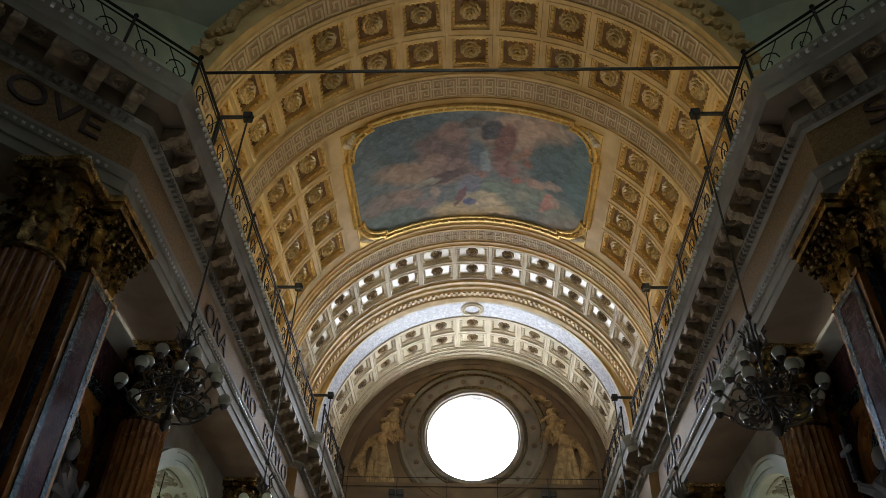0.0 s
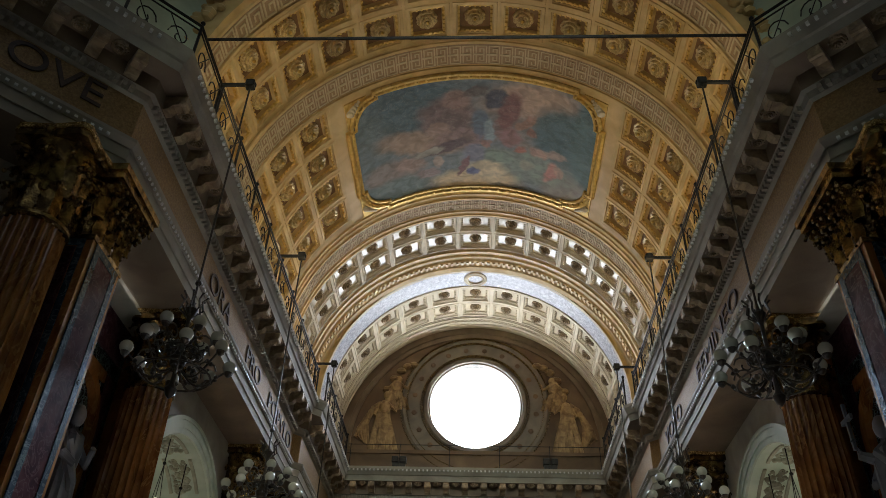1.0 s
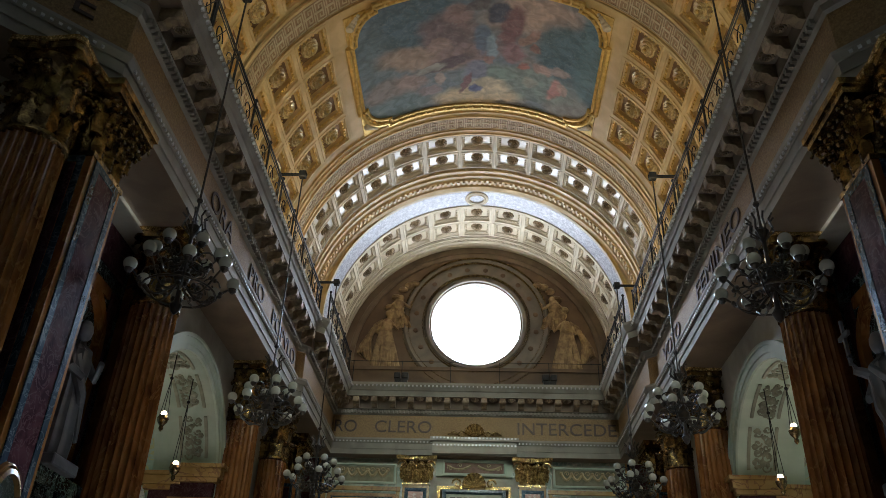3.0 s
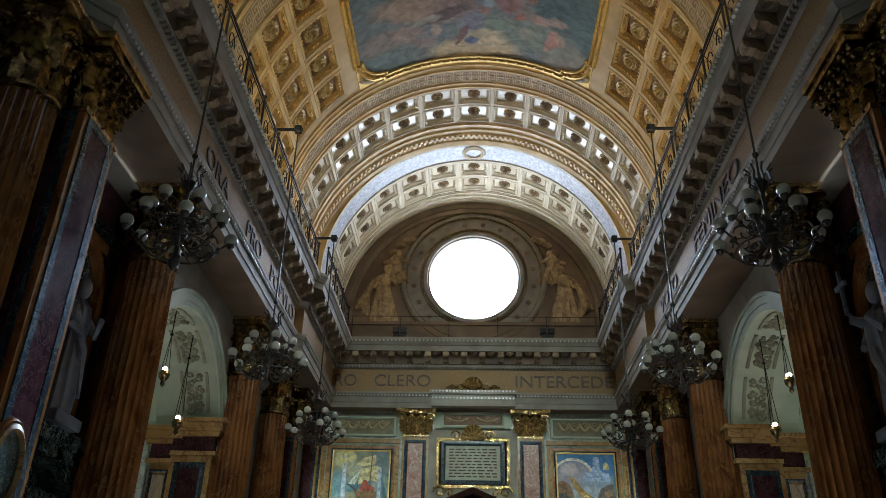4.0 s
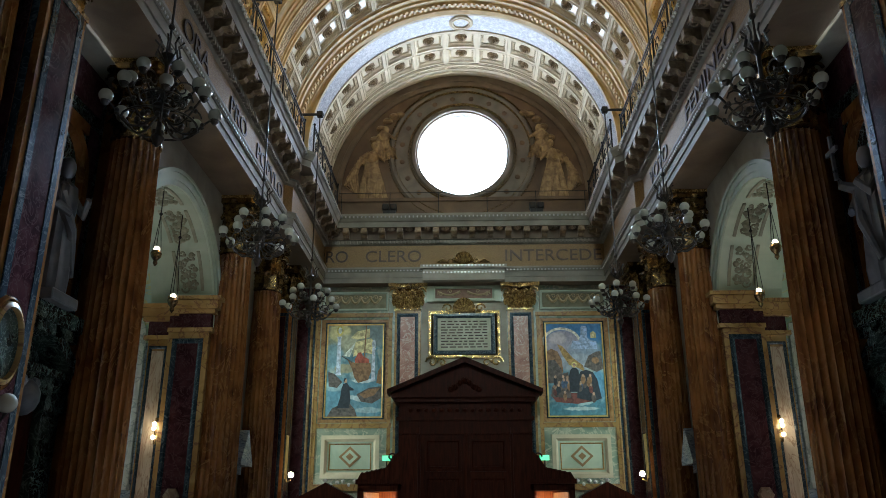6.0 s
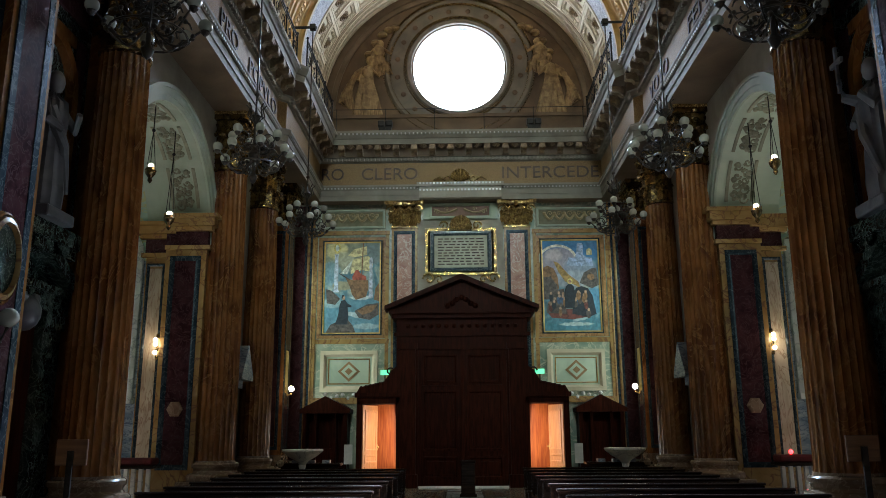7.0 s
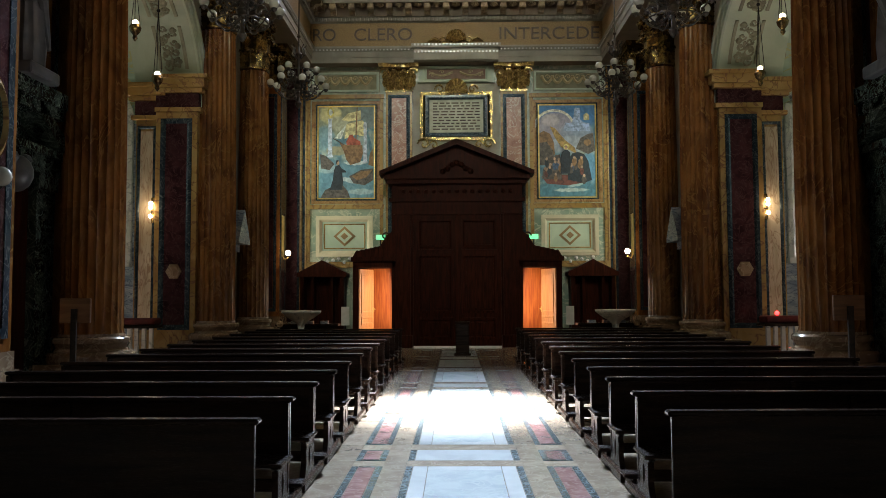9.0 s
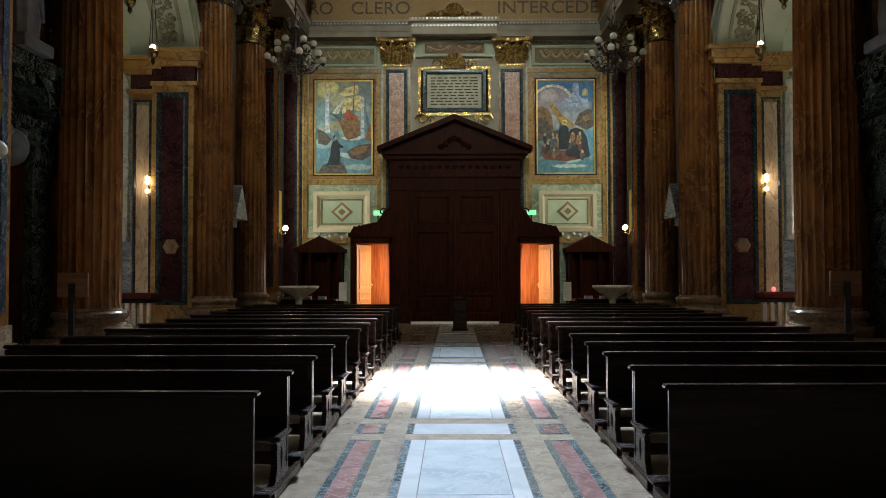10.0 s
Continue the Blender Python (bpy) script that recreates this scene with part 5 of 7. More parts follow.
def bay(side):
    s = side
    wall = walls[s]
    y0, y1, yc = 9.95, 12.35, 11.15
    ob = thing("side_door", None, "side doorway framed in dark green marble under a broken pediment", "door", "side doors")
    fr = Shape()
    for a, b in ((y0 + 0.15, y0 + 0.62), (y1 - 0.62, y1 - 0.15)):
        fr.box(s * 6.095, s * 5.9, a, b, 0, 3.55)
        fr.box(s * 6.095, s * 5.84, a - 0.05, b + 0.05, 0, 0.5)
        fr.box(s * 6.095, s * 5.84, a - 0.05, b + 0.05, 3.3, 3.55)
    fr.box(s * 6.095, s * 5.86, y0, y1, 3.55, 3.82)
    part("surround", fr, DARKG, ob, "polished dark green marble surround")
    pd = Shape()
    for e in (-1, 1):
        pd.prism([(yc + e * 1.32, 3.82), (yc + e * 1.32, 3.98), (yc + e * 0.25, 4.62), (yc + e * 0.25, 4.42), (yc + e * 0.9, 3.95)], s * 6.095, s * 5.7, 0, "x")
    pd.box(s * 6.095, s * 5.75, yc - 1.32, yc + 1.32, 3.82, 3.93)
    part("pediment", pd, DARKG, ob, "dark green marble pediment")
    part("door_leaf", Shape().box(s * 6.095, s * 6.03, y0 + 0.62, y1 - 0.62, 0, 3.3), DWOOD, ob, "plain dark door leaf")
    ct = Shape().ball((s * 5.9, yc, 3.45), 0.24, 14, 0, 1.15)
    for e in (-1, 1):
        ct.ball((s * 5.86, yc + e * 0.17, 3.66), 0.1, 8).ball((s * 5.88, yc + e * 0.24, 3.5), 0.07, 8)
    part("cartouche", ct, STATM, ob, "marble carved shield, toned grey as in shade", True)
    nb = thing("statue_niche", None, "arched dark niche with marble border above the side door", "niche", "statue niches")
    bk = Shape()
    z0, z1, r = 5.1, 7.5, 0.72
    pts = [(yc - r, z0)] + [(yc - r * math.cos(math.pi * i / 14), z1 + r * math.sin(math.pi * i / 14)) for i in range(15)] + [(yc + r, z0)]
    part("back", Shape().prism(pts, s * 6.096, s * 6.07, 0, "x"), DARKG, nb, "dark marble back")
    fr = Shape()
    for i in range(len(pts) - 1):
        (a, b), (c, d) = pts[i], pts[i + 1]
        f = lambda y, z, k: (yc + (y - yc) * k, z if z <= z1 else z1 + (z - z1) * k)
        p, q, u, v = f(a, b, 1.0), f(c, d, 1.0), f(c, d, 1.24), f(a, b, 1.24)
        vs = [(s * x, *w) for x in (6.09, 5.93) for w in (p, q, u, v)]
        fr.faces(vs, [(4, 5, 6, 7), (0, 1, 5, 4), (2, 3, 7, 6)])
    part("border", fr, COLM, nb, "amber marble arch border")
    for e in (-1, 1):
        part("inlay", Shape().box(s * 6.09, s * 6.04, yc + e * 0.98, yc + e * 1.22, 5.1, 8.6), PINK, nb, "mauve marble inlay")
    part("inlay", Shape().box(s * 6.09, s * 6.05, yc - 0.9, yc + 0.9, 8.42, 8.62), COLM, nb, "amber marble inlay")
    sl = Shape().box(s * 6.09, s * 5.62, yc - 1.0, yc + 1.0, 4.86, 5.1).box(s * 6.09, s * 5.7, yc - 0.9, yc + 0.9, 4.7, 4.86)
    part("sill", sl, DARKG, nb, "dark marble shelf")
    # statue takes STATM, so its shade is painted on
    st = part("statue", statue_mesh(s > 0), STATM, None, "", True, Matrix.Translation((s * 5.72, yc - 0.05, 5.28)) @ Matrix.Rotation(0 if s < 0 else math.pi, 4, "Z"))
    st.scale = (0.8, 0.88, 1.1)
    st.location = (s * 5.72, yc, 5.28)
    tagged(st, "marble standing statue in draped robe on a shelf, toned grey as in shade", "statue", "niche statues")
    for o in (ob, nb):
        o.location = (s * 0.46, -0.1, 0) if o is ob else (s * 0.46, -0.05, -0.3)
    st.location = (s * 6.24, yc - 0.16, 4.97)
    # amber surround of the bay
    part("wall_panel", Shape().box(s * 6.555, s * 6.52, 9.75, 12.35, 8.62, 9.35), PINK, wall)
    # small aedicule between the paired columns
    ad = thing("aedicule", None, "small grey marble pedimented niche between the paired columns", "niche", "small niches")
    q = Shape().box(s * 6.095, s * 5.85, 20.05, 20.9, 2.85, 3.05)
    q.prism([(19.95, 3.05), (21.0, 3.05), (21.0, 3.16), (20.48, 3.95), (19.95, 3.16)], s * 6.095, s * 5.6, 0, "x")
    part("pediment", q, BLUEV, ad, "blue-grey marble pediment")
    q = Shape().box(s * 6.095, s * 5.95, 20.1, 20.3, 0.7, 2.85).box(s * 6.095, s * 5.95, 20.65, 20.85, 0.7, 2.85)
    part("jamb", q, DARKG, ad)


bay(-1)
bay(1)


# ---- entrance wall: order, paintings, plaque ----
FW = FY - 0.004
LEAF_GOLD.materials[0] = GILT
ROSYM = material("rosy_marble", (0.26, 0.12, 0.085), (0.38, 0.2, 0.14), 3, 0.25, bump=0.02, vein=(0.46, 0.32, 0.24))


OLIVE = material("olive_plaster", (0.15, 0.14, 0.075), (0.23, 0.21, 0.12), 4, 0.6)
SCROLLG = material("ochre_scrolls", (0.3, 0.22, 0.1), (0.46, 0.36, 0.19), 6, 0.5)
MAUVEG = material("brown_mauve_plaster", (0.15, 0.08, 0.05), (0.22, 0.125, 0.08), 4, 0.6)


def wall_strip(x0, x1, z0, z1, parent, d=0.05, mat=None):
    part("strip", Shape().box(x0, x1, FW, FW - d, z0, z1), mat or YELM, parent)


for s in (-1, 1):
    # pilaster beside the plaque
    ob = thing("pilaster", None, "entrance wall pilaster with mauve marble panel and gilt capital", "pilaster", "entrance pilasters")
    a, b = sorted((s * 1.5, s * 2.4))
    part("body", Shape().box(a, b, FW, FW - 0.22, 0, 8.62), YELM, ob, "yellow marble body")
    part("border", Shape().raised(a + 0.08, b - 0.08, 3.2, 8.5, FW - 0.222, 0.12, 0.025), BLUEB, ob, "dark green marble border")
    part("panel", Shape().box(a + 0.2, b - 0.2, FW - 0.224, FW - 0.236, 3.32, 8.38), ROSYM, ob, "rosy marble panel")
    mid = (a + b) / 2
    cp = Shape().box(a - 0.02, b + 0.02, FW, FW - 0.26, 8.6, 8.67)
    cp.prism([(a + 0.14, 8.67), (b - 0.14, 8.67), (b - 0.1, 9.15), (b + 0.02, 9.42), (a - 0.02, 9.42), (a + 0.14, 9.15)], FW, FW - 0.16)
    cap = part("capital", cp, BRONZE, ob, "gilded leaf capital", True)
    top = [(a - 0.2, FW), (b + 0.2, FW), (b + 0.22, FW - 0.46), (b + 0.1, FW - 0.48), (mid + 0.2, FW - 0.36), (mid - 0.2, FW - 0.36), (a - 0.1, FW - 0.48), (a - 0.22, FW - 0.46)]
    part("abacus", Shape().prism(top, 9.42, 9.47, 0, "z").prism([(mid + (x - mid) * 1.03, y - 0.015 if y < FW else y) for x, y in top], 9.47, 9.535, 0, "z"), GILT, cap, "gilded curved abacus")
    for e in (-1, 1):
        vo = Shape()
        volute(vo, (mid + e * 0.5, FW - 0.36, 9.24), 0 if e > 0 else math.pi, 0.17)
        part("volute", vo, GILT, cap, "", True)
        vo = Shape()
        volute(vo, (mid + e * 0.16, FW - 0.3, 9.28), 0 if e < 0 else math.pi, 0.1)
        vo.tube([(mid + e * 0.2, FW - 0.2, 8.95), (mid + e * 0.24, FW - 0.26, 9.12), (mid + e * 0.2, FW - 0.3, 9.26)], 0.035, 6)
        part("volute", vo, GILT, cap, "", True)
    part("boss", Shape().ball((mid, FW - 0.38, 9.45), 0.1, 10), GILT, cap, "", True)
    for row, (n, z, sc) in enumerate(((3, 8.66, 0.95), (4, 8.8, 1.15))):
        for k in range(n):
            x = mid + (k - (n - 1) / 2) * (0.3 if row == 0 else 0.27)
            part("leaf", LEAF_GOLD, None, cap, m=Matrix.Translation((x, FW - 0.17 - 0.04 * (1 - row), z)) @ Matrix.Rotation(-math.pi / 2, 4, "Z") @ Matrix.Scale(sc, 4))
    # marble framing of the painting bay
    tr = Shape().box(s * 2.48, s * 5.1, FW, FW - 0.1, 8.42, 8.56).box(s * 2.48, s * 5.1, FW, FW - 0.06, 4.62, 4.78).box(s * 2.48, s * 5.1, FW, FW - 0.14, 2.62, 2.82)
    tr.box(s * 2.5, s * 2.62, FW, FW - 0.05, 2.82, 8.42).box(s * 5.0, s * 5.1, FW, FW - 0.05, 2.82, 8.42)
    part("moulding", tr, YELM, wall_facade, "yellow marble mouldings")
    for x0, x1, mt in ((5.1, 5.18, YELM), (5.18, 5.26, BLUEB), (5.26, 5.36, YELM), (5.36, 5.44, BLUEB), (5.44, 5.9, PINK), (5.9, 6.08, BLUEB)):
        if mt is YELM:
            part("strip", Shape().tube([(s * (x0 + x1) / 2, FW - 0.03, 0.8), (s * (x0 + x1) / 2, FW - 0.03, 9.5)], (x1 - x0) / 2, 12), YELM, wall_facade, "glossy yellow marble moulding", True)
        else:
            wall_strip(s * x0, s * x1, 0.8, 9.5, wall_facade, 0.03, mt)
    part("panel", Shape().box(s * 2.63, s * 4.99, FW, FW - 0.012, 8.66, 9.4), OLIVE, wall_facade, "olive band")
    a, b = sorted((s * 2.66, s * 4.96))
    part("panel_frame", Shape().raised(a, b, 8.66, 9.34, FW - 0.014, 0.08, 0.05), GREENW, wall_facade)
    g = Shape()
    for k in range(6):
        x = a + 0.28 + (b - a - 0.56) * k / 5
        g.ball((x, FW - 0.04, 9.13), 0.07, 8, 0, 0.9)
        if k < 5:
            w = (b - a - 0.56) / 5
            g.tube([(x + w * j / 8, FW - 0.05, 9.12 - 0.2 * math.sin(math.pi * j / 8)) for j in range(9)], 0.05, 6)
            volute(g, (x + w / 2, FW - 0.05, 9.12), 0 if k % 2 else math.pi, 0.09)
    part("garland", g, SCROLLG, wall_facade, "ochre stucco garland", True)
    # lower panel with lozenge
    pb = thing("wall_panel", None, "pale green marble panel with a carved lozenge in a cream frame", "panel", "lower wall panels")
    a, b = sorted((s * 2.85, s * 4.78))
    part("board", Shape().box(a, b, FW, FW - 0.04, 3.0, 4.38), GREENW, pb)
    part("frame", Shape().raised(a, b, 3.0, 4.38, FW - 0.041, 0.2, 0.1), CREAM_PALE, pb, "cream marble frame")
    part("fillet", Shape().raised(a + 0.26, b - 0.26, 3.26, 4.12, FW - 0.041, 0.04, 0.03), YELM, pb)
    lz = Shape()
    xc, zc = (a + b) / 2, 3.69
    for k, (q, d) in enumerate(((0.34, 0.02), (0.24, 0.045), (0.12, 0.07))):
        lz.prism([(xc - q * 1.1, zc), (xc, zc - q), (xc + q * 1.1, zc), (xc, zc + q)], FW - 0.04, FW - 0.05 - d, k % 2)
    part("lozenge", lz, [OCHRE, GREENW], pb, "brown lozenge inlay")
    gl = Shape()
    for k in range(9):
        t = k / 8
        gl.ball((a + 0.2 + (b - a - 0.4) * t, FW - 0.1, 2.94 - 0.14 * math.sin(t * math.pi * 3) ** 2), 0.07, 8)
    part("festoon", gl, WHITEM, pb, "carved festoon", True)


# paintings
def picture(side):
    a, b = sorted((side * 2.82, side * 4.72))
    z0, z1 = 5.0, 8.14
    w, h = b - a, z1 - z0
    name = "ship at sea between two pillars" if side < 0 else "crowd on a stormy shore under a rainbow"
    ob = thing("painting", None, "large framed oil painting, " + name, "painting", "entrance wall paintings")
    part("frame", Shape().raised(a - 0.04, b + 0.04, z0 - 0.04, z1 + 0.04, FW - 0.026, 0.045, 0.035), GOLD, ob, "thin gilded fillet")
    part("border", Shape().raised(a - 0.09, b + 0.09, z0 - 0.09, z1 + 0.09, FW - 0.02, 0.05, 0.03), BLUEB, ob, "dark teal marble fillet")
    part("border", Shape().raised(a - 0.24, b + 0.24, z0 - 0.2, z1 + 0.2, FW - 0.012, 0.15, 0.03), ORANGEM, ob, "orange marble border")
    part("outer_frame", Shape().raised(a - 0.33, b + 0.33, z0 - 0.27, z1 + 0.3, FW - 0.002, 0.1, 0.03), GREENM, ob, "grey-green marble border")
    y = FW - 0.03
    # sketch units: 300 across and 488 down
    at = lambda u, v: (a + u / 300 * w, z1 - v / 488 * h)
    dabs = []

    def wash(u, v, ru, rv, c, power=0.9, turn=0.0):
        dabs.append((*at(u, v), ru / 300 * w, rv / 488 * h, c, power, turn))

    if side < 0:
        wash(70, 60, 170, 110, (0.3, 0.3, 0.2))
        wash(65, 40, 60, 50, (0.72, 0.64, 0.32))
        wash(110, 90, 50, 40, (0.5, 0.48, 0.34), 0.8, 20)
        wash(270, 40, 60, 80, (0.2, 0.24, 0.24))
        wash(30, 170, 60, 70, (0.2, 0.32, 0.38))
        wash(100, 235, 60, 25, (0.36, 0.3, 0.16), 0.8)
        wash(150, 400, 220, 110, (0.13, 0.26, 0.34))
        wash(40, 330, 60, 26, (0.36, 0.47, 0.5), 0.8)
        wash(180, 395, 70, 14, (0.56, 0.62, 0.62), 0.85, 10)
        wash(200, 300, 60, 12, (0.6, 0.65, 0.64), 0.9)
        wash(230, 455, 70, 16, (0.42, 0.5, 0.52), 0.7)
    else:
        wash(150, 50, 190, 80, (0.07, 0.19, 0.42))
        wash(90, 110, 100, 75, (0.38, 0.33, 0.38))
        wash(200, 150, 90, 60, (0.26, 0.3, 0.4), 0.85)
        wash(160, 210, 110, 50, (0.36, 0.38, 0.44), 0.85)
        wash(60, 80, 50, 35, (0.52, 0.45, 0.45), 0.7)
        wash(270, 330, 50, 80, (0.11, 0.26, 0.4))
        wash(150, 450, 190, 50, (0.07, 0.19, 0.25))
        wash(170, 452, 90, 10, (0.5, 0.58, 0.56), 0.8)
        wash(210, 415, 60, 14, (0.4, 0.5, 0.5), 0.8, -20)
    paint = fresco_material("painting_of_" + ("ship" if side < 0 else "shore"), dabs, True)
    part("canvas", Shape().box(a, b, FW, y, z0, z1), paint, ob, "painted sky and sea")
    lay = [0]

    def flat(name, pts, mt):
        lay[0] += 1
        part(name, Shape().prism([at(u, v) for u, v in pts], y, y - 0.002 - 0.0008 * lay[0], 0), mt, ob)

    def oval(name, u, v, ru, rv, mt):
        flat(name, [(u + ru * math.cos(math.tau * k / 14), v + rv * math.sin(math.tau * k / 14)) for k in range(14)], mt)

    if side < 0:
        oval("painted_glow", 65, 28, 19, 28, P_GLOW)
        oval("painted_disc", 65, 28, 11, 18, P_FOAM)
        flat("painted_sail", [(124, 70), (160, 34), (228, 18), (230, 66), (200, 72), (160, 78)], P_SAIL)
        flat("painted_sail", [(150, 92), (236, 72), (262, 100), (258, 160), (200, 150), (140, 172)], P_SAIL)
        flat("painted_sail", [(84, 168), (152, 92), (122, 172)], P_FOAM)
        flat("painted_mast", [(206, 0), (211, 0), (204, 190), (198, 190)], P_HULL)
        flat("painted_hull", [(112, 190), (150, 204), (236, 206), (240, 250), (226, 296), (172, 312), (150, 282), (136, 236)], P_HULL)
        flat("painted_hull", [(80, 166), (140, 200), (136, 206), (78, 170)], P_ROCK)
        flat("painted_crowd", [(150, 186), (168, 150), (182, 148), (196, 170), (226, 186), (228, 206), (152, 204)], P_RED)
        for u0, v0, v1, k in ((62, 62, 270, 13), (252, 126, 300, 11)):
            flat("painted_pillar", [(u0 - k, v0), (u0 + k, v0), (u0 + k * 0.72, v0 + 14), (u0 + k * 0.95, v1 - 14), (u0 + k * 1.3, v1), (u0 - k * 1.3, v1), (u0 - k * 0.9, v1 - 14), (u0 - k * 0.72, v0 + 14)], P_WHITE)
        oval("painted_bust", 252, 104, 10, 24, P_WHITE)
        flat("painted_boat", [(8, 252), (40, 262), (86, 306), (60, 338), (14, 330)], P_ROCK)
        flat("painted_boat", [(296, 222), (278, 250), (270, 312), (298, 320)], P_HULL)
        flat("painted_wreck", [(166, 372), (230, 338), (296, 330), (297, 392), (250, 420), (190, 410)], P_ROCK)
        flat("painted_wreck", [(180, 372), (232, 346), (290, 340), (260, 378), (210, 394)], P_HULL)
        flat("painted_rock", [(12, 487), (36, 446), (80, 424), (132, 420), (158, 450), (172, 487)], P_ROCK)
        flat("painted_robe", [(92, 318), (112, 310), (126, 330), (150, 344), (148, 352), (128, 352), (134, 400), (128, 444), (62, 444), (78, 390), (84, 340)], P_DARK)
        oval("painted_head", 104, 300, 9, 13, P_SKIN)
        flat("painted_hair", [(94, 298), (98, 286), (110, 285), (104, 294), (98, 306)], P_DARK)
    else:
        flat("painted_rainbow", [(82 + (112 if k < 12 else 98) * math.cos(math.pi * (1 - (k if k < 12 else 23 - k) / 11 * 0.9)), 118 - (98 if k < 12 else 84) * math.sin(math.pi * (1 - (k if k < 12 else 23 - k) / 11 * 0.9))) for k in range(24)], P_RAIN)
        flat("painted_castle", [(130, 138), (142, 92), (176, 98), (186, 62), (190, 20), (196, 14), (216, 14), (222, 20), (222, 76), (238, 92), (270, 96), (272, 140)], P_TOWER)
        flat("painted_house", [(240, 52), (256, 40), (270, 54), (270, 80), (240, 80)], P_SAIL)
        flat("painted_rock", [(0, 150), (24, 136), (58, 152), (78, 196), (84, 260), (60, 300), (0, 300)], P_HULL)
        flat("painted_rock", [(0, 200), (40, 196), (72, 240), (84, 290), (30, 320), (0, 320)], P_ROCK)
        flat("painted_rock", [(196, 232), (222, 176), (262, 154), (289, 150), (299, 244), (262, 262)], P_ROCK)
        oval("painted_fire", 258, 200, 20, 18, P_HULL)
        flat("painted_flag", [(58, 112), (84, 122), (138, 186), (190, 226), (200, 262), (164, 240), (118, 224), (84, 172)], P_GOLDF)
        flat("painted_boat", [(10, 380), (70, 370), (200, 372), (276, 384), (250, 412), (150, 428), (40, 418)], P_BOAT)
        flat("painted_crowd", [(14, 392), (20, 340), (60, 300), (84, 268), (110, 262), (120, 398)], P_ROCK)
        flat("painted_crowd", [(150, 398), (158, 290), (176, 258), (206, 250), (240, 262), (262, 300), (280, 400), (236, 416)], P_DARK)
        rn = random.Random(4)
        for k in range(26):
            u = rn.uniform(24, 262)
            v = 300 + rn.uniform(-34, 66) + abs(u - 140) * 0.16
            oval("painted_robe", u, v + 22, rn.uniform(9, 14), rn.uniform(16, 24), rn.choice((P_ROCK, P_DARK, P_HULL, P_BOAT, P_NAVY)))
            oval("painted_head", u + 1, v, 6.5, 8.5, P_SKIN)
        flat("painted_robe", [(112, 366), (112, 280), (122, 250), (134, 240), (150, 240), (164, 254), (168, 300), (162, 366)], P_DARK)
        oval("painted_glow", 143, 224, 15, 15, P_GLOW)
        oval("painted_head", 143, 226, 8, 11, P_SKIN)


def paint_colour(name, c, k=1.7, scale=10):
    return material("paint_" + name, tuple(v * 0.7 for v in c), tuple(min(0.9, v * k) for v in c), scale, 0.5, bump=0.03, spread=0.1)


P_WHITE = paint_colour("blue_white", (0.42, 0.45, 0.52))
P_SAIL = paint_colour("cream", (0.58, 0.47, 0.24))
P_GLOW = paint_colour("yellow", (0.6, 0.46, 0.14))
P_FOAM = paint_colour("foam_white", (0.52, 0.54, 0.48))
P_DARK = paint_colour("blue_black", (0.014, 0.02, 0.028))
P_NAVY = paint_colour("navy", (0.04, 0.07, 0.13))
P_TOWER = paint_colour("blue_grey", (0.28, 0.34, 0.48))
P_HULL = paint_colour("hull_brown", (0.19, 0.1, 0.042))
P_ROCK = paint_colour("rock_brown", (0.06, 0.048, 0.04), 2.4)
P_BOAT = paint_colour("dark_red", (0.12, 0.035, 0.025))
P_RED = paint_colour("red", (0.3, 0.065, 0.035))
P_SKIN = paint_colour("flesh", (0.36, 0.22, 0.14))
P_RAIN = paint_colour("rainbow_cream", (0.5, 0.48, 0.4))
P_GOLDF = paint_colour("gold_brown", (0.32, 0.2, 0.06))
ORANGEM = material("orange_marble", (0.3, 0.16, 0.06), (0.44, 0.26, 0.11), 2.5, 0.25, bump=0.02, vein=(0.2, 0.1, 0.05))
picture(-1)
picture(1)

# inscription plaque and crest
part("panel", Shape().box(-1.49, 1.49, FW, FW - 0.012, 6.4, 8.94), STONE, wall_facade, "grey marble ground")
pq = thing("inscription_plaque", None, "grey stone inscription plaque in a dark marble and gilt frame", "plaque")
part("slab", Shape().box(-0.92, 0.92, FW, FW - 0.06, 7.22, 8.36), material("grey_slab", (0.3, 0.29, 0.2), (0.4, 0.39, 0.29), 3, 0.5), pq)
part("frame", Shape().raised(-1.06, 1.06, 7.08, 8.5, FW - 0.05, 0.14, 0.1), BLUEB, pq, "dark marble frame")
gilt = Shape().raised(-1.24, 1.24, 6.95, 8.62, FW - 0.02, 0.17, 0.09)
part("outer_frame", gilt, BRONZE, pq, "carved dark gilt frame")
for row in range(10):
    x = -0.8
    rnd = random.Random(row)
    while x < 0.72:
        q = rnd.uniform(0.1, 0.26)
        part("text_bar", Shape().box(x, min(0.8, x + q), FW - 0.06, FW - 0.066, 7.32 + row * 0.1, 7.362 + row * 0.1), LETTER, pq)
        x += q + 0.06
for k in range(9):
    a = math.pi * k / 8
    part("shell_rib", Shape().tube([(0, FW - 0.12, 8.6), (0.4 * math.cos(a), FW - 0.16, 8.62 + 0.44 * math.sin(a))], 0.055, 6, 0, 0.09), GILT, pq, "gilt shell crest", True)
for e in (-1, 1):
    for x, z, q in ((0.6, 8.7, 0.18), (1.15, 6.82, 0.22), (0.8, 6.78, 0.16)):
        vo = Shape()
        volute(vo, (e * x, FW - 0.14, z), 0 if e > 0 else math.pi, q)
        part("scroll", vo, GILT, pq, "", True)
cb = thing("upper_relief_panel", None, "stucco relief panel above the plaque under the frieze", "panel")
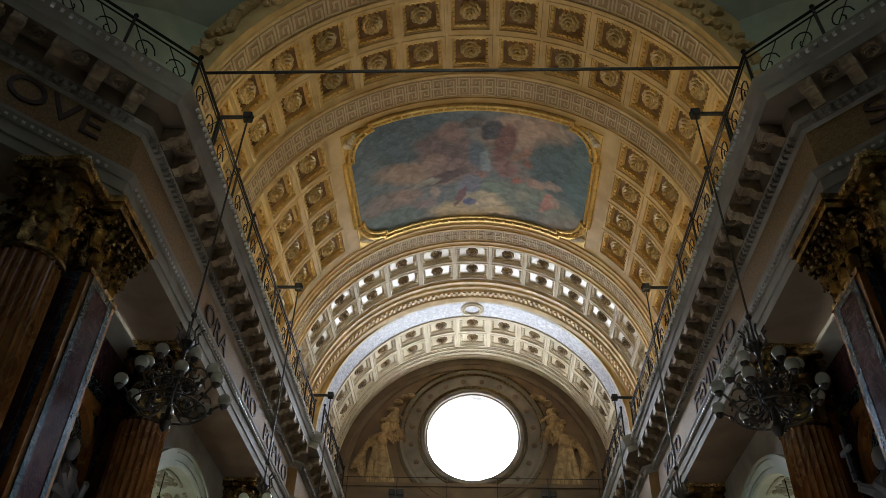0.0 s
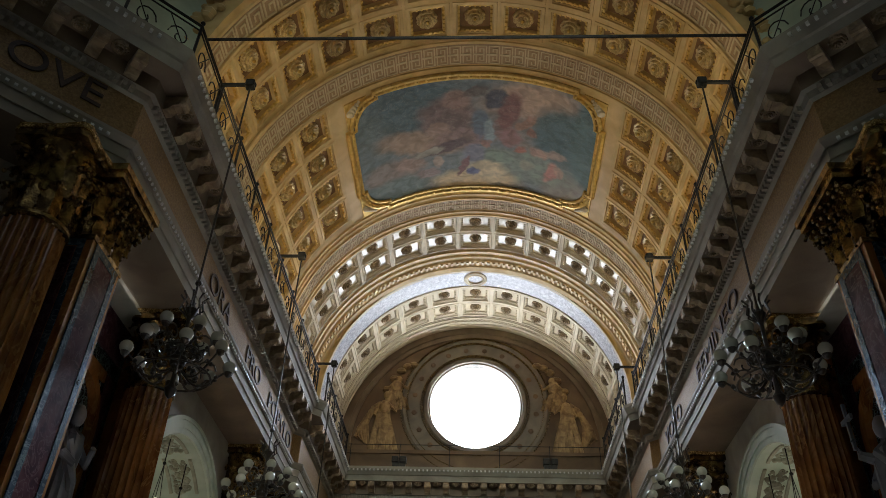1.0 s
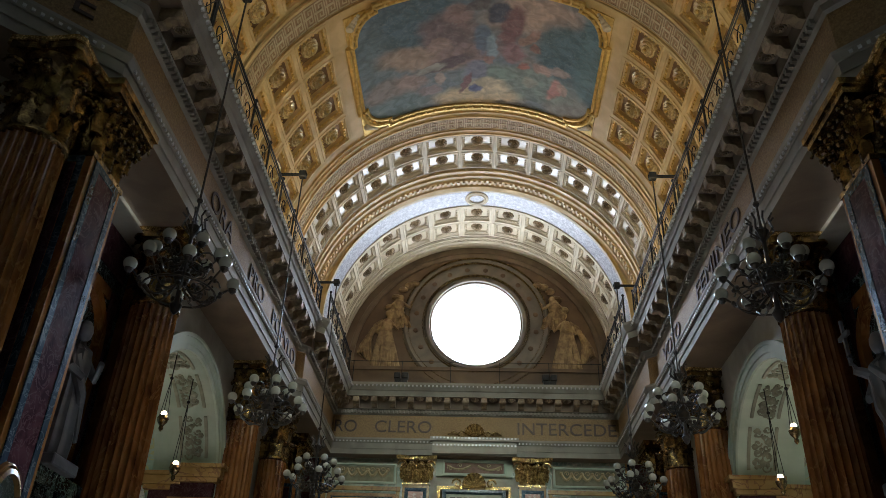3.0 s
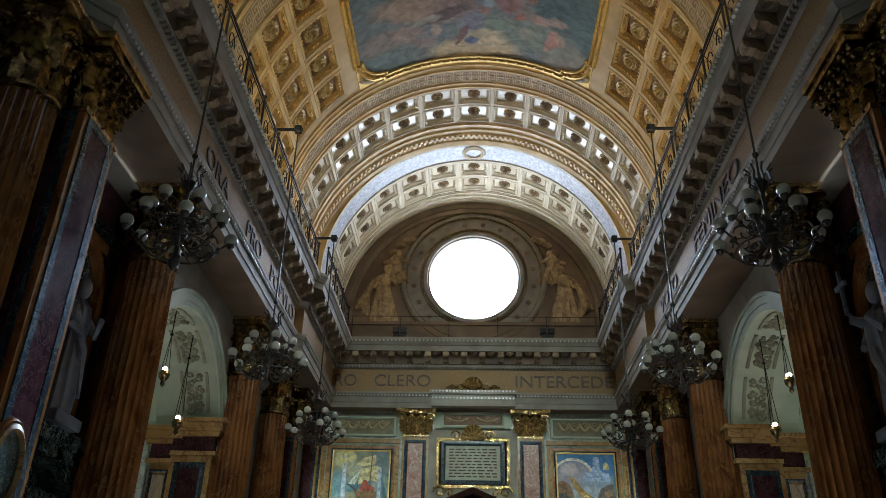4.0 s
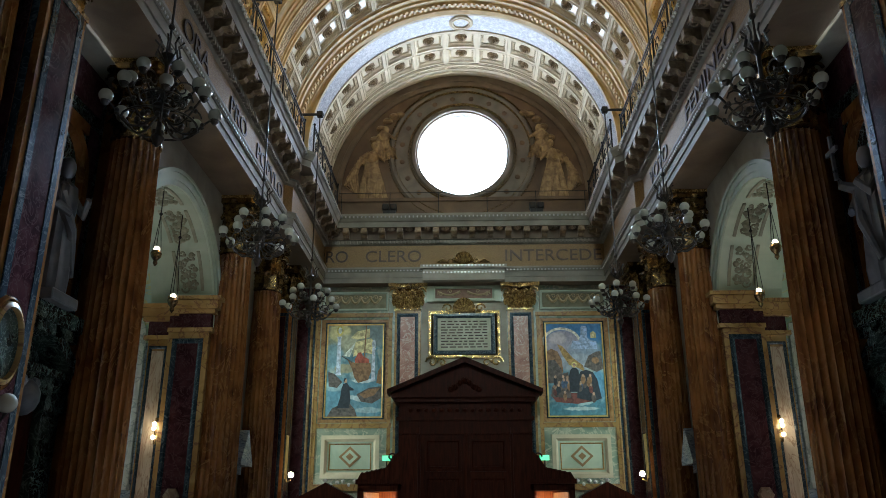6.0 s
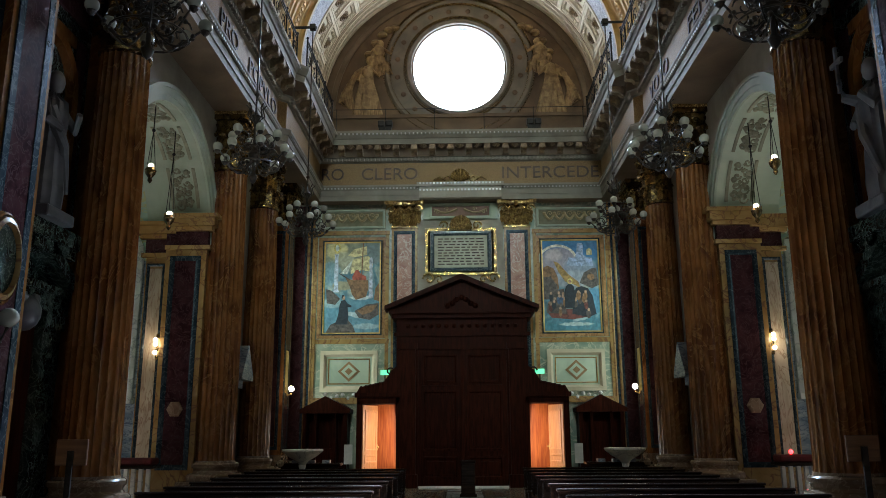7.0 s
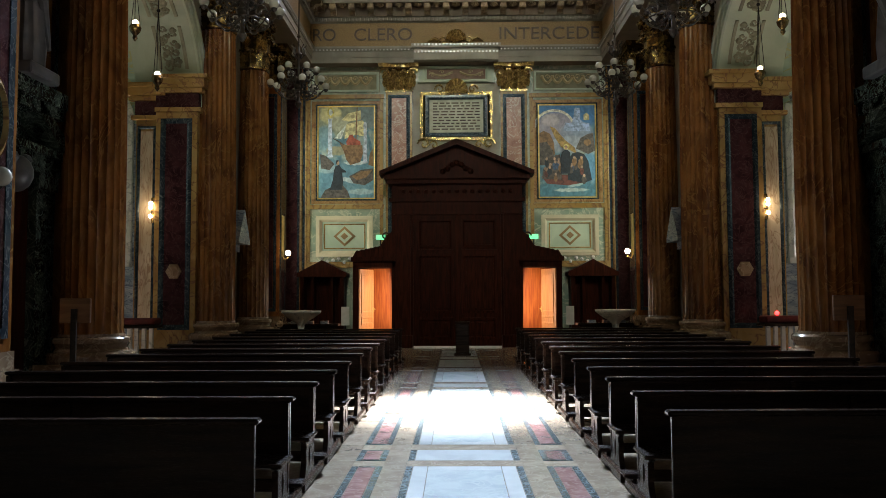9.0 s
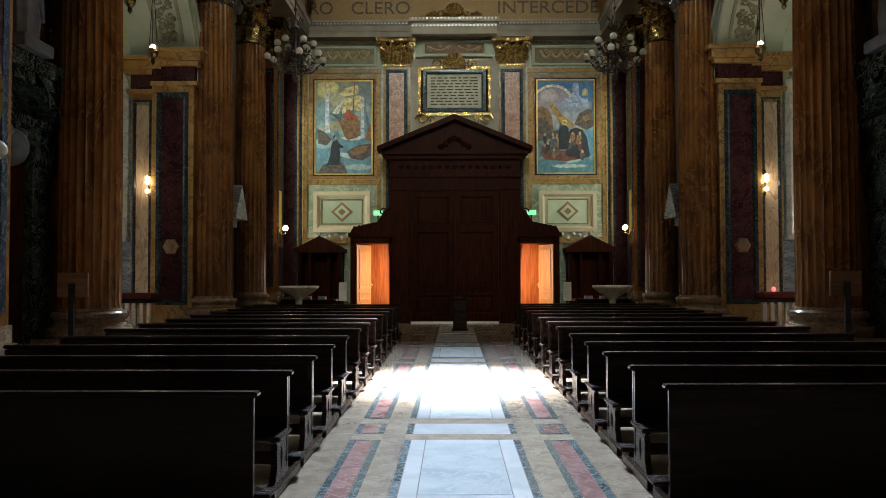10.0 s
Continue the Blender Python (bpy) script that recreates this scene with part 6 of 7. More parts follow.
part("board", Shape().box(-1.3, 1.3, FW, FW - 0.12, 8.95, 9.52), GREENW, cb)
part("frame", Shape().raised(-1.1, 1.1, 8.96, 9.5, FW - 0.122, 0.09, 0.06), GREENW, cb)
part("ground", Shape().box(-1.0, 1.0, FW - 0.12, FW - 0.128, 9.06, 9.4), MAUVEG, cb, "brown mauve ground")
rl = Shape()
for e in (-1, 1):
    rl.tube([(e * (0.12 + 0.8 * j / 10), FW - 0.15, 9.3 - 0.13 * math.sin(math.pi * j / 10)) for j in range(11)], 0.045, 6, 0, 0.03)
    volute(rl, (e * 0.5, FW - 0.15, 9.3), 0 if e > 0 else math.pi, 0.08)
    volute(rl, (e * 0.84, FW - 0.15, 9.2), 0 if e > 0 else math.pi, 0.1)
part("relief", rl, SCROLLG, cb, "ochre stucco scrolls", True)
cs = thing("frieze_cartouche", None, "stone shell cartouche breaking the frieze over the entrance", "cartouche")


def cartouche_part(name, sh):
    sh.v = [(x * 0.72, y, 10.12 + (z - 10.3) * 0.9) for x, y, z in sh.v]
    part(name, sh, GILT, cs, "old gilt shell", True)


for k in range(7):
    a = math.pi * (0.12 + 0.76 * k / 6)
    cartouche_part("shell_rib", Shape().tube([(0, 25.95, 10.36), (0.5 * math.cos(a), 25.78, 10.4 + 0.42 * math.sin(a))], 0.08, 8, 0, 0.13))
for e in (-1, 1):
    sh = Shape()
    volute(sh, (e * 0.62, 25.86, 10.42), 0 if e > 0 else math.pi, 0.17)
    cartouche_part("scroll", sh)
    cartouche_part("spray", Shape().tube([(e * 0.7, 25.95, 10.4), (e * 1.0, 25.92, 10.55), (e * 1.3, 25.97, 10.45)], 0.07, 6, 0, 0.03))
BEAD = Shape().box(-0.03, 0.03, -0.02, 0.02, -0.03, 0.03).mesh("dentil", WHITEM)
for k in range(24):
    for y, z in ((25.68, 10.05), (25.765, 9.83)):
        part("dentil", BEAD, None, cs, m=Matrix.Translation((-1.38 + 2.76 * k / 23, y, z)))
part("block", Shape().box(-1.42, 1.42, 25.78, 26.0, 9.56, 9.96).box(-1.5, 1.5, 25.7, 26.0, 9.96, 10.1), STONE, cs, "projecting stone block")

# ---- entrance lobby of dark wood ----
lob = thing("entrance_lobby", None, "dark carved walnut entrance lobby with double doors and pediment", "wooden porch")
LY = 25.3
sh = Shape().box(-2.12, 2.12, LY, LY + 0.14, 4.3, 5.3).box(-2.12, -1.42, LY, LY + 0.14, 0, 4.3).box(1.42, 2.12, LY, LY + 0.14, 0, 4.3)
for s in (-1, 1):
    sh.box(s * 2.0, s * 2.12, LY + 0.14, FW, 2.7, 5.3)
sh.box(-2.12, 2.12, LY + 0.14, FW, 5.1, 5.25)
part("body", sh, DWOOD, lob)
sh = Shape().box(-2.26, 2.26, LY - 0.14, FW, 5.3, 5.44).box(-2.36, 2.36, LY - 0.24, FW, 5.44, 5.56)
sh.prism([(-2.4, 5.56), (2.4, 5.56), (0, 6.56)], LY - 0.02, LY + 0.5)
for s in (-1, 1):
    sh.prism([(s * 2.5, 5.56), (s * 2.5, 5.7), (0, 6.74), (0, 6.56)], LY - 0.26, LY + 0.55)
part("moulding", Shape().box(-2.2, 2.2, LY - 0.06, LY, 4.72, 4.84), DWOOD, lob)
part("pediment", sh, DWOOD, lob, "triangular walnut pediment")
part("astragal", Shape().bevel_box(-0.04, 0.04, LY - 0.0, LY + 0.049, 0.05, 4.3, 0.01), DWOOD, lob, "rounded strip between the leaves")
cv = Shape()
for k in range(15):
    x = -1.75 + 0.25 * k
    part("rosette", Shape().ball((x, LY - 0.02, 5.05), 0.075, 8, 0, 0.9), DWOOD, lob, "", True)
for k in range(7):
    cv.ball((-0.45 + 0.15 * k, LY - 0.03, 5.85 + 0.14 * math.cos(k - 3)), 0.1, 8)
part("carving", cv, DWOOD, lob, "carved rosettes", True)
for s in (-1, 1):
    x0, x1 = sorted((s * 0.0005, s * 1.42))
    dl = part("door", Shape().box(x0, x1, LY + 0.05, LY + 0.12, 0.05, 4.3), DWOOD, lob, "panelled walnut door leaf")
    for z0, z1 in ((0.25, 0.95), (1.1, 3.0), (3.15, 4.15)):
        part("panel", Shape().raised(x0 + 0.14, x1 - 0.14, z0, z1, LY + 0.049, 0.1, 0.05).box(x0 + 0.3, x1 - 0.3, LY + 0.05, LY + 0.02, z0 + 0.16, z1 - 0.16), DWOOD, dl)
    pl = Shape().box(s * 1.5, s * 2.0, LY - 0.1, LY, 0.3, 4.3).box(s * 1.44, s * 2.06, LY - 0.14, LY, 0, 0.4).box(s * 1.44, s * 2.06, LY - 0.14, LY, 4.3, 4.5)
    part("pilaster", pl, DWOOD, lob, "fluted walnut pilaster")
    # low wing with an open doorway
    x0, x1 = sorted((s * 2.06, s * 3.2))
    w = Shape().box(s * 3.2, s * 3.38, LY, FW, 0, 2.66).box(s * 2.0, s * 3.38, LY, FW, 2.58, 2.78).box(s * 2.0, s * 3.44, LY - 0.08, FW, 2.78, 2.92)
    w.prism([(s * 2.12, 2.92), (s * 3.4, 2.92), (s * 3.3, 3.1), (s * 2.9, 3.2), (s * 2.5, 3.28), (s * 2.3, 3.62), (s * 2.12, 3.75)], LY + 0.02, LY + 0.16)
    for k in range(6):
        w.ball((s * (2.5 + 0.15 * k), LY + 0.06, 3.24 - 0.03 * k), 0.06, 8)
    volute(w, (s * 2.3, LY + 0.05, 3.6), 0, 0.14)
    wing = part("wing", w, DWOOD, lob, "low side wing of walnut")
    part("inner_wall", Shape().box(s * 2.12, s * 3.2, 26.18, 26.24, 0, 2.58), OWOOD, wing, "orange varnished wood")
    ang = math.radians(66)
    leaf_len = 0.98
    lf = Shape().box(0, leaf_len, -0.025, 0.025, 0.02, 2.54)
    for z0, z1 in ((0.2, 0.62), (0.72, 1.0), (1.1, 2.4)):
        lf.raised(0.12, leaf_len - 0.12, z0, z1, -0.0255, 0.08, 0.02)
    m = Matrix.Translation((s * 3.19, LY + 0.06, 0)) @ (Matrix.Rotation(ang, 4, "Z") if s < 0 else Matrix.Scale(-1, 4, (1, 0, 0)) @ Matrix.Rotation(ang, 4, "Z"))
    door = part("open_door", lf, LWOOD, wing, "open light oak door leaf", m=m)
    part("handle", Shape().ball((leaf_len - 0.07, -0.06, 1.22), 0.03, 8).box(leaf_len - 0.09, leaf_len - 0.05, -0.04, -0.025, 1.12, 1.3), GOLD, door, "brass handle")
    ex = thing("exit_sign", None, "small lit green exit sign on the wooden lobby", "exit sign", "exit signs")
    part("box", Shape().bevel_box(s * 2.5 - 0.15, s * 2.5 + 0.15, LY + 0.17, LY + 0.24, 3.5, 3.66, 0.01), EXITG, ex)
    part("bracket", Shape().box(s * 2.5 - 0.02, s * 2.5 + 0.02, LY + 0.19, LY + 0.22, 3.2, 3.5), IRON, ex)
    nt = thing("notice_board", None, "plain pale notice board standing beside the doorway", "notice board", "notice boards")
    part("board", Shape().bevel_box(s * 3.62 - 0.13, s * 3.62 + 0.13, LY - 0.02, LY + 0.02, 0.72, 1.32, 0.008), LINEN, nt)
    part("stand", Shape().box(s * 3.62 - 0.03, s * 3.62 + 0.03, LY, LY + 0.03, 0.0, 0.72).box(s * 3.62 - 0.15, s * 3.62 + 0.15, LY - 0.15, LY + 0.15, 0, 0.03), IRON, nt)
    # confessional
    cf = thing("confessional", None, "dark wooden confessional with low gabled top by the wall", "confessional", "confessionals")
    x0, x1 = sorted((s * 3.75, s * 5.2))
    xc = (x0 + x1) / 2
    b = Shape().box(x0, x1, 25.95, FW, 0, 0.25).box(x0, x0 + 0.12, 25.85, FW, 0.25, 2.3).box(x1 - 0.12, x1, 25.85, FW, 0.25, 2.3).box(x0, x1, 26.35, FW, 0.25, 2.3).box(xc - 0.36, xc - 0.28, 25.85, FW, 0.25, 2.3).box(xc + 0.28, xc + 0.36, 25.85, FW, 0.25, 2.3)
    part("body", b, DWOOD, cf)
    g = Shape().box(x0 - 0.1, x1 + 0.1, 25.75, FW, 2.3, 2.42).prism([(x0 - 0.12, 2.42), (x1 + 0.12, 2.42), (xc, 2.85)], 25.75, FW)
    part("gable", g, DWOOD, cf)
    part("half_door", Shape().box(xc - 0.28, xc + 0.28, 25.9, 25.94, 0.25, 1.2), DWOOD, cf)

# offering box in the aisle
ob = thing("offering_box", None, "tall dark wooden offering box standing in the aisle", "box")
part("post", Shape().bevel_box(-0.06, 0.32, 21.85, 22.15, 0.05, 0.88, 0.015), PWOOD, ob)
part("base", Shape().bevel_box(-0.1, 0.36, 21.8, 22.2, 0, 0.06, 0.01), PWOOD, ob)
part("lid", Shape().bevel_box(-0.08, 0.34, 21.82, 22.18, 0.88, 0.95, 0.015), PWOOD, ob)

# holy-water basins
for s in (-1, 1):
    ob = thing("holy_water_font", None, "white marble holy water basin on a baluster foot", "font", "water fonts")
    c = (s * 4.1, 20.5)
    part("basin", Shape().lathe([(0.08, 0.9), (0.16, 1.0), (0.34, 1.1), (0.47, 1.2), (0.52, 1.25), (0.52, 1.29), (0.47, 1.29), (0.36, 1.22), (0.001, 1.14)], 32, (*c, 0)), WHITEM, ob, "", True)
    part("foot", Shape().lathe([(0.22, 0), (0.22, 0.08), (0.12, 0.16), (0.08, 0.4), (0.12, 0.62), (0.07, 0.78), (0.1, 0.9)], 20, (*c, 0)), WHITEM, ob, "", True)
    cy = Shape()
    for k in range(5):
        cy.ball((s * (4.75 + 0.09 * math.sin(k)), 20.6, 0.14 + 0.2 * k), 0.17 - 0.018 * k, 8)
    tagged(part("putto", cy, COLB, None, "", True), "small marble putto figure seated beside the basin", "statue", "putti")


# ---- cornice railing, lamp poles and tie rod ----
RZ0, RZ1 = 11.93, 12.95


def railing(p, q, label):
    ob = thing("railing", None, label, "railing", "cornice railings")
    p, q = Vector(p), Vector(q)
    length, d = (q - p).length, (q - p).normalized()
    at = lambda s, z: (p.x + d.x * s, p.y + d.y * s, z)
    for z, r in ((RZ1, 0.028), (RZ1 - 0.12, 0.016), (RZ0 + 0.1, 0.018)):
        part("rail", Shape().tube([at(0, z), at(length, z)], r, 6), IRON, ob)
    cnt = max(1, round(length / 1.35))
    for k in range(cnt + 1):
        s = length * k / cnt
        part("post", Shape().tube([at(s, RZ0), at(s, RZ1 + 0.06)], 0.026, 6).ball(at(s, RZ1 + 0.08), 0.045, 8), IRON, ob)
    for k in range(cnt):
        s0 = length * k / cnt
        sh = Shape()
        w = length / cnt
        for e in (0.25, 0.75):
            c = s0 + w * e
            sgn = 1 if e < 0.5 else -1
            pts = [at(c + sgn * 0.2 * (1 - j / 18) * math.cos(j * 0.5), RZ0 + 0.48 + 0.26 * (1 - j / 18) * math.sin(j * 0.5)) for j in range(15)]
            sh.tube(pts, 0.013, 5)
            sh.tube([at(c - 0.25, RZ0 + 0.1), at(c + 0.25, RZ1 - 0.12)], 0.01, 5)
        part("scroll", sh, IRON, ob)
    return ob


for s in (-1, 1):
    railing((s * 4.68, 8.05), (s * 4.68, 20.6), "long black wrought-iron railing along the cornice edge")
    railing((s * 4.44, 20.9), (s * 4.44, 25.4), "short black wrought-iron railing at the end of the cornice")
    railing((s * 4.68, 8.05), (s * 9.0, 3.73), "black wrought-iron railing on the diagonal crossing cornice")
er = thing("railing", None, "thin black iron rail over the entrance cornice", "railing", "cornice railings")
part("rail", Shape().tube([(-4.4, 25.5, 12.72), (4.4, 25.5, 12.72)], 0.012, 6), IRON, er)
for k in range(6):
    part("post", Shape().tube([(-4.3 + 1.72 * k, 25.5, RZ0), (-4.3 + 1.72 * k, 25.5, 12.74)], 0.014, 6), IRON, er)
tagged(part("tie_rod", Shape().tube([(-4.68, 8.35, RZ1 + 0.03), (4.68, 8.35, RZ1 + 0.03)], 0.03, 6), IRON), "black iron tie rod spanning the nave", "rod")


# ---- chandeliers ----
def chandelier():
    ob = thing("chandelier", None, "black wrought-iron chandelier with unlit opal glass globes", "chandelier", "hanging chandeliers")
    sh = Shape().lathe([(0.01, -0.82), (0.05, -0.78), (0.09, -0.68), (0.04, -0.6), (0.03, -0.4), (0.1, -0.3), (0.13, -0.2), (0.06, -0.1), (0.03, 0.1), (0.03, 0.45), (0.08, 0.55), (0.1, 0.62), (0.03, 0.7), (0.015, 0.82)], 14)
    for k in range(8):
        a = math.tau * k / 8
        curl = Shape().tube([(0.05 * math.cos(a), 0.05 * math.sin(a), 0.5), (0.17 * math.cos(a), 0.17 * math.sin(a), 0.62), (0.13 * math.cos(a), 0.13 * math.sin(a), 0.78), (0.2 * math.cos(a), 0.2 * math.sin(a), 0.86)], 0.016, 5)
        part("curl", curl, AGED, ob)
    part("stem", sh, AGED, ob, "", True)

    def arm(a, reach, z0, z1, drop):
        c, s = math.cos(a), math.sin(a)
        pts = []
        for j in range(11):
            t = j / 10
            r = 0.06 + (reach - 0.06) * t
            z = z0 + (z1 - z0) * t - drop * math.sin(math.pi * min(1, t * 1.15))
            pts.append((r * c, r * s, z))
        g = Shape().tube(pts, 0.017, 5)
        sp = []
        for j in range(12):
            q = j * 0.6
            rr = 0.15 * (1 - j / 14)
            sp.append(((reach * 0.55 + rr * math.cos(q)) * c, (reach * 0.55 + rr * math.cos(q)) * s, (z0 + z1) / 2 + 0.04 + rr * math.sin(q)))
        g.tube(sp, 0.013, 5)
        for e in (-0.08, 0.08):
            g.ball((reach * 0.4 * math.cos(a + e * 2), reach * 0.4 * math.sin(a + e * 2), (z0 + z1) / 2 - drop * 0.6), 0.045, 6)
            g.ball((reach * 0.78 * math.cos(a + e), reach * 0.78 * math.sin(a + e), (z0 + z1) / 2 - drop * 0.3), 0.035, 6)
        g.lathe([(0.02, -0.05), (0.06, -0.01), (0.065, 0.02), (0.045, 0.03)], 10, (reach * c, reach * s, z1))
        ar = part("arm", g, AGED, ob)
        part("globe", Shape().ball((reach * c, reach * s, z1 + 0.1), 0.098, 16), OPAL, ar, "white opal glass globe", True)

    for k in range(8):
        arm(math.tau * k / 8 + 0.2, 0.72, -0.35, -0.28 + 0.05 * (k % 2), 0.24)
    for k in range(6):
        arm(math.tau * k / 6, 0.46, 0.0, 0.12, 0.16)
    rg = Shape()
    rg.tube([(0.5 * math.cos(math.tau * j / 24), 0.5 * math.sin(math.tau * j / 24), -0.46) for j in range(25)], 0.016, 5)
    rg.tube([(0.3 * math.cos(math.tau * j / 24), 0.3 * math.sin(math.tau * j / 24), -0.1) for j in range(25)], 0.014, 5)
    part("ring", rg, AGED, ob)
    part("chain", Shape().tube([(0, 0, 0.8), (0, 0, 5.55)], 0.018, 6).ball((0, 0, 1.1), 0.05, 8), AGED, ob)
    return ob


one = chandelier()
spots = [(s * 4.15, y) for s in (-1, 1) for y in (9.4, 14.8, 20.2)]
rnd = random.Random(8)
for k, (x, y) in enumerate(spots):
    m = pose(x, y, 7.4, 0, 0, rnd.uniform(0, 60))
    if k == 0:
        one.matrix_basis = m
    else:
        copy_thing(one, m)
    s = 1 if x > 0 else -1
    bk = Shape().box(s * 4.05, s * 4.75, y - 0.025, y + 0.025, 12.96, 13.02).bevel_box(s * 4.07, s * 4.24, y - 0.08, y + 0.08, 12.9, 13.08, 0.02)
    bk.tube([(s * 4.7, y, 11.9), (s * 4.7, y, 13.0)], 0.03, 6)
    tagged(part("hanging_pole", bk, IRON), "black iron pole reaching out from the railing", "pole", "chandelier poles")


# ---- sanctuary lamps, sconces, floodlights ----
for s in (-1, 1):
    for y, z, top in ((15.3, 7.1, 8.5), (16.5, 6.4, 8.4)):
        ob = thing("hanging_lamp", None, "small bronze hanging lamp with a lit bulb on chains", "hanging lamp", "chapel hanging lamps")
        c = (s * 6.45, y, z)
        part("bowl", Shape().lathe([(0.01, -0.32), (0.05, -0.26), (0.04, -0.2), (0.1, -0.12), (0.12, -0.04), (0.09, 0.02)], 14, c), BRONZE, ob, "", True)
        part("bulb", Shape().ball((c[0], c[1], c[2] + 0.06), 0.06, 12), BULB, ob, "glowing bulb", True)
        ch = Shape().tube([(c[0], y, top - 0.55), (c[0], y, top + 0.1)], 0.012, 5).ball((c[0], y, top - 0.55), 0.04, 8)
        for k in range(3):
            a = math.tau * k / 3
            ch.tube([(c[0], y, top - 0.55), (c[0] + 0.1 * math.cos(a), y + 0.1 * math.sin(a), z - 0.02)], 0.008, 4)
        part("chain", ch, IRON, ob)
        lamp("hanging_lamp_light", "POINT", pose(c[0] - s * 0.16, y - 0.05, z + 0.08), 1.0, (1, 0.75, 0.45), 0.05)
    ob = thing("wall_sconce", None, "gilded wall bracket lamp with a lit round globe", "wall lamp", "pilaster sconces")
    x, y, z = s * 5.2, 23.95, 3.0
    part("plate", Shape().bevel_box(s * 5.46, s * 5.5, 24.3, 24.6, 2.9, 4.2, 0.01), GOLD, ob, "gilt oval plate")
    part("arm", Shape().tube([(s * 5.48, 24.35, 3.1), (s * 5.35, 24.1, 2.8), (x, y, 2.85)], 0.02, 6), GOLD, ob)
    part("globe", Shape().ball((x, y, z), 0.085, 16), BULB, ob, "glowing globe", True)
    lamp("sconce_light", "POINT", pose(x - s * 0.2, y - 0.1, z), 9, (1, 0.78, 0.5), 0.1)
    ob = thing("wall_light", None, "twin bare lit bulbs on the chapel jamb", "wall light", "chapel wall lights")
    x, y = s * 7.15, AC + AR - 0.16
    part("plate", Shape().bevel_box(x - 0.05, x + 0.05, y + 0.09, y + 0.14, 3.4, 4.0, 0.01), BRONZE, ob)
    for z in (3.55, 3.75, 3.85):
        part("bulb", Shape().ball((x + s * 0.02, y, z), 0.05, 10), BULB, ob, "glowing bulb", True)
    lamp("jamb_light", "POINT", pose(x, y - 0.14, 3.75), 3.5, (1, 0.78, 0.48), 0.06)
    fl = thing("floodlight", None, "small black twin floodlight standing on the cornice", "floodlight", "cornice floodlights")
    for k in (-0.14, 0.14):
        part("head", Shape().bevel_box(s * 2.6 + k - 0.11, s * 2.6 + k + 0.11, 25.5, 25.75, 12.1, 12.32, 0.02), IRON, fl)
    part("foot", Shape().box(s * 2.6 - 0.22, s * 2.6 + 0.22, 25.55, 25.7, 11.94, 12.1), IRON, fl)
    for y in (9.0, 12.2, 16.8):
        f2 = thing("floodlight", None, "small black floodlight aimed up from the cornice", "floodlight", "cornice floodlights")
        part("head", Shape().bevel_box(s * 5.0 - 0.1, s * 5.0 + 0.1, y - 0.14, y + 0.14, 12.05, 12.25, 0.02), IRON, f2)
        part("foot", Shape().box(s * 5.0 - 0.03, s * 5.0 + 0.03, y - 0.05, y + 0.05, 11.93, 12.05), IRON, f2)
    for y in (10.4, 14.6, 18.4):
        lamp("cornice_uplight", "AREA", look((s * 5.0, y, 12.35), (s * 5.3, y, 14.5)), UPLIGHT, (1.0, 0.78, 0.4), 0.12, 3.6)
    # reading stand by the column
    ob = thing("notice_stand", None, "tan wooden notice panel on a slim dark post", "stand", "notice stands")
    part("board", Shape().bevel_box(s * 5.42 - 0.22, s * 5.42 + 0.22, 10.98, 11.02, 1.3, 1.65, 0.008), TANW, ob)
    part("post", Shape().box(s * 5.42 - 0.04, s * 5.42 + 0.04, 10.94, 10.975, 0.0, 1.5).box(s * 5.42 - 0.18, s * 5.42 + 0.18, 10.8, 11.1, 0, 0.03), IRON, ob)
    # votive table at the chapel entrance
    ob = thing("votive_table", None, "small table with red cloth and white rail at the chapel", "table", "votive tables")
    x = s * 7.1
    part("top", Shape().bevel_box(x - 0.5, x + 0.5, 17.0, 17.5, 0.98, 1.05, 0.01), PWOOD, ob)
    for k in range(6):
        part("baluster", Shape().box(x - 0.45 + 0.16 * k, x - 0.37 + 0.16 * k, 17.05, 17.12, 0.0, 0.98), WHITEM, ob)
    part("cloth", Shape().bevel_box(x - 0.46, x + 0.46, 17.03, 17.47, 1.05, 1.2, 0.03), RED, ob, "red cloth")
    if s > 0:
        part("candle_lamp", Shape().ball((x - 0.2, 17.1, 1.26), 0.05, 8), REDL, ob, "glowing red lamp")


# ---- pews ----
def leg_shape(x):
    """A waisted upright board with an oval slot."""
    sh = Shape()
    rows = [(0.1, 0.2, 0.0), (0.15, 0.17, 0.0), (0.19, 0.145, 0.012), (0.23, 0.14, 0.03), (0.27, 0.15, 0.034), (0.31, 0.155, 0.026), (0.345, 0.135, 0.0), (0.375, 0.145, 0.0), (0.4, 0.18, 0.0)]
    yc = -0.25
    for (z0, w0, h0), (z1, w1, h1) in zip(rows, rows[1:]):
        for e in (-1, 1):
            vs = [(x + d, yc + e * q, z) for d in (-0.024, 0.024) for q, z in ((h0, z0), (w0, z0), (w1, z1), (h1, z1))]
            sh.faces(vs, [(0, 1, 2, 3), (7, 6, 5, 4), (1, 5, 6, 2), (0, 3, 7, 4)])
    return sh


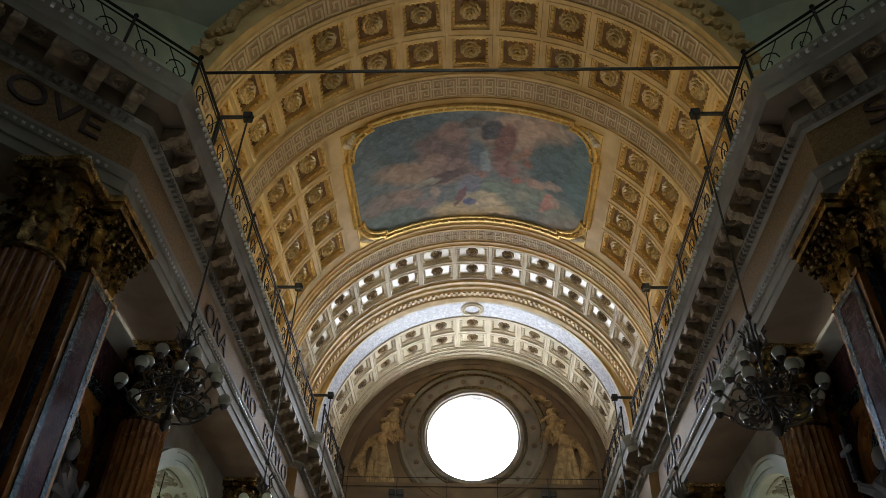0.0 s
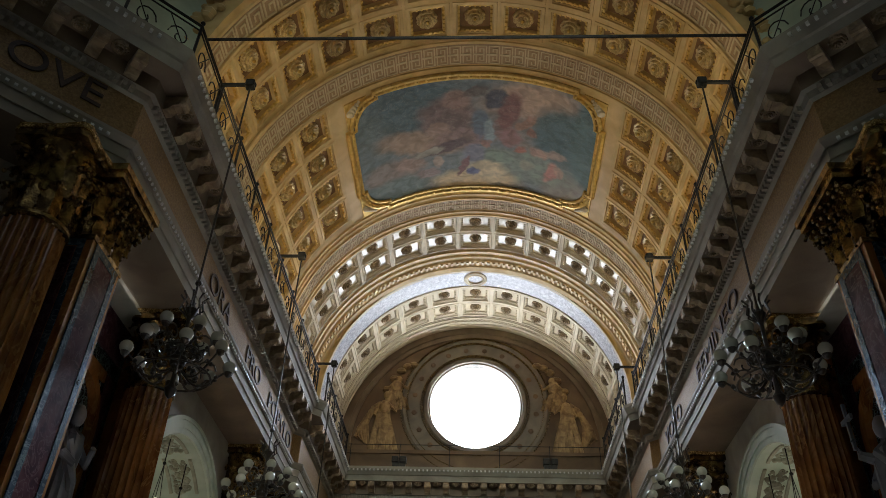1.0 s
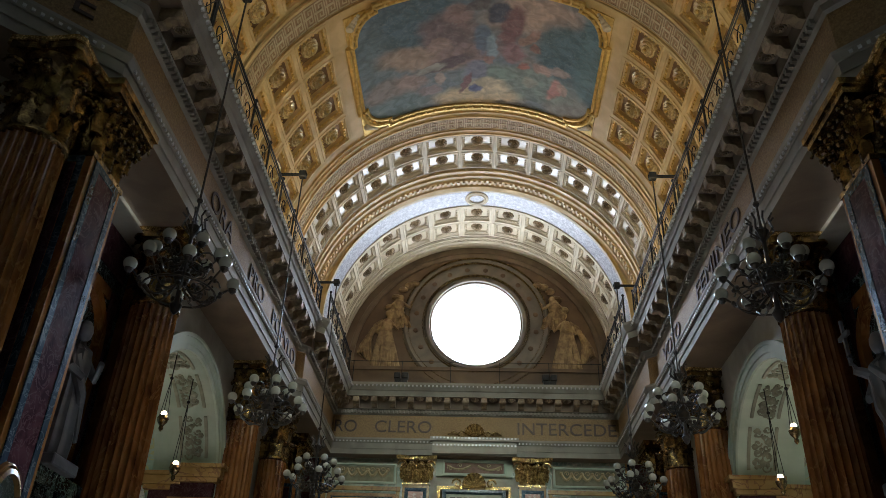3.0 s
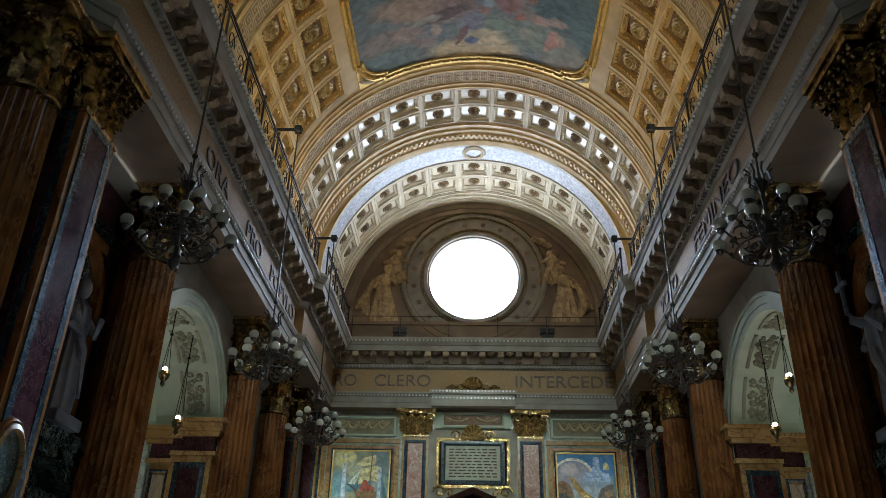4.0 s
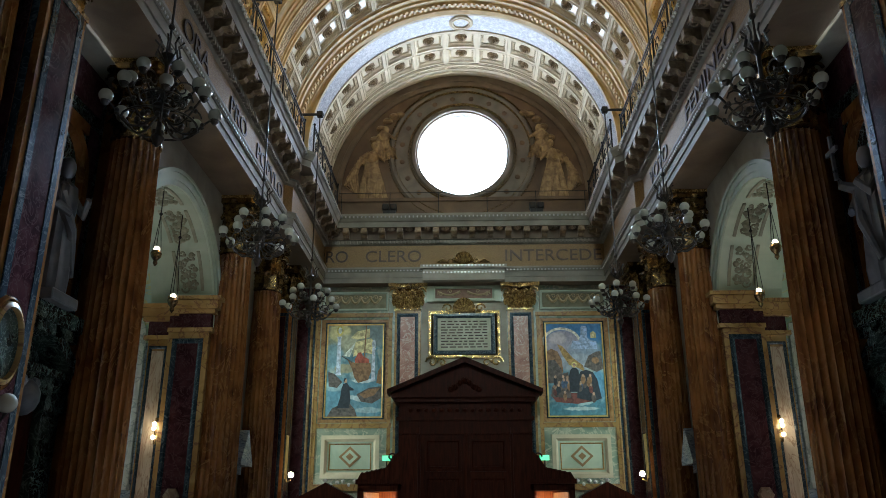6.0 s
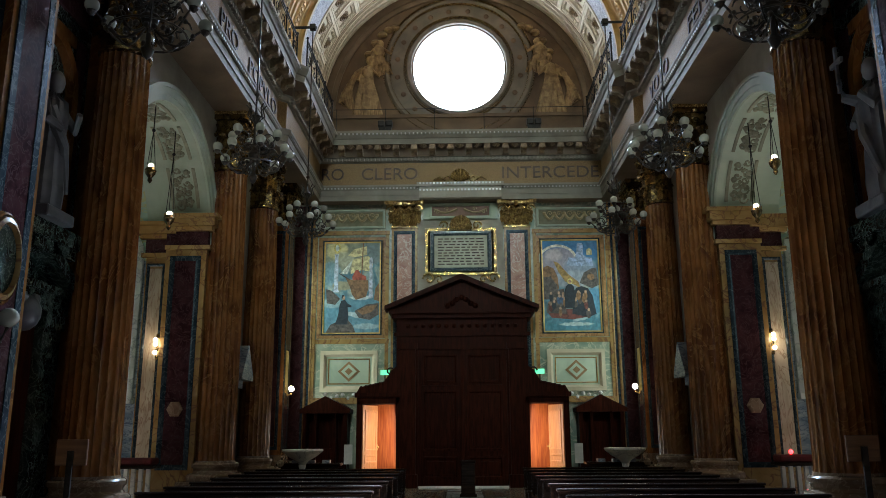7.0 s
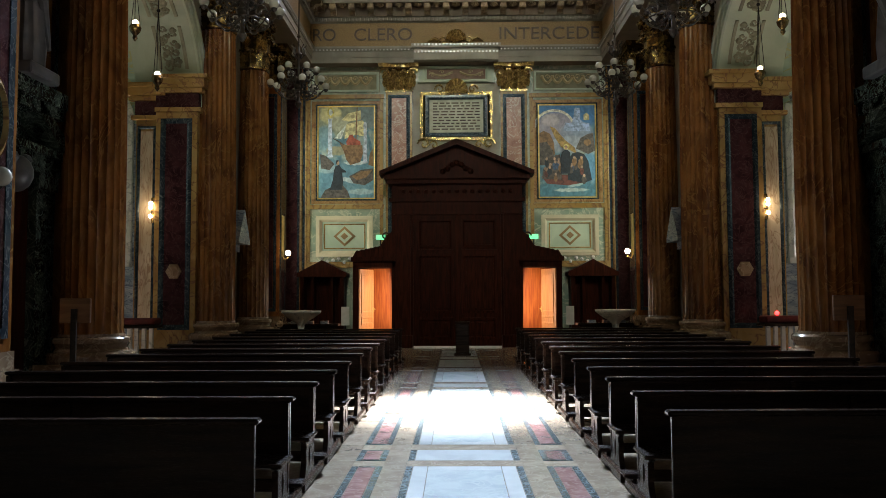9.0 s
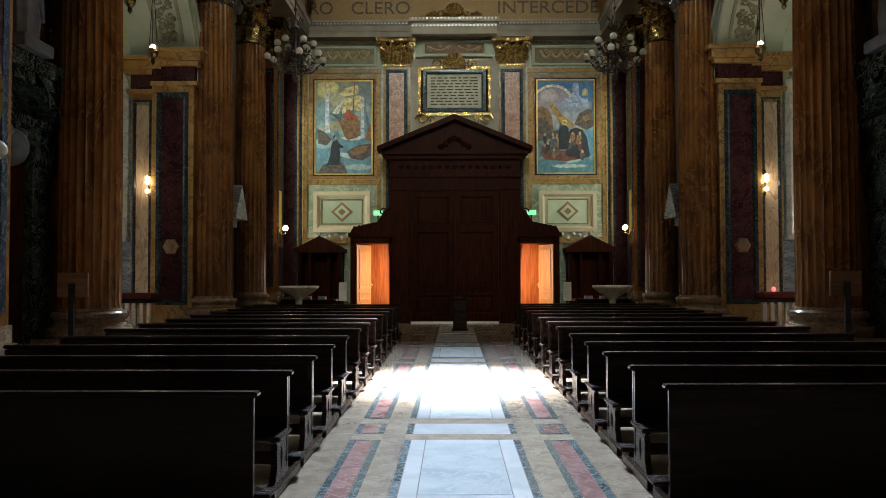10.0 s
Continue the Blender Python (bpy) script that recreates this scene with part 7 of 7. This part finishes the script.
def pew(length, label, seat=True):
    ob = thing("pew", None, label, "pew", "nave pews")
    L = length
    part("back", Shape().bevel_box(0.0, L, -0.02, 0.02, 0.36 if seat else 0.06, 0.84, 0.006), PWOOD, ob)
    part("top_rail", Shape().bevel_box(-0.03, L + 0.03, -0.05, 0.06, 0.835, 0.875, 0.014), PWOOD, ob)
    part("kneeler", Shape().bevel_box(-0.07, L + 0.07, 0.14, 0.34, 0.125, 0.165, 0.014), PWOOD, ob)
    if seat:
        part("seat", Shape().bevel_box(-0.03, L + 0.03, -0.43, -0.022, 0.4, 0.435, 0.012), PWOOD, ob)
        part("stretcher", Shape().bevel_box(0.05, L - 0.05, -0.27, -0.235, 0.2, 0.29, 0.006), PWOOD, ob)
    for x in (0.025, L / 2, L - 0.025):
        if seat:
            part("leg", leg_shape(x), PWOOD, ob)
            part("upright", Shape().box(x - 0.022, x + 0.022, -0.06, -0.021, 0.1, 0.83), PWOOD, ob)
        run = [(-0.045, 0.0), (0.045, 0.0), (0.045, 0.07), (0.028, 0.1), (-0.028, 0.1), (-0.045, 0.07)]
        part("runner", Shape().prism([(x + u, z) for u, z in run], -0.56 if seat else -0.08, 0.36, 0), PWOOD, ob)
        part("kneeler_foot", Shape().box(x - 0.02, x + 0.02, 0.18, 0.3, 0.1, 0.127), PWOOD, ob)
    return ob


first_desk = pew(3.5, "dark polished front pew desk with solid panel and kneeler", False)
base = pew(3.5, "dark polished wooden pew with kneeler and waisted slotted legs")
ys = [5.42, 6.55, 7.62, 8.7, 9.86, 11.1, 12.25, 13.4, 14.65, 15.8, 17.0, 18.2, 19.2]
rnd = random.Random(2)
for s in (1, -1):
    for k, y in enumerate(ys):
        yy = y - (0.31 if s < 0 else 0) + rnd.uniform(-0.03, 0.03)
        m = pose(1.43 if s > 0 else -4.85, yy, 0, 0, 0, rnd.uniform(-0.4, 0.4))
        mould = base if k else first_desk
        if s > 0 and k < 2:
            mould.matrix_basis = m
        else:
            copy_thing(mould, m)
# low rows by the walls behind the pews
for s in (-1, 1):
    ob = thing("book_table", None, "low dark table with leaflets beside the pews", "table", "leaflet tables")
    part("top", Shape().bevel_box(s * 3.2, s * 4.9, 21.0, 21.5, 0.86, 0.92, 0.01), PWOOD, ob)
    part("front", Shape().box(s * 3.25, s * 4.85, 21.05, 21.08, 0, 0.86), PWOOD, ob)
    for k in range(3):
        part("leaflet", Shape().box(s * (3.5 + 0.4 * k), s * (3.7 + 0.4 * k), 21.1, 21.3, 0.92, 1.0), BLUEV, ob, "blue leaflets")

# ---- floor slabs of the aisle ----
slabs = {}


def slab(x0, x1, y0, y1, mt, lift=0.0):
    key = (round(x1 - x0, 3), round(y1 - y0, 3), mt.name)
    if key not in slabs:
        w, d = (x1 - x0) / 2, (y1 - y0) / 2
        b = 0.003
        sh = Shape()
        sh.faces([(-w, -d, -0.006), (w, -d, -0.006), (w, d, -0.006), (-w, d, -0.006), (-w + b, -d + b, 0), (w - b, -d + b, 0), (w - b, d - b, 0), (-w + b, d - b, 0)],
                 [(4, 5, 6, 7), (0, 1, 5, 4), (1, 2, 6, 5), (2, 3, 7, 6), (3, 0, 4, 7)])
        slabs[key] = sh.mesh("slab", mt)
    part("slab", slabs[key], None, floor, m=Matrix.Translation(((x0 + x1) / 2, (y0 + y1) / 2, lift)))


G, AX = 0.004, 0.033
SY = 7.76 - 2.06 - 2 * 3.19
y = SY
while y < 24.6:
    for n, mt in ((2.06, FGREY), (0.54, FWHITE)):
        y1 = min(y + n, 24.9)
        if n > 1:
            slab(AX - 0.5, AX - 0.36, y, y1, FWHITE), slab(AX + 0.36, AX + 0.5, y, y1, FWHITE)
            slab(AX - 0.36 + G, AX + 0.36 - G, y + 0.16, y1 - 0.16, mt), slab(AX - 0.36 + G, AX + 0.36 - G, y, y + 0.16 - G, FWHITE), slab(AX - 0.36 + G, AX + 0.36 - G, y1 - 0.16 + G, y1, FWHITE)
        else:
            slab(AX - 0.5, AX + 0.5, y, y1, mt)
        for s in (-1, 1):
            slab(*sorted((AX + s * (0.5 + G), AX + s * 0.57)), y, y1, FDARK)
            slab(*sorted((AX + s * 0.8, AX + s * 0.865)), y, y1, FDARK)
            slab(*sorted((AX + s * (0.865 + G), AX + s * (1.04 - G))), y + 0.05, y1 - 0.05, FPINK)
            slab(*sorted((AX + s * (0.865 + G), AX + s * (1.04 - G))), y, y + 0.05 - G, FDARK)
            slab(*sorted((AX + s * (0.865 + G), AX + s * (1.04 - G))), y1 - 0.05 + G, y1, FDARK)
            slab(*sorted((AX + s * 1.04, AX + s * 1.105)), y, y1, FDARK)
        gap = 0.28 if n > 1 else 0.31
        y = y1 + gap
        for s in (-1, 1):
            slab(*sorted((AX + s * (0.57 + G), AX + s * (0.8 - G))), y1 - n, y1 + gap - G, FBEIGE)
            slab(*sorted((AX + s * (1.105 + G), AX + s * 1.36)), y1 - n, y1 + gap - G, FBEIGE)
        slab(AX - 0.57 + G, AX + 0.57 - G, y1 + G, y1 + gap - 2 * G, FBEIGE)
